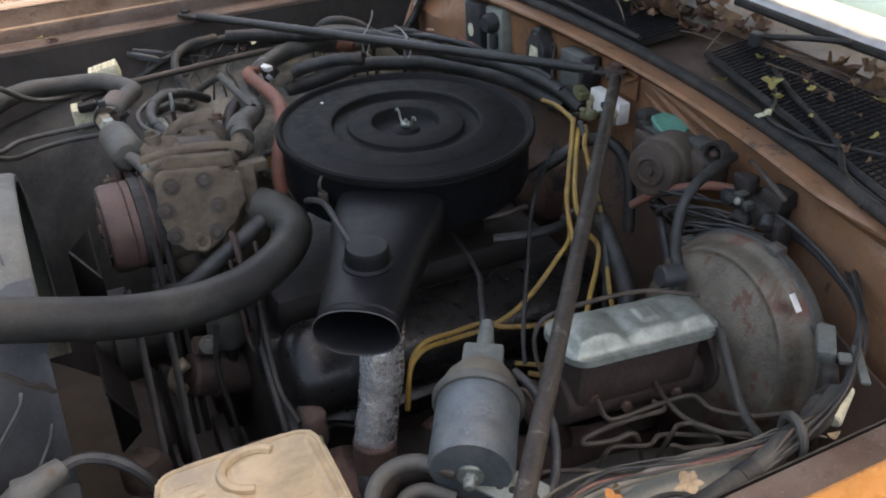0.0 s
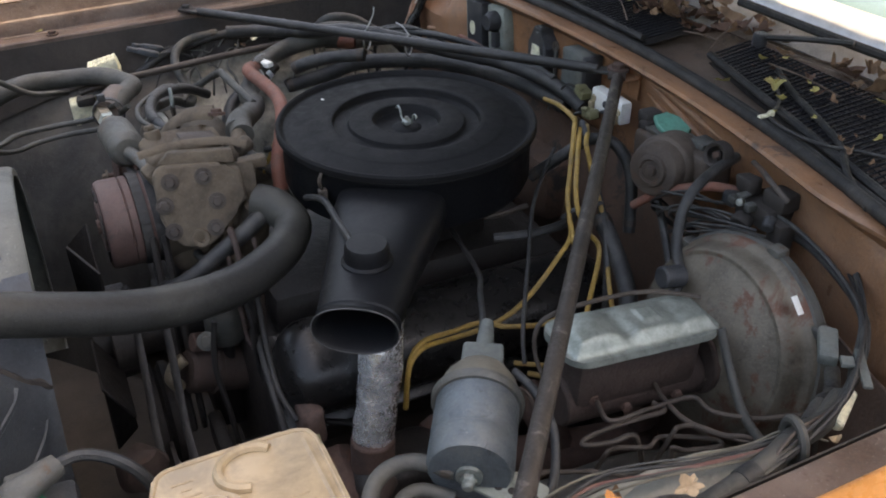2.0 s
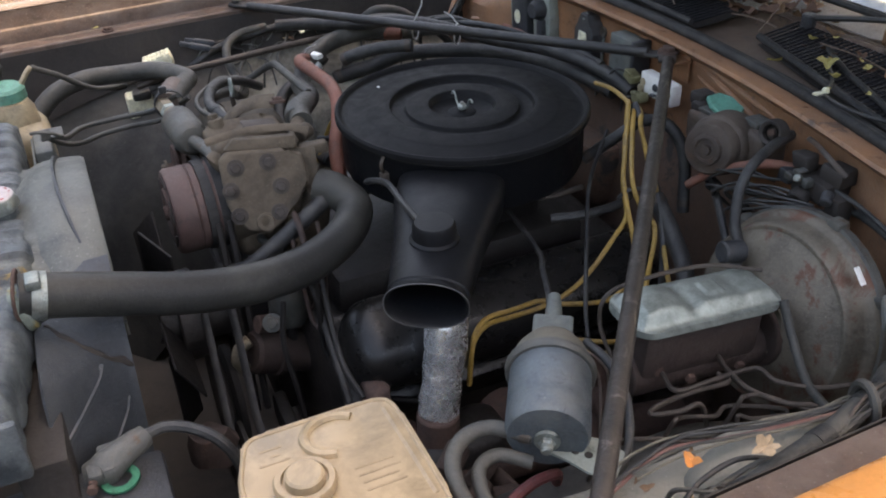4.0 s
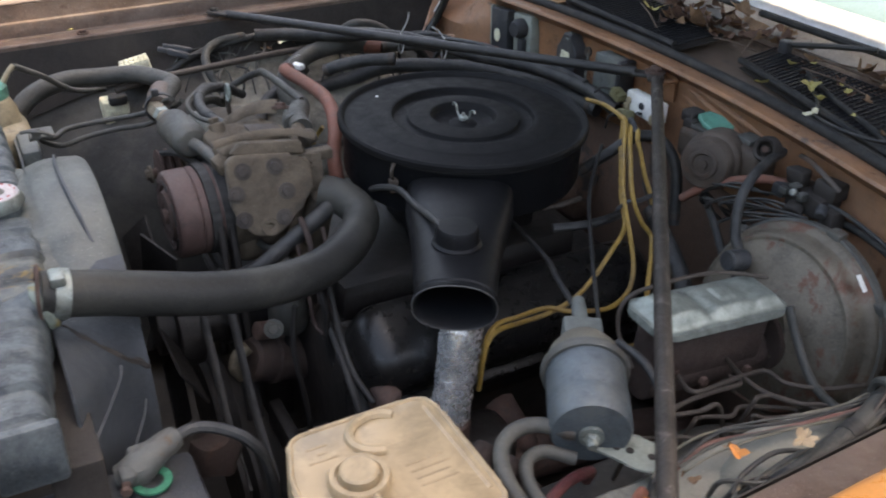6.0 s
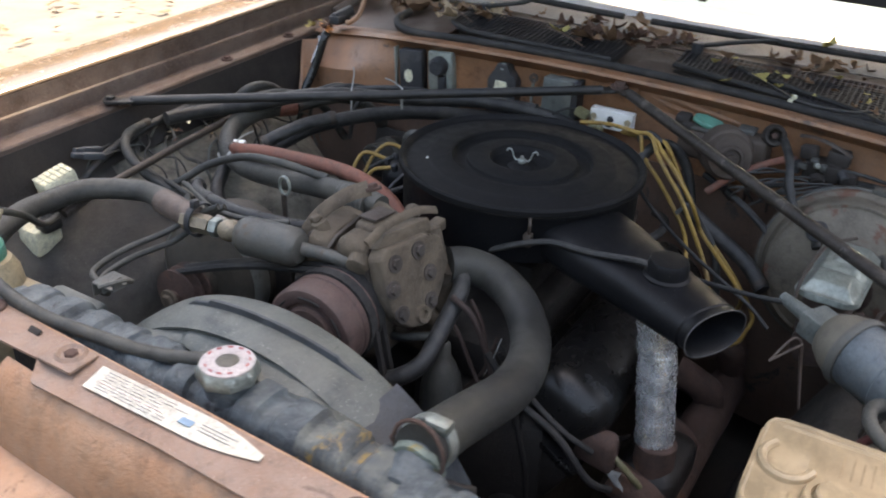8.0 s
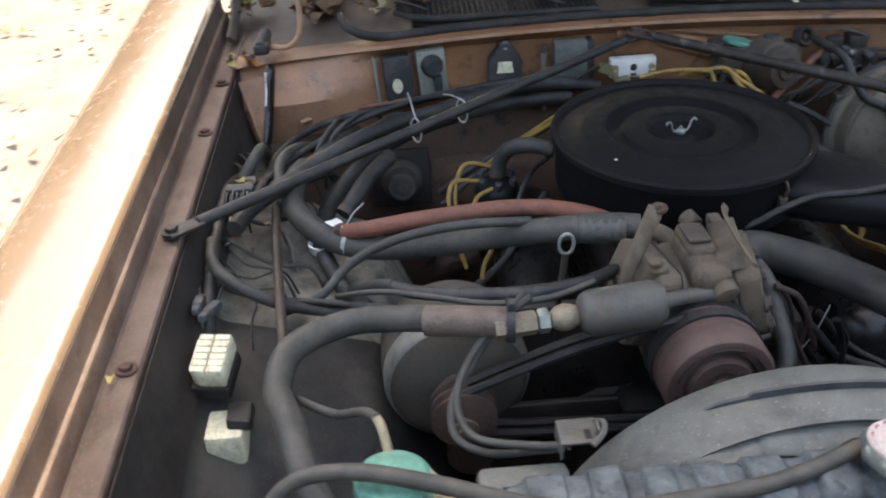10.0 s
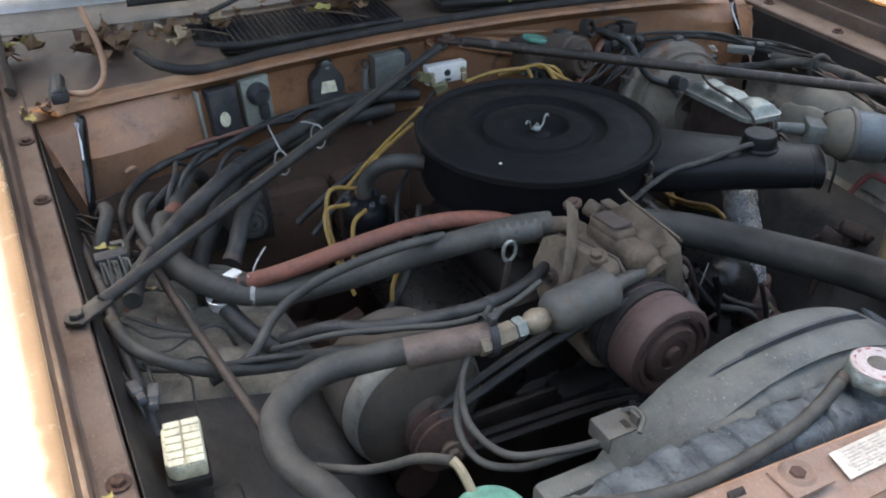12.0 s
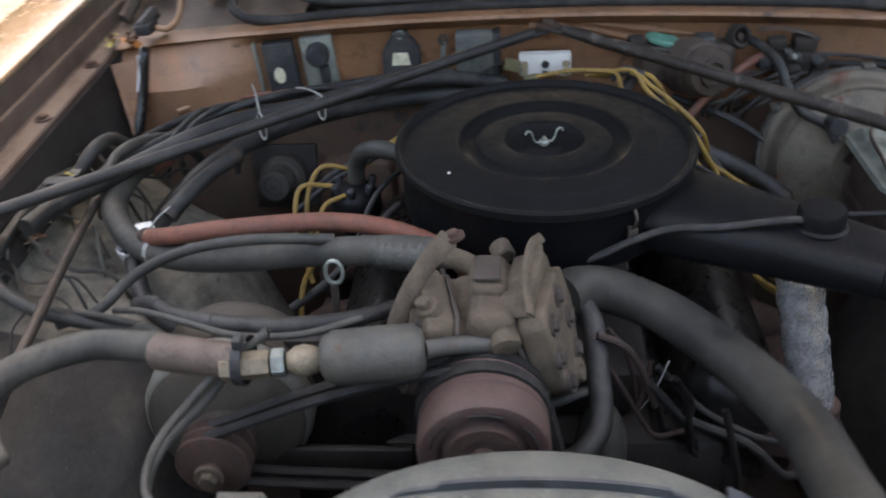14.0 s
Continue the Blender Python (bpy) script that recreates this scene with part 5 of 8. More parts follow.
for dx in (0.006, 0.024):
    part("belt", tube([AX + Vector((-0.094 + dx, 0.002, 0.036)), AX + Vector((-0.094 + dx, -0.14, 0.094)), (PC.x + 0.055 + dx * 0.9, PC.y + 0.01, PC.z + 0.062)], 0.0055, 6), M_RUBBER, al, "black rubber belt")
    part("belt", tube([AX + Vector((-0.094 + dx, -0.028, -0.03)), (PC.x + 0.055 + dx * 0.9, PC.y - 0.02, PC.z - 0.13), (PC.x + 0.055 + dx * 0.9, 0.07, 0.57)], 0.0055, 6), M_INNER, al)
    part("belt", tube([(PC.x + 0.055 + dx * 0.9, PC.y - 0.063, PC.z), (PC.x + 0.055 + dx * 0.9, PC.y - 0.10, PC.z - 0.17), (PC.x + 0.055 + dx * 0.9, -0.05, 0.52)], 0.0055, 6), M_INNER, al)
part("adjusting_bracket", box((-0.33, 0.26, 0.70), (0.012, 0.2, 0.05), 0.004), M_BLOCK, al)
part("back_plate", box((-0.27, 0.20, 0.74), (0.02, 0.22, 0.2), 0.01), M_BLOCK, al)


# ---- brake booster, master cylinder, cruise servo ----
bo = thing("brake_booster", "large round brake booster, grey with rust-brown flaking", "brake booster", (0.22, -0.52, 0.72))
BC = Vector((0.170, -0.485, 0.806))
part("shell", lathe([(0, 0.0), (0.045, 0.0), (0.050, 0.004), (0.070, 0.0085), (0.090, 0.014), (0.106, 0.0205), (0.113, 0.0235), (0.1165, 0.0235), (0.1195, 0.027), (0.122, 0.036), (0.1245, 0.046), (0.127, 0.051), (0.131, 0.053), (0.1345, 0.057), (0.1355, 0.063), (0.1355, 0.072), (0.131, 0.078), (0.126, 0.085), (0.115, 0.105), (0.08, 0.125), (0, 0.13)], along(BC, (1, 0.02, -0.20)), 64), M_BOOST, bo, "weathered booster shell")
part("rim_band", lathe([(0.134, 0.060), (0.1385, 0.061), (0.1385, 0.074), (0.134, 0.075)], along(BC, (1, 0.02, -0.20)), 64), M_GREYMETAL, bo)
part("shell_ridge", lathe([(0.112, 0.0228), (0.1145, 0.0222), (0.117, 0.0226), (0.1185, 0.0245)], along(BC, (1, 0.02, -0.20)), 64), M_BOOST, bo, "pressed ridge")
for a in (0.6, 1.7, 2.5, 4.4):
    c = along(BC, (1, 0.02, -0.20)) @ Vector((0.138 * math.cos(a), 0.138 * math.sin(a), 0.066))
    part("rim_tab", box((0, 0, 0), (0.02, 0.02, 0.012), 0.003, Matrix.Translation(c)), M_GREYMETAL, bo, "bent rim tab")
part("check_valve", rod(BC + Vector((0.012, 0.05, 0.07)), BC + Vector((-0.02, 0.052, 0.075)), 0.014), M_DARKPL, bo)
part("paper_tag", box((0, 0, 0), (0.012, 0.022, 0.0015), 0.0005, Matrix.Translation((0.230, -0.572, 0.905)) @ Matrix.Rotation(radians(45), 4, "X") @ Matrix.Rotation(radians(20), 4, "Y")), M_WHITE, bo, "white tag")
mc = thing("master_cylinder", "rusty brake master cylinder with a bright zinc lid", "master cylinder", (0.06, -0.49, 0.8))
mm = Matrix.Translation((0.072, -0.486, 0.866)) @ Matrix.Rotation(radians(-3), 4, "Z") @ Matrix.Rotation(radians(3), 4, "Y")
part("reservoir", join(box((0, 0, -0.045), (0.165, 0.062, 0.07), 0.01, mm), rod(mm @ Vector((-0.09, 0, -0.085)), mm @ Vector((0.12, 0, -0.085)), 0.030), rod(mm @ Vector((0.10, 0, -0.07)), mm @ Vector((0.125, 0, -0.07)), 0.045)), M_SHADERUST, mc, "rust-brown cast reservoir, darkened for shade")


def lid_at(u, v):
    """Pressed lid: a flat lip, sloping sides, a broad dome at one end and a small block in the middle."""
    x, y = -0.103 + 0.206 * u, -0.044 + 0.088 * v
    d = min(0.103 - abs(x), 0.044 - abs(y))
    k = max(0.0, min(1.0, (d - 0.006) / 0.016))
    k = k * k * (3 - 2 * k)
    dome = 0.008 * math.exp(-((x + 0.058) / 0.022) ** 2 - (y / 0.026) ** 2)
    dip = 0.007 * math.exp(-((x + 0.022) / 0.011) ** 2) + 0.003 * math.exp(-((x - 0.048) / 0.010) ** 2)
    block = 0.003 * max(0.0, min(1.0, (0.014 - abs(x - 0.016)) / 0.004)) * max(0.0, min(1.0, (0.016 - abs(y)) / 0.006))
    h = 0.002 + (0.014 + dome - dip + block) * k
    r = math.hypot(max(0, abs(x) - 0.075), max(0, abs(y) - 0.016))
    s_ = min(1.0, 0.028 / r) if r > 0.028 else 1.0
    cx, cy = math.copysign(min(abs(x), 0.075), x), math.copysign(min(abs(y), 0.016), y)
    return mm @ Vector((cx + (x - cx) * s_, cy + (y - cy) * s_, h if d > 0.0008 else -0.006))


part("lid", rough_up(grid_sheet(110, 46, lid_at), 0.0004, 50), M_LIDZINC, mc, "bright zinc-plated lid with raised bulges")
part("bail_wire", tube([mm @ Vector(p) for p in ((0.09, 0.0, 0.024), (0.03, 0.028, 0.026), (-0.05, 0.034, 0.022), (-0.1, 0.036, 0.008), (-0.108, 0.03, -0.03), (-0.10, 0.0, -0.07))], 0.0028, 8), M_BARE, mc, "wire bail")
for p in ((-0.02, -0.04, -0.08), (0.05, -0.04, -0.08)):
    part("line_nut", bolt(mm @ Vector(p), (-0.2, -1, 0), 0.007, False), M_RUST, mc)
M_NOSE = mat("dusty_olive_metal", (0.12, 0.108, 0.085), 0.6, dark=0.6, dust=0.4, dust_color=(0.15, 0.13, 0.1), spots=0.25, spot_color=(0.09, 0.05, 0.03), scale=20, grime=0.6, flecks=0.3)
cs = thing("vacuum_servo", "blue-grey cylindrical vacuum servo can with a dusty nose", "servo", (-0.17, -0.56, 0.82))
S0, S1 = Vector((-0.106, -0.458, 0.888)), Vector((-0.203, -0.612, 0.872))
ms, ls = along(S0, S1 - S0), (S1 - S0).length
part("can", lathe([(0.0425, ls - 0.085), (0.0425, ls - 0.04), (0.0405, ls - 0.037), (0.0405, ls - 0.033), (0.0425, ls - 0.031), (0.042, ls - 0.006), (0.039, ls - 0.001), (0, ls + 0.001)], ms, 48), M_BLUEGREY, cs, "blue-grey painted can")
part("rolled_rim", lathe([(0.042, ls - 0.094), (0.0465, ls - 0.094), (0.048, ls - 0.091), (0.0475, ls - 0.086), (0.0455, ls - 0.083), (0.042, ls - 0.083)], ms, 48), M_GREYMETAL, cs, "grey rolled rim")
part("nose", lathe([(0, ls - 0.134), (0.022, ls - 0.133), (0.030, ls - 0.128), (0.0385, ls - 0.114), (0.0435, ls - 0.098), (0.0445, ls - 0.093)], ms, 48), M_NOSE, cs, "dusty olive-grey nose")
part("boot", box((0, 0, ls - 0.146), (0.044, 0.034, 0.034), 0.004, ms), M_GREY, cs, "square grey boot")
part("nipple", lathe([(0, -0.028), (0.0075, -0.028), (0.009, -0.01), (0.0105, ls - 0.165), (0, ls - 0.16)], ms, 20), M_GREY, cs)
part("stud", rod(S1, S1 + (S1 - S0).normalized() * 0.018, 0.006), M_ZINC, cs, "zinc stud and nut")
part("nut", bolt(S1 + (S1 - S0).normalized() * 0.004, S1 - S0, 0.008), M_ZINC, cs)
part("nut", bolt(S1 + (S1 - S0).normalized() * 0.002 + Vector((0.005, 0.008, 0.024)), S1 - S0, 0.006), M_ZINC, cs)
part("drilled_bracket", prism([(-0.197, -0.585), (-0.206, -0.600), (-0.203, -0.612), (-0.190, -0.630), (-0.184, -0.648), (-0.178, -0.658), (-0.163, -0.672), (-0.134, -0.646), (-0.146, -0.622), (-0.172, -0.600)], 0.8515, 0.8545, Matrix.Identity(4), 0.0008), M_GREYGREEN, cs, "drilled grey-green bracket plate")
for x_, y_ in ((-0.184, -0.617), (-0.178, -0.624), (-0.169, -0.634), (-0.155, -0.651)):
    part("bracket_hole", lathe([(0.0, 0.8552), (0.0042, 0.8552), (0.0042, 0.853)], Matrix.Translation((x_, y_, 0)), 14), M_INNER, cs, "dark punched hole")
part("bracket_lip", tube([(-0.197, -0.586, 0.853), (-0.172, -0.601, 0.853), (-0.146, -0.623, 0.853)], 0.0022, 6, 4), M_GREYGREEN, cs)

# ---- coolant overflow tank and battery ----
M_TANPRINT = mat("shadowed_lettering", (0.33, 0.235, 0.138), 0.5, scale=30)
tk = thing("overflow_tank", "yellowed plastic reservoir with a round cap and raised lettering", "reservoir", (-0.40, -0.56, 0.70))
TZ = 0.868
poly = [(-0.489, -0.530), (-0.472, -0.480), (-0.460, -0.473), (-0.330, -0.472), (-0.316, -0.478), (-0.311, -0.492), (-0.311, -0.635), (-0.325, -0.650), (-0.475, -0.662), (-0.492, -0.645)]
for _ in range(1):  # round the corners of the outline
    poly = [(p[0] * a + q[0] * (1 - a), p[1] * a + q[1] * (1 - a)) for p, q in zip(poly, poly[1:] + poly[:1]) for a in (0.88, 0.12)]
bm = prism(poly, TZ - 0.19, TZ - 0.005, None, 0.008, 4)
part("tank_body", bm, M_TAN, tk, "yellowed plastic body")
rim = [(-0.40 + (x + 0.40) * 0.955, -0.565 + (y + 0.565) * 0.955, TZ - 0.006) for x, y in poly]
rim.append(rim[0])
part("rim", tube(rim, 0.0028, 8, 4), M_TAN, tk, "raised moulded rim")
CAP = Vector((-0.430, -0.560, TZ))
part("filler_cap", join(lathe([(0.029, -0.006), (0.030, 0.002), (0.028, 0.006), (0.0225, 0.006), (0.0215, 0.002), (0.019, 0.002), (0.0185, 0.011), (0.016, 0.013), (0, 0.013)], Matrix.Translation(CAP), 40), tube([CAP + Vector((0.004, -0.028, 0.003)), CAP + Vector((0.006, -0.05, 0.002)), CAP + Vector((0.003, -0.075, -0.002))], 0.003, 6)), M_TAN, tk, "round snap cap")
part("moulded_crescent", tube([Vector((-0.385, -0.508, TZ - 0.004)) + Vector((0.030 * math.cos(a), 0.026 * math.sin(a), 0)) for a in [radians(d) for d in range(40, 261, 20)]], 0.0055, 8), M_TAN, tk, "raised crescent moulding")
part("handle_well", thicken(grid_sheet(10, 6, lambda u, v: (-0.405 + 0.05 * u, -0.528 + 0.04 * v, TZ - 0.005 + 0.003 * math.sin(3.14 * u) * math.sin(3.14 * v))), 0.001), M_TAN, tk)
part("edge_fold", tube([(-0.326, -0.492, TZ - 0.0085), (-0.324, -0.56, TZ - 0.0085), (-0.323, -0.62, TZ - 0.0085)], 0.005, 8), M_TAN, tk)
for k, (x, y, w) in enumerate(((-0.448, -0.500, 0.022), (-0.446, -0.510, 0.010), (-0.448, -0.519, 0.03), (-0.362, -0.56, 0.04), (-0.36, -0.57, 0.042), (-0.362, -0.58, 0.036), (-0.36, -0.59, 0.04))):
    part("raised_print", box((x, y, TZ - 0.0052), (w, 0.0024, 0.0012), 0, None), M_TANPRINT, tk)
M_DKGREEN = mat("dark_green_felt", (0.02, 0.16, 0.09), 0.8, dark=0.7, scale=60, grime=0.3)
bt = thing("battery", "dark grey battery with white labels and a corroded terminal", "battery", (-0.62, -0.46, 0.6))
part("battery_case", box((-0.625, -0.475, 0.70), (0.165, 0.21, 0.19), 0.008), M_DARKPL, bt, "dark battery case")
part("battery_label", box((-0.60, -0.495, 0.7965), (0.035, 0.045, 0.002), 0), M_WHITE, bt, "white label")
part("battery_label", box((-0.57, -0.495, 0.7965), (0.014, 0.045, 0.002), 0), M_YLEAF, bt, "yellowed label")
part("terminal", rough_up(join(rod((-0.600, -0.395, 0.79), (-0.600, -0.395, 0.818), 0.010), tube([(-0.622, -0.392, 0.806), (-0.605, -0.394, 0.809), (-0.585, -0.386, 0.813), (-0.555, -0.371, 0.818)], 0.015, 12, 6, lambda t: 0.8 + 0.35 * math.sin(t * 3.1), True, 0.75), box((-0.612, -0.402, 0.812), (0.016, 0.022, 0.016), 0.004), box((-0.596, -0.378, 0.818), (0.020, 0.012, 0.012), 0.003)), 0.0018, 50), M_GREYMETAL, bt, "corroded lead clamp")
part("clamp_bolt", join(rod((-0.616, -0.418, 0.811), (-0.612, -0.385, 0.812), 0.0045), bolt((-0.617, -0.420, 0.811), (-0.1, -1, 0), 0.006, False)), M_RUST, bt, "rusty clamp bolt")
part("green_washer", lathe([(0.012, 0), (0.020, 0), (0.020, 0.003), (0.012, 0.003)], Matrix.Translation((-0.590, -0.405, 0.797)), 24), M_DKGREEN, bt, "green felt washer")
single("battery_cable", tube([(-0.562, -0.374, 0.817), (-0.535, -0.370, 0.819), (-0.508, -0.380, 0.814), (-0.483, -0.398, 0.800), (-0.468, -0.405, 0.76), (-0.46, -0.40, 0.66)], 0.0065, 8), M_WIRE, "thick black battery cable", "cable")
# ---- bracing rods ----
RC = Vector((0.362, -0.022, 0.967))
b1 = thing("brace_rod", "long black steel brace from the cowl to the passenger fender", "brace", RC, "cowl braces")
E1 = Vector((-0.178, 0.722, rail_z(-0.178) + 0.008))
part("bar", rod(RC + Vector((-0.02, 0.025, 0)), E1 + (RC - E1).normalized() * 0.03, 0.0085), M_BLACKROD, b1)
part("flat_end", join(box((0, 0, 0.012), (0.026, 0.006, 0.05), 0.002, along(E1, RC - E1, (0, 0, 1))), bolt(E1 + Vector((0, 0.006, 0.001)), (0, 0, 1), 0.009)), M_BLACKROD, b1)
part("flat_end", box((0, 0, -0.012), (0.026, 0.006, 0.05), 0.002, along(RC, RC - E1, (0, 0, 1))), M_BLACKROD, b1)
b2 = thing("brace_rod", "long scuffed black steel brace from the cowl to the driver's fender", "brace", RC, "cowl braces")
E2 = Vector((-0.275, -0.795, rail_z(-0.275) + 0.006))
part("bar", rod(RC + Vector((-0.018, -0.025, 0.003)), E2 + (RC - E2).normalized() * 0.03, 0.0095), M_WORNROD, b2)
part("flat_end", join(box((0, 0, 0.012), (0.028, 0.006, 0.06), 0.002, along(E2, RC - E2)), bolt(E2 + Vector((0, -0.006, 0.001)), (0, 0, 1), 0.009)), M_WORNROD, b2)
part("flat_end", box((0, 0, -0.012), (0.028, 0.006, 0.05), 0.002, along(RC + Vector((0, 0, 0.004)), RC - E2)), M_WORNROD, b2)
single("cowl_bolt", bolt(RC + Vector((0.0, 0, 0.007)), (0, 0, 1), 0.011), M_RUST, "rusty bolt that joins both braces to the cowl", "bolt")
single("cowl_bracket", join(box((0.375, -0.022, 0.962), (0.05, 0.06, 0.004), 0.001), box((0.385, -0.022, 0.95), (0.004, 0.06, 0.05), 0.001)), M_PANEL, "copper bracket on the cowl for the braces", "bracket")


# ---- firewall equipment ----
reg = thing("voltage_regulator", "black and grey voltage regulator units on a grey firewall plate", "electrical unit", (0.38, 0.39, 0.87))
mr = Matrix.Translation((0.360, 0.392, 0.921)) @ Matrix.Rotation(radians(8), 4, "Z") @ Matrix.Rotation(radians(-4), 4, "X") @ Matrix.Diagonal((1.0, 1.16, 1.16, 1))
part("back_plate", join(box((0.008, 0.006, 0), (0.005, 0.14, 0.104), 0.002, mr), prism([(-0.06, -0.045), (-0.095, -0.012), (-0.095, 0.02), (-0.06, 0.048)], 0.004, 0.008, mr @ Matrix(((0, 0, 1, 0), (-1, 0, 0, 0), (0, 1, 0, 0), (0, 0, 0, 1))), 0.001), box((-0.006, 0.058, 0), (0.026, 0.004, 0.085), 0.001, mr)), M_GREYGREEN, reg, "grey steel plate")
part("plate_edge", box((0.004, 0.006, 0.0535), (0.012, 0.138, 0.003), 0.001, mr), M_CHROME, reg, "bright top edge")
part("black_unit", box((-0.012, 0.024, 0), (0.036, 0.044, 0.084), 0.003, mr), M_DARKPL, reg, "black unit")
part("white_mark", lathe([(0, 0), (0.008, 0), (0.008, 0.0012), (0, 0.0012)], mr @ along((-0.0305, 0.028, -0.004), (-1, 0, 0)), 14, (1, 1.5)), M_CREAM, reg, "worn white mark")
part("grey_unit", box((-0.008, -0.030, 0.002), (0.03, 0.046, 0.08), 0.004, mr), M_GREYGREEN, reg)
part("round_terminal", join(lathe([(0, 0.024), (0.012, 0.024), (0.017, 0.012), (0.017, 0)], mr @ along((-0.022, -0.03, 0.018), (-1, 0, 0)), 20), box((-0.028, -0.036, -0.012), (0.014, 0.014, 0.026), 0.003, mr)), M_DARKPL, reg, "round black terminal")
part("screw", bolt(mr @ Vector((0.003, 0.012, 0.046)), (-1, 0, 0.4), 0.005), M_BARE, reg)
ign = thing("ignition_module", "dark blue electronic module with a cream label", "electrical unit", (0.39, 0.216, 0.87))
mi = Matrix.Translation((0.372, 0.220, 0.915)) @ Matrix.Diagonal((1.0, 1.2, 1.2, 1))
part("module_case", prism([(-0.026, -0.04), (0.026, -0.04), (0.026, 0.018), (0.018, 0.03), (0.012, 0.034), (0.010, 0.046), (-0.010, 0.046), (-0.012, 0.034), (-0.018, 0.03), (-0.026, 0.018)], -0.012, 0.018, mi @ Matrix(((0, 0, -1, 0), (1, 0, 0, 0), (0, 1, 0, 0), (0, 0, 0, 1))), 0.002), M_DARKPL, ign, "dark blue potted case")
part("module_label", prism([(-0.013, 0.0), (0.013, 0.0), (0.010, 0.018), (-0.010, 0.018)], 0.0185, 0.0195, mi @ Matrix(((0, 0, -1, 0), (1, 0, 0, 0), (0, 1, 0, 0), (0, 0, 0, 1)))), M_CREAM, ign, "cream label")
part("module_stud", bolt(mi @ Vector((-0.013, 0, 0.04)), (-1, 0, 0.2), 0.006), M_ZINC, ign, "zinc screw")
part("red_plug", box((0.372, 0.213, 0.858), (0.022, 0.03, 0.016), 0.004), M_RED, ign, "red plug")
gb = thing("relay_box", "grey square relay box with a black side on the firewall", "relay", (0.37, 0.094, 0.888))
part("relay_case", box((0.368, 0.098, 0.925), (0.032, 0.062, 0.078), 0.003), M_GREY, gb)
part("relay_side", box((0.37, 0.061, 0.925), (0.036, 0.012, 0.08), 0.003), M_DARKPL, gb, "black side")
part("relay_strap", tube([(0.352, 0.148, 0.955), (0.352, 0.15, 0.92), (0.35, 0.146, 0.885), (0.345, 0.15, 0.84)], 0.006, 8, 5, flat=0.4), M_GREY, gb, "grey hanging strap")
part("strap_eye", lathe([(0.004, 0), (0.009, 0), (0.009, 0.004), (0.004, 0.004)], along((0.352, 0.148, 0.958), (-1, 0, 0)), 18), M_BARE, gb)
bal = thing("ballast_resistor", "white ceramic ballast resistor with dark terminals", "resistor", (0.36, -0.018, 0.89))
part("ceramic_block", box((0.358, -0.018, 0.910), (0.022, 0.086, 0.038), 0.004), M_WHITE, bal, "white ceramic block")
for y in (-0.052, -0.018, 0.016):
    part("terminal", join(rod((0.349, y, 0.912), (0.344, y, 0.912), 0.0065), box((0.343, y, 0.900), (0.008, 0.010, 0.016 if y != -0.018 else 0.004), 0.002)), M_OLDPLASTIC if y != -0.018 else M_DARKPL, bal, "dark brass terminal")
wm = thing("wiper_motor", "dusty brown wiper motor with a green plastic cover", "motor", (0.3, -0.26, 0.9))
mw = along((0.276, -0.257, 0.924), (-1, -0.42, 0.18))
part("motor_can", lathe([(0.045, -0.045), (0.044, -0.005), (0.0425, 0.0), (0.039, 0.003), (0.0385, 0.018), (0.035, 0.024), (0.023, 0.026), (0.021, 0.031), (0.0165, 0.032), (0.0145, 0.028), (0.008, 0.0285), (0.007, 0.034), (0, 0.034)], mw, 40), M_WIPER, wm, "dusty round motor can")
part("gear_case", rough_up(join(box((0.325, -0.225, 0.918), (0.06, 0.13, 0.05), 0.012, None, 3), box((0.33, -0.285, 0.925), (0.05, 0.06, 0.05), 0.010, None, 3)), 0.002, 30), M_WIPER, wm)
part("cover_plate", rough_up(join(box((0.325, -0.225, 0.9465), (0.045, 0.10, 0.006), 0.0015), box((0.312, -0.252, 0.952), (0.012, 0.022, 0.008), 0.002), box((0.335, -0.27, 0.953), (0.03, 0.03, 0.012), 0.003)), 0.0012, 60), M_GREYMETAL, wm, "dull zinc cover plate")
part("green_cover", rough_up(prism([(-0.022, -0.026), (0.004, -0.032), (0.020, -0.022), (0.022, 0.010), (0.012, 0.014), (0.008, 0.026), (-0.016, 0.024), (-0.024, 0.004)], 0, 0.009, Matrix.Translation((0.332, -0.200, 0.950)) @ Matrix.Rotation(0.25, 4, "X"), 0.002), 0.0012, 60), M_GREEN, wm, "broken green plastic cover")
part("terminal_block", join(box((0.308, -0.232, 0.955), (0.012, 0.012, 0.010), 0.002), box((0.307, -0.258, 0.956), (0.012, 0.010, 0.009), 0.002), rod((0.305, -0.262, 0.950), (0.293, -0.266, 0.953), 0.006)), M_INNER, wm, "dark terminal openings")
part("white_stud", rod((0.290, -0.262, 0.951), (0.283, -0.265, 0.953), 0.0045), M_CREAM, wm, "pale stud")
part("black_plug", join(box((0.325, -0.160, 0.953), (0.03, 0.026, 0.020), 0.005), box((0.312, -0.172, 0.944), (0.02, 0.02, 0.018), 0.004)), M_INNER, wm, "black connector")
part("black_grommet", lathe([(0.0, 0.010), (0.006, 0.010), (0.007, 0.004), (0.011, 0.004), (0.012, 0.016), (0.016, 0.018), (0.019, 0.012), (0.020, 0.0), (0, 0)], along((0.325, -0.316, 0.958), (-1, -0.3, 0.35)), 24), M_INNER, wm, "black ribbed grommet")
part("grommet_nut", bolt((0.317, -0.318, 0.961), (-1, -0.3, 0.35), 0.0055, False), M_RUST, wm, "rusty nut")
bm_ = thing("brake_pressure_switch", "tangled black switch block with wires above the booster", "switch", (0.33, -0.40, 0.9))
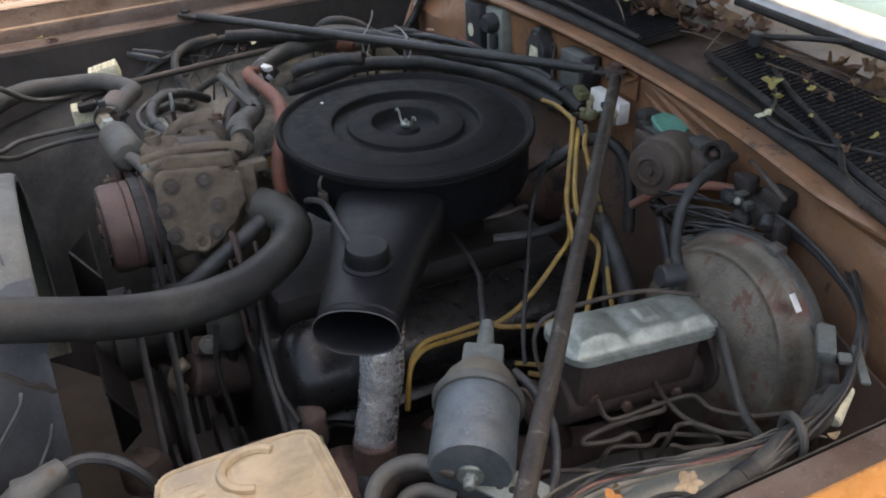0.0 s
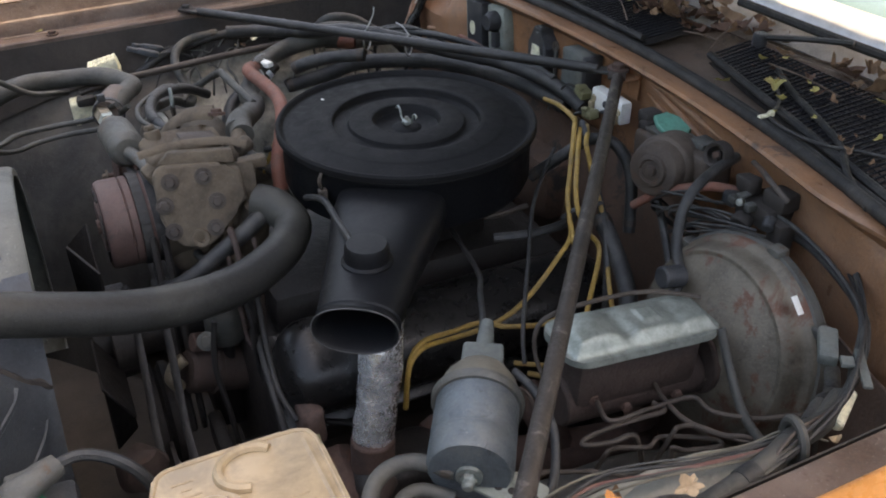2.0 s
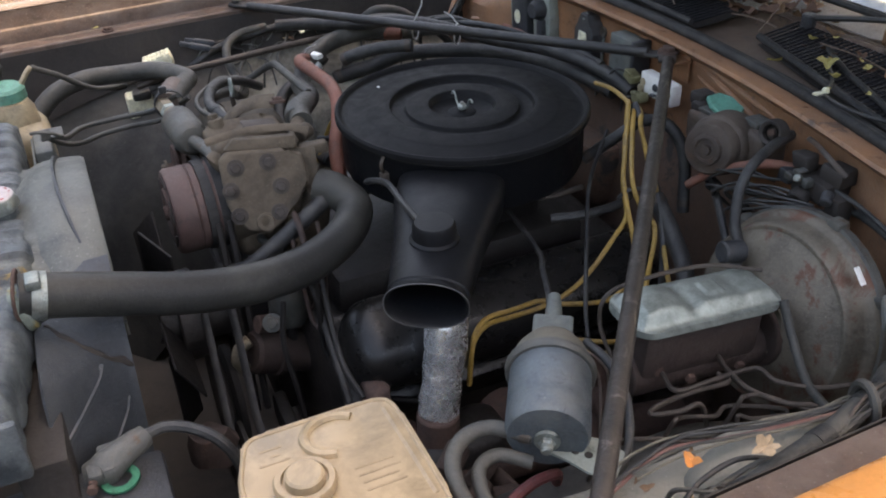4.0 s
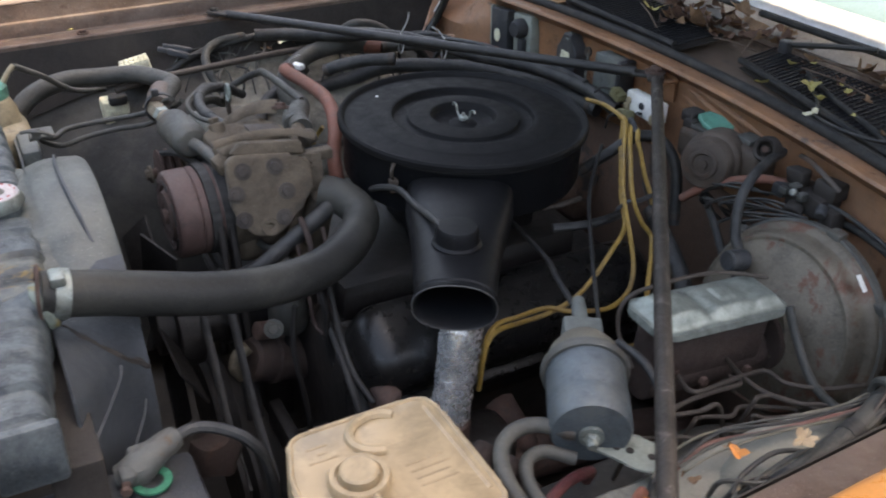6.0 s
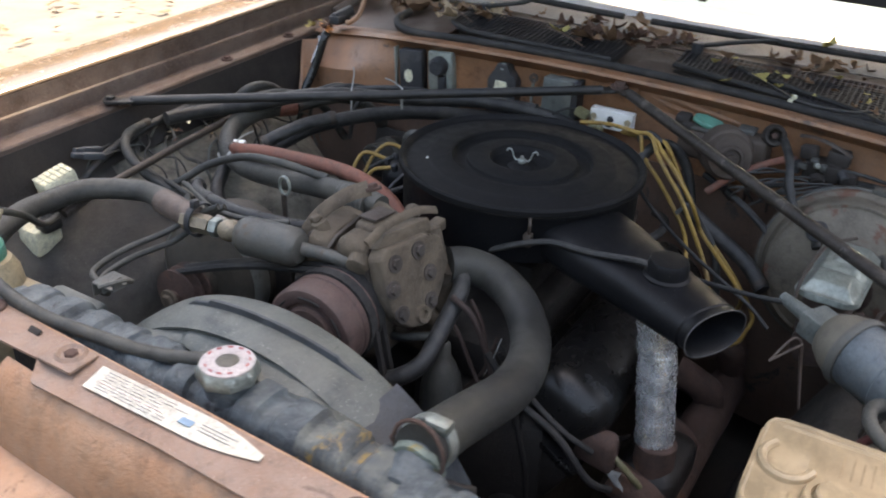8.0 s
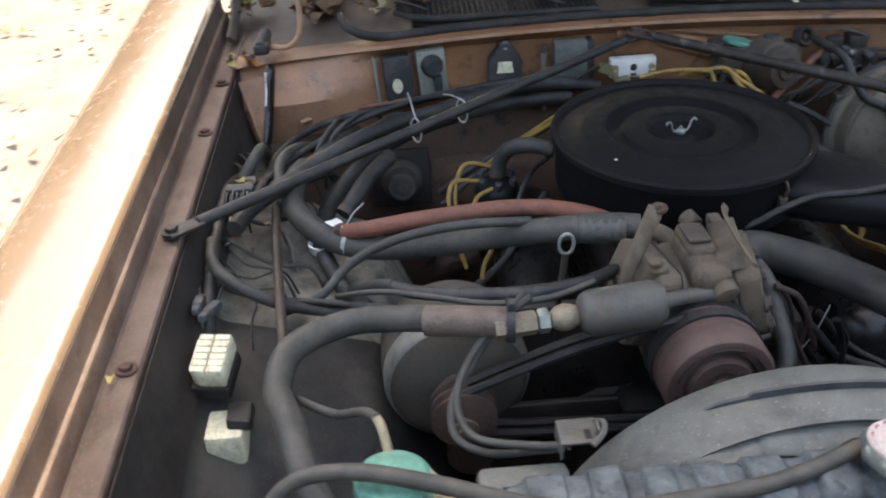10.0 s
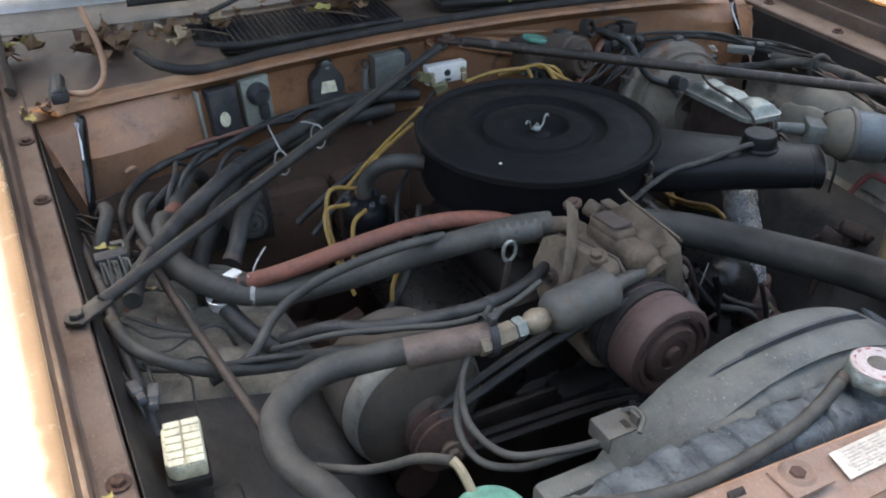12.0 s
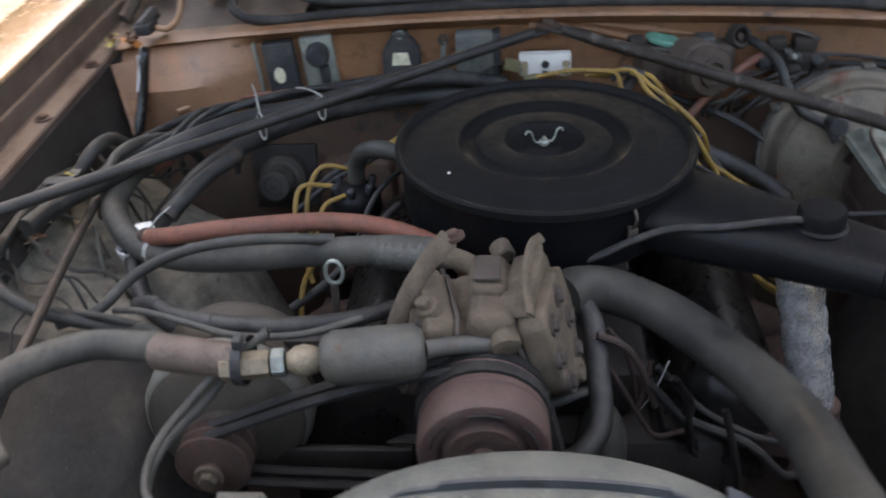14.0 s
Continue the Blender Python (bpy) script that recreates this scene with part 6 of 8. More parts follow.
part("switch_block", rough_up(join(box((0.330, -0.405, 0.918), (0.045, 0.060, 0.030), 0.006), box((0.322, -0.378, 0.945), (0.022, 0.030, 0.022), 0.004), box((0.335, -0.425, 0.942), (0.03, 0.035, 0.026), 0.005), rod((0.305, -0.40, 0.912), (0.290, -0.405, 0.904), 0.013), box((0.320, -0.448, 0.905), (0.026, 0.026, 0.040), 0.005)), 0.003, 55), M_INNER, bm_, "black grimy switch block")
part("top_strap", tube([(0.345, -0.355, 0.962), (0.330, -0.385, 0.968), (0.322, -0.42, 0.962), (0.325, -0.445, 0.950)], 0.0035, 6, 5, flat=0.4), M_BARE, bm_, "thin bent steel strap")
part("terminal_tab", join(box((0.303, -0.392, 0.940), (0.016, 0.012, 0.004), 0.001), box((0.301, -0.408, 0.930), (0.014, 0.010, 0.012), 0.002), box((0.304, -0.375, 0.925), (0.010, 0.014, 0.010), 0.002)), M_GREYMETAL, bm_, "dull metal terminals")
part("side_plug", rough_up(box((0.318, -0.362, 0.918), (0.026, 0.022, 0.020), 0.004), 0.0015, 60), M_DARKPL, bm_, "dark plug")
part("round_plug", rod((0.312, -0.435, 0.925), (0.298, -0.445, 0.918), 0.008), M_DARKPL, bm_, "dark round plug")
part("brass_stud", rod((0.30, -0.395, 0.932), (0.288, -0.40, 0.936), 0.005), M_ZINC, bm_)
rw = random.Random(11)
for i in range(12):
    a = Vector((0.30, -0.355 - 0.008 * i, 0.90 + rw.uniform(-0.01, 0.03)))
    single("switch_wire", tube([a, a + Vector((-0.03, 0.02 + rw.uniform(0, 0.03), rw.uniform(-0.005, 0.01))), a + Vector((-0.04, 0.07 + rw.uniform(0, 0.04), -0.03 + rw.uniform(-0.02, 0.02))), a + Vector((0.0, 0.10, -0.06))], 0.0022, 6), M_WIRE, "thin dark wire from the switch block", "wire", "switch block wires")
blw = thing("blower_motor", "grimy round blower motor on the black heater case", "blower motor", (0.33, 0.45, 0.7))
part("heater_case", rough_up(join(box((0.36, 0.42, 0.66), (0.11, 0.36, 0.20), 0.03), box((0.345, 0.16, 0.70), (0.08, 0.16, 0.12), 0.02)), 0.003, 20), M_LOWWALL, blw, "dark brown heater case")
part("motor_flange", box((0, 0, 0), (0.11, 0.11, 0.012), 0.004, along((0.292, 0.425, 0.745), (-1, 0.0, 0.25))), M_BLOCK, blw, "square black flange")
part("motor_body", lathe([(0.046, 0), (0.046, 0.03), (0.041, 0.034), (0.041, 0.038), (0.033, 0.042), (0.033, 0.082), (0.029, 0.088), (0.022, 0.0885), (0.020, 0.086), (0.015, 0.086), (0.013, 0.089), (0.006, 0.089), (0.005, 0.086), (0.0, 0.086)], along((0.285, 0.425, 0.752), (-1, 0.0, 0.25)) @ Matrix.Diagonal((0.82, 0.82, 1, 1)), 36), M_MOTOR, blw, "dusty stepped motor body")
part("lower_firewall_sheet", rough_up(thicken(grid_sheet(30, 8, lambda u, v: (lip_x(-0.7 + 1.36 * u) + 0.012 - 0.03 * math.sin(v * 3.14), -0.7 + 1.36 * u, 0.838 - 0.47 * v)), 0.004), 0.006, 12), M_LOWWALL, blw, "darker brown sheet over the lower firewall")
dist = thing("distributor", "black distributor cap with yellow leads behind the air cleaner", "distributor", (0.07, 0.27, 0.75))
part("distributor_cap", lathe([(0, 0.03), (0.018, 0.029), (0.030, 0.022), (0.037, 0.012), (0.038, -0.012), (0.034, -0.02), (0.02, -0.06), (0, -0.06)], Matrix.Translation((0.075, 0.270, 0.815)), 32), M_BLACK, dist, "black cap")
for i in range(6):
    a = math.tau * i / 6
    p = Vector((0.075 + 0.026 * math.cos(a), 0.270 + 0.026 * math.sin(a), 0.835))
    part("tower", rod(p, p + Vector((0.004 * math.cos(a), 0.004 * math.sin(a), 0.016)), 0.006, None, 10), M_DARKPL, dist)


# ---- hoses, pipes and wires ----
def hose(name, label, points, r, material=None, category="hose", group="", seg=10, sub=6):
    """A hose, pipe or wire. Thick hoses carry clamps at their ends, thick looms bands of tape."""
    material = material or M_HOSE
    if r < 0.0075:
        return single(name, tube(points, r, seg, sub), material, label, category, group)
    line = smooth_path(points, sub)
    t_ = thing(name, label, category, line[0], group)
    part("sheath" if "loom" in name else "rubber", tube(points, r, max(seg, 12), sub), material, t_)
    n = len(line)
    for k in ((0.2, 0.45, 0.7) if "loom" in name else (0.03, 0.96)):
        i = max(1, min(n - 2, int(k * n)))
        m = along(line[i], line[i + 1] - line[i - 1])
        w = 0.010 if "loom" in name else 0.005
        part("tape_band" if "loom" in name else "clamp", lathe([(r * 0.9, -w), (r * 1.07, -w), (r * 1.09, 0), (r * 1.07, w), (r * 0.9, w)], m, 16), M_WIRE if "loom" in name else M_BARE, t_, "band of black tape" if "loom" in name else "dull steel clamp")
    return t_


hose("breather_elbow", "black rubber breather elbow from the air cleaner", [(0.035, 0.185, 0.908), (0.050, 0.222, 0.912), (0.066, 0.25, 0.90), (0.082, 0.264, 0.872), (0.086, 0.268, 0.842)], 0.0125, M_HOSE, "hose", seg=14)
gh = thing("suction_hose", "thick grey air-conditioning suction hose with crimped ends", "hose", (-0.2, 0.2, 0.88))
GREY = [(-0.222, 0.118, 0.915), (-0.213, 0.165, 0.916), (-0.184, 0.231, 0.897), (-0.154, 0.313, 0.875), (-0.146, 0.392, 0.864), (-0.119, 0.474, 0.850), (-0.088, 0.540, 0.856), (-0.018, 0.588, 0.868), (0.055, 0.589, 0.878), (0.098, 0.578, 0.875)]
part("rubber", tube(GREY, 0.0178, 16, 8), M_HOSE, gh)
part("crimp", tube([(-0.200, 0.198, 0.906), (-0.214, 0.168, 0.912), (-0.224, 0.135, 0.914)], 0.0195, 16, 8, lambda t: 1 + 0.05 * math.sin(t * 38)), M_GREYMETAL, gh, "crimped metal end")
part("crimp", tube([(0.095, 0.576, 0.873), (0.125, 0.556, 0.872)], 0.016, 14), M_REDHOSE, gh, "faded red crimp")
part("end_pipe", tube([(-0.223, 0.14, 0.914), (-0.232, 0.105, 0.915), (-0.245, 0.08, 0.905), (-0.26, 0.07, 0.89)], 0.012, 12), M_CAST, gh)
hose("red_hose", "faded red rubber heater hose beside the compressor", [(-0.095, 0.520, 0.865), (-0.118, 0.480, 0.880), (-0.134, 0.411, 0.898), (-0.126, 0.339, 0.900), (-0.123, 0.271, 0.901), (-0.135, 0.204, 0.900), (-0.155, 0.145, 0.890), (-0.176, 0.10, 0.866), (-0.185, 0.06, 0.82)], 0.0118, M_REDHOSE, seg=14)
single("cable_tie", join(lathe([(0.0182, -0.003), (0.0196, -0.003), (0.0196, 0.003), (0.0182, 0.003)], along((-0.105, 0.507, 0.852), (0.03, 0.066, 0.006)), 22), box((-0.105, 0.510, 0.878), (0.006, 0.007, 0.005), 0.001), tube([(-0.105, 0.508, 0.879), (-0.098, 0.496, 0.895), (-0.086, 0.480, 0.905)], 0.0013, 5)), M_TIE, "white nylon cable tie round the thick hose", "cable tie")
single("hose_clamp", join(lathe([(0.0125, -0.005), (0.0142, -0.005), (0.0142, 0.005), (0.0125, 0.005)], along((-0.069, 0.551, 0.838), (-0.8, -0.3, -0.6)), 20), box((-0.072, 0.558, 0.853), (0.014, 0.012, 0.009), 0.002)), M_CHROME, "bright worm-drive hose clamp", "clamp")
hose("heater_hose", "black rubber heater hose tied along the brace", [(-0.03, 0.555, 0.80), (0.02, 0.552, 0.81), (0.060, 0.545, 0.818), (0.115, 0.506, 0.845), (0.200, 0.452, 0.855), (0.255, 0.385, 0.862), (0.300, 0.30, 0.865), (0.33, 0.20, 0.868), (0.35, 0.10, 0.862)], 0.0145, M_WIRE, seg=14)
hose("vacuum_line", "thin grey line curving down to the wing", [(-0.170, 0.255, 0.905), (-0.186, 0.330, 0.917), (-0.188, 0.394, 0.912), (-0.180, 0.453, 0.891), (-0.188, 0.504, 0.866), (-0.212, 0.544, 0.836), (-0.215, 0.60, 0.815)], 0.0068)
hose("long_rod", "long thin grey rod running forward along the wing", [(0.06, 0.622, 0.872), (-0.109, 0.607, 0.868), (-0.240, 0.592, 0.864), (-0.353, 0.578, 0.860), (-0.42, 0.572, 0.85)], 0.0066, M_BARE, "rod")
hose("heater_hose", "grey heater hose lying on the wheelhouse", [(-0.13, 0.692, 0.886), (-0.190, 0.680, 0.884), (-0.226, 0.645, 0.872), (-0.232, 0.600, 0.846), (-0.222, 0.550, 0.822), (-0.235, 0.500, 0.822), (-0.27, 0.46, 0.85), (-0.31, 0.42, 0.86)], 0.0085)
hose("heater_hose", "black heater hose dropping behind the alternator", [(-0.050, 0.558, 0.850), (-0.069, 0.551, 0.838), (-0.115, 0.535, 0.818), (-0.155, 0.51, 0.80), (-0.175, 0.46, 0.77), (-0.16, 0.38, 0.75), (-0.13, 0.30, 0.745)], 0.0125, M_WIRE)
hose("wire_loop", "thin grey cable looped over the alternator", [(-0.380, 0.285, 0.930), (-0.392, 0.318, 0.912), (-0.415, 0.355, 0.884), (-0.474, 0.380, 0.872), (-0.535, 0.368, 0.872), (-0.562, 0.320, 0.880), (-0.588, 0.279, 0.900)], 0.0044, M_HOSE, "cable", "looped cables")
hose("wire_loop", "thin grey cable looped over the alternator", [(-0.362, 0.290, 0.922), (-0.378, 0.320, 0.898), (-0.405, 0.352, 0.866), (-0.456, 0.383, 0.852), (-0.508, 0.384, 0.846), (-0.542, 0.351, 0.852), (-0.565, 0.307, 0.874), (-0.585, 0.285, 0.895)], 0.0044, M_HOSE, "cable", "looped cables")
single("cable_tie", join(lathe([(0.0235, -0.005), (0.0255, -0.005), (0.0255, 0.005), (0.0235, 0.005)], along((-0.393, 0.31, 0.908), (0.1, 1, 0)), 20), box((-0.40, 0.31, 0.935), (0.012, 0.009, 0.012), 0.002)), M_DARKPL, "dark plastic tie round hose and cables", "cable tie")
hose("twisted_loom", "grey taped wiring loom above the alternator", [(-0.20, 0.50, 0.835), (-0.25, 0.455, 0.872), (-0.295, 0.41, 0.888), (-0.32, 0.35, 0.897), (-0.33, 0.28, 0.90), (-0.31, 0.21, 0.895), (-0.28, 0.16, 0.89)], 0.009, M_WIRE, "wiring loom")
hose("twisted_loom", "grey wire beside the taped loom", [(-0.22, 0.52, 0.84), (-0.275, 0.46, 0.88), (-0.31, 0.40, 0.892), (-0.345, 0.33, 0.90), (-0.35, 0.26, 0.905), (-0.33, 0.20, 0.91)], 0.004, M_HOSE, "wiring loom")
hose("dipstick_tube", "steel dipstick tube with a ring handle", [(-0.303, 0.231, 0.935), (-0.302, 0.232, 0.92), (-0.294, 0.236, 0.86), (-0.275, 0.242, 0.76)], 0.0042, M_BARE, "dipstick")
single("dipstick_ring", tube([Vector((-0.304, 0.230, 0.948)) + Vector((0.002, 0.009 * math.cos(a), 0.014 * math.sin(a))) for a in [math.tau * i / 12 for i in range(13)]], 0.0024, 6), M_ZINC, "looped steel dipstick handle", "dipstick")
hose("radiator_overflow_tube", "grey rubber overflow tube lying along the radiator", [(-0.650, 0.030, 0.934), (-0.664, 0.075, 0.926), (-0.678, 0.125, 0.925), (-0.688, 0.19, 0.927), (-0.692, 0.26, 0.927), (-0.688, 0.33, 0.935), (-0.668, 0.41, 0.948), (-0.65, 0.48, 0.952), (-0.645, 0.535, 0.94), (-0.66, 0.565, 0.90), (-0.70, 0.55, 0.84)], 0.0078, M_HOSE)
hose("overflow_branch", "grey rubber tube hanging at the front corner", [(-0.66, 0.56, 0.905), (-0.72, 0.55, 0.90), (-0.77, 0.50, 0.885), (-0.80, 0.40, 0.865), (-0.82, 0.30, 0.85)], 0.0075, M_HOSE)
# loom and taps along the brace
LOOM = [(-0.12, 0.665, 0.905), (-0.06, 0.645, 0.905), (0.03, 0.575, 0.912), (0.085, 0.50, 0.93), (0.15, 0.43, 0.928), (0.22, 0.345, 0.918), (0.29, 0.25, 0.915), (0.335, 0.14, 0.905), (0.345, 0.05, 0.89)]
hose("wiring_loom", "black taped wiring loom tied under the brace", [(x + 0.004, y - 0.004, z - 0.010) for x, y, z in LOOM], 0.0125, M_WIRE, "wiring loom")
hose("wiring_loom", "thin brown loom along the firewall", [(0.34, 0.13, 0.905), (0.345, 0.22, 0.90), (0.345, 0.32, 0.887), (0.335, 0.42, 0.872), (0.30, 0.535, 0.868), (0.25, 0.598, 0.862), (0.16, 0.63, 0.868), (0.06, 0.64, 0.872), (-0.03, 0.66, 0.87)], 0.0065, M_WIRE, "wiring loom")
hose("wiring_loom", "rusty thin pipe along the firewall", [(0.315, 0.33, 0.895), (0.325, 0.42, 0.885), (0.335, 0.52, 0.87), (0.34, 0.58, 0.865)], 0.0042, M_REDHOSE, "pipe")
for p, d in (((0.09, 0.395, 0.938), (0.02, 0.01, 0.05)), ((0.142, 0.318, 0.943), (-0.012, 0.03, 0.03))):
    P = Vector(p)
    ring = [P + Vector((0.010 * math.cos(a), 0.008 * math.cos(a), 0.020 * math.sin(a) - 0.006)) for a in [math.tau * i / 10 for i in range(11)]]
    single("cable_tie", join(tube(ring, 0.0015, 6, 3), tube([P + Vector((0, 0, 0.014)), P + Vector(d) * 0.6 + Vector((0.004, 0, 0.006)), P + Vector(d)], 0.0014, 6)), M_TIE, "white nylon cable tie with a loose tail", "cable tie", "ties on the brace")
hose("rail_loom", "grey taped loom running below the fender flange", [(0.22, 0.69, 0.83), (0.10, 0.695, 0.862), (0.03, 0.694, 0.88), (-0.066, 0.690, 0.886), (-0.171, 0.687, 0.876), (-0.246, 0.684, 0.858), (-0.30, 0.68, 0.83)], 0.0075, M_WIRE, "wiring loom")
def wander(rnd, p, heading, n, step, floor_z):
    """A slack wire that lies on a surface and dives out of sight at its ends."""
    pts = [Vector(p) + Vector((0, 0.012, -0.03)), Vector(p)]
    a = heading
    for k in range(n):
        a += rnd.uniform(-0.55, 0.55)
        q = pts[-1] + Vector((math.cos(a), math.sin(a), 0)) * step * rnd.uniform(0.7, 1.2)
        q.z = floor_z(q) + rnd.uniform(0.0, 0.012)
        pts.append(q)
    pts.append(pts[-1] + Vector((math.cos(a) * 0.02, math.sin(a) * 0.02, -0.05)))
    return pts


def wing_z(q):
    return 0.848 + 0.03 * q.x + 0.16 * max(-0.2, q.y - 0.66)


rc = random.Random(3)
for i in range(16):
    pts = wander(rc, (0.20 - 0.026 * i, 0.692, 0.866 + rc.uniform(-0.01, 0.014)), rc.choice((-2.2, -2.7, -2.9, -1.9)), rc.choice((3, 4, 5)), 0.036, wing_z)
    hose("loose_wire", "thin dusty wire lying on the inner wing", pts, rc.choice((0.0016, 0.0022, 0.003)), rc.choice((M_WIRE, M_WIRE, M_HOSE, M_HOSE, M_GREY)), "wire", "loose wires on the wing", 6, 5)
hose("loose_wire", "thin dusty wire lying on the inner wing", [(-0.150, 0.700, 0.872), (-0.180, 0.672, 0.840), (-0.214, 0.600, 0.838), (-0.223, 0.542, 0.835), (-0.25, 0.47, 0.84)], 0.0045, M_HOSE, "wire", "loose wires on the wing")
for x, y, z, k in ((-0.262, 0.690, 0.875, 0.1), (-0.275, 0.672, 0.873, -0.15)):
    cn = thing("wire_connector", "blue-black flat wire connector hanging below the fender", "connector", (x, y, z), "connectors on the wing")
    mk = Matrix.Translation((x, y, z)) @ Matrix.Rotation(k, 4, "Z") @ Matrix.Rotation(radians(18), 4, "Y")
    part("plug", join(box((0, 0, 0), (0.042, 0.013, 0.012), 0.003, mk), box((-0.03, 0, 0), (0.02, 0.010, 0.009), 0.002, mk)), M_BLUEBLACK, cn)
    part("lead", tube([mk @ Vector((0.02, 0, 0)), mk @ Vector((0.05, 0.004, 0.01)), mk @ Vector((0.09, 0.012, 0.006))], 0.0022, 6), M_WIRE, cn)
plug = thing("multi_plug", "grey multi-pin plug bristling with thin wires", "connector", (-0.02, 0.665, 0.89))
part("plug_body", box((0.005, 0.668, 0.892), (0.022, 0.042, 0.014), 0.003), M_BLUEBLACK, plug)
for i in range(8):
    y = 0.65 + 0.005 * i
    part("pin_wire", tube([(-0.008, y, 0.893), (-0.024, y - 0.002, 0.897 + 0.004 * (i % 3)), (-0.045 - 0.004 * (i % 4), y - 0.004 + 0.003 * (i % 2), 0.884)], 0.0017, 5), M_GREYMETAL if i % 2 else M_GREY, plug)
sp = thing("spade_terminal", "pale bare metal spade terminal", "connector", (0.03, 0.65, 0.897))
part("blade", join(box((0.032, 0.655, 0.897), (0.010, 0.016, 0.002), 0.0005), box((0.019, 0.647, 0.899), (0.014, 0.005, 0.003), 0.001)), M_GREYMETAL, sp)

# relays, bottle and fuel filter on the passenger wing
rl = thing("headlamp_relay", "cream ribbed relay on a dark bracket", "relay", (-0.37, 0.658, 0.84))
ml = Matrix.Translation((-0.363, 0.661, 0.862)) @ Matrix.Rotation(radians(-8), 4, "Z") @ Matrix.Rotation(radians(-14), 4, "Y")
part("cover", prism([(-0.029, -0.021), (0.029, -0.021), (0.029, 0.013), (0.022, 0.021), (-0.022, 0.021), (-0.029, 0.013)], -0.016, 0.011, ml, 0.003, 2), M_CREAM, rl, "cream plastic cover")
for i in range(6):
    for y_ in (-0.0105, 0.0092):
        part("rib", box((-0.0235 + 0.0094 * i, y_, 0.0115), (0.0083, 0.0185 if y_ < 0 else 0.017, 0.004), 0.0015, ml), M_CREAM, rl)
part("seam", box((0, -0.0008, 0.0112), (0.056, 0.0016, 0.002), 0, ml), M_OLDPLASTIC, rl)
part("bracket", box((-0.003, 0, -0.026), (0.058, 0.046, 0.02), 0.003, ml), M_INNER, rl, "dark bracket")
r2 = thing("headlamp_relay", "dirty cream relay lower on the wing", "relay", (-0.42, 0.645, 0.76))
part("cover", box((-0.415, 0.648, 0.785), (0.05, 0.045, 0.045), 0.005), M_CREAM, r2)
part("top", rough_up(box((-0.41, 0.630, 0.812), (0.035, 0.03, 0.018), 0.005), 0.002, 50), M_WIRE, r2)
wb = thing("washer_bottle", "dirty translucent washer bottle with a green cap", "washer bottle", (-0.63, 0.44, 0.7))
part("bottle", join(box((-0.635, 0.432, 0.78), (0.10, 0.13, 0.20), 0.03, None, 4), lathe([(0.04, 0.0), (0.036, 0.03), (0.028, 0.045), (0.0, 0.045)], Matrix.Translation((-0.635, 0.435, 0.87)), 28)), M_OLDPLASTIC, wb, "dirty translucent bottle")
part("green_cap", join(lathe([(0.0, 0.022), (0.030, 0.021), (0.035, 0.016), (0.036, 0.0), (0.030, -0.004), (0, -0.004)], Matrix.Translation((-0.642, 0.448, 0.916)), 32), box((-0.672, 0.476, 0.915), (0.03, 0.022, 0.006), 0.002)), M_GREEN, wb, "green screw cap with a tab")
part("cap_stem", tube([(-0.615, 0.45, 0.93), (-0.60, 0.455, 0.95), (-0.59, 0.46, 0.958)], 0.0045, 8), M_OLDPLASTIC, wb, "yellowed nozzle")
hose("washer_tube", "thin dusty tube from the washer bottle", [(-0.59, 0.46, 0.957), (-0.55, 0.475, 0.93), (-0.50, 0.51, 0.885), (-0.44, 0.56, 0.86)], 0.005, M_HOSE)

M_MOUND = mat("grey_dusty_hump", (0.22, 0.212, 0.18), 0.85, dark=0.6, dust=0.5, dust_color=(0.28, 0.262, 0.222), scale=16, grime=0.6, flecks=0.4)
# ---- driver's side: leads, pipes and looms ----
YL = [
    [(0.250, -0.075, 0.930), (0.223, -0.115, 0.946), (0.211, -0.131, 0.914), (0.183, -0.172, 0.888), (0.161, -0.205, 0.863), (0.150, -0.234, 0.830), (0.117, -0.253, 0.812), (0.075, -0.269, 0.784), (0.028, -0.283, 0.765), (-0.018, -0.284, 0.754), (-0.067, -0.290, 0.758), (-0.110, -0.303, 0.768), (-0.133, -0.312, 0.758), (-0.143, -0.320, 0.735), (-0.146, -0.320, 0.690)],
    [(0.245, -0.085, 0.932), (0.208, -0.137, 0.954), (0.192, -0.160, 0.929), (0.167, -0.195, 0.902), (0.147, -0.226, 0.877), (0.135, -0.284, 0.783), (0.084, -0.309, 0.754), (0.012, -0.306, 0.764), (-0.014, -0.278, 0.760), (-0.063, -0.284, 0.764), (-0.106, -0.297, 0.774), (-0.129, -0.306, 0.764), (-0.139, -0.314, 0.741), (-0.142, -0.314, 0.696)],
    [(0.252, -0.090, 0.928), (0.214, -0.143, 0.946), (0.198, -0.165, 0.934), (0.180, -0.192, 0.918), (0.162, -0.220, 0.897), (0.155, -0.241, 0.873), (0.166, -0.252, 0.843), (0.182, -0.263, 0.811), (0.107, -0.350, 0.771), (0.137, -0.350, 0.716), (0.100, -0.350, 0.706), (0.059, -0.350, 0.713), (0.030, -0.338, 0.716), (0.012, -0.326, 0.716)],
    [(0.256, -0.100, 0.926), (0.219, -0.155, 0.944), (0.205, -0.174, 0.938), (0.204, -0.188, 0.916), (0.203, -0.205, 0.889), (0.207, -0.220, 0.861), (0.206, -0.236, 0.833), (0.194, -0.262, 0.812), (0.165, -0.330, 0.760), (0.175, -0.370, 0.697), (0.148, -0.370, 0.676), (0.082, -0.370, 0.693), (0.050, -0.352, 0.697), (0.028, -0.336, 0.700)],
]
for pts in YL:
    hose("spark_plug_lead", "yellow spark plug lead", pts, 0.0036, M_YELLOW, "spark plug lead", "spark plug leads", 8, 6)
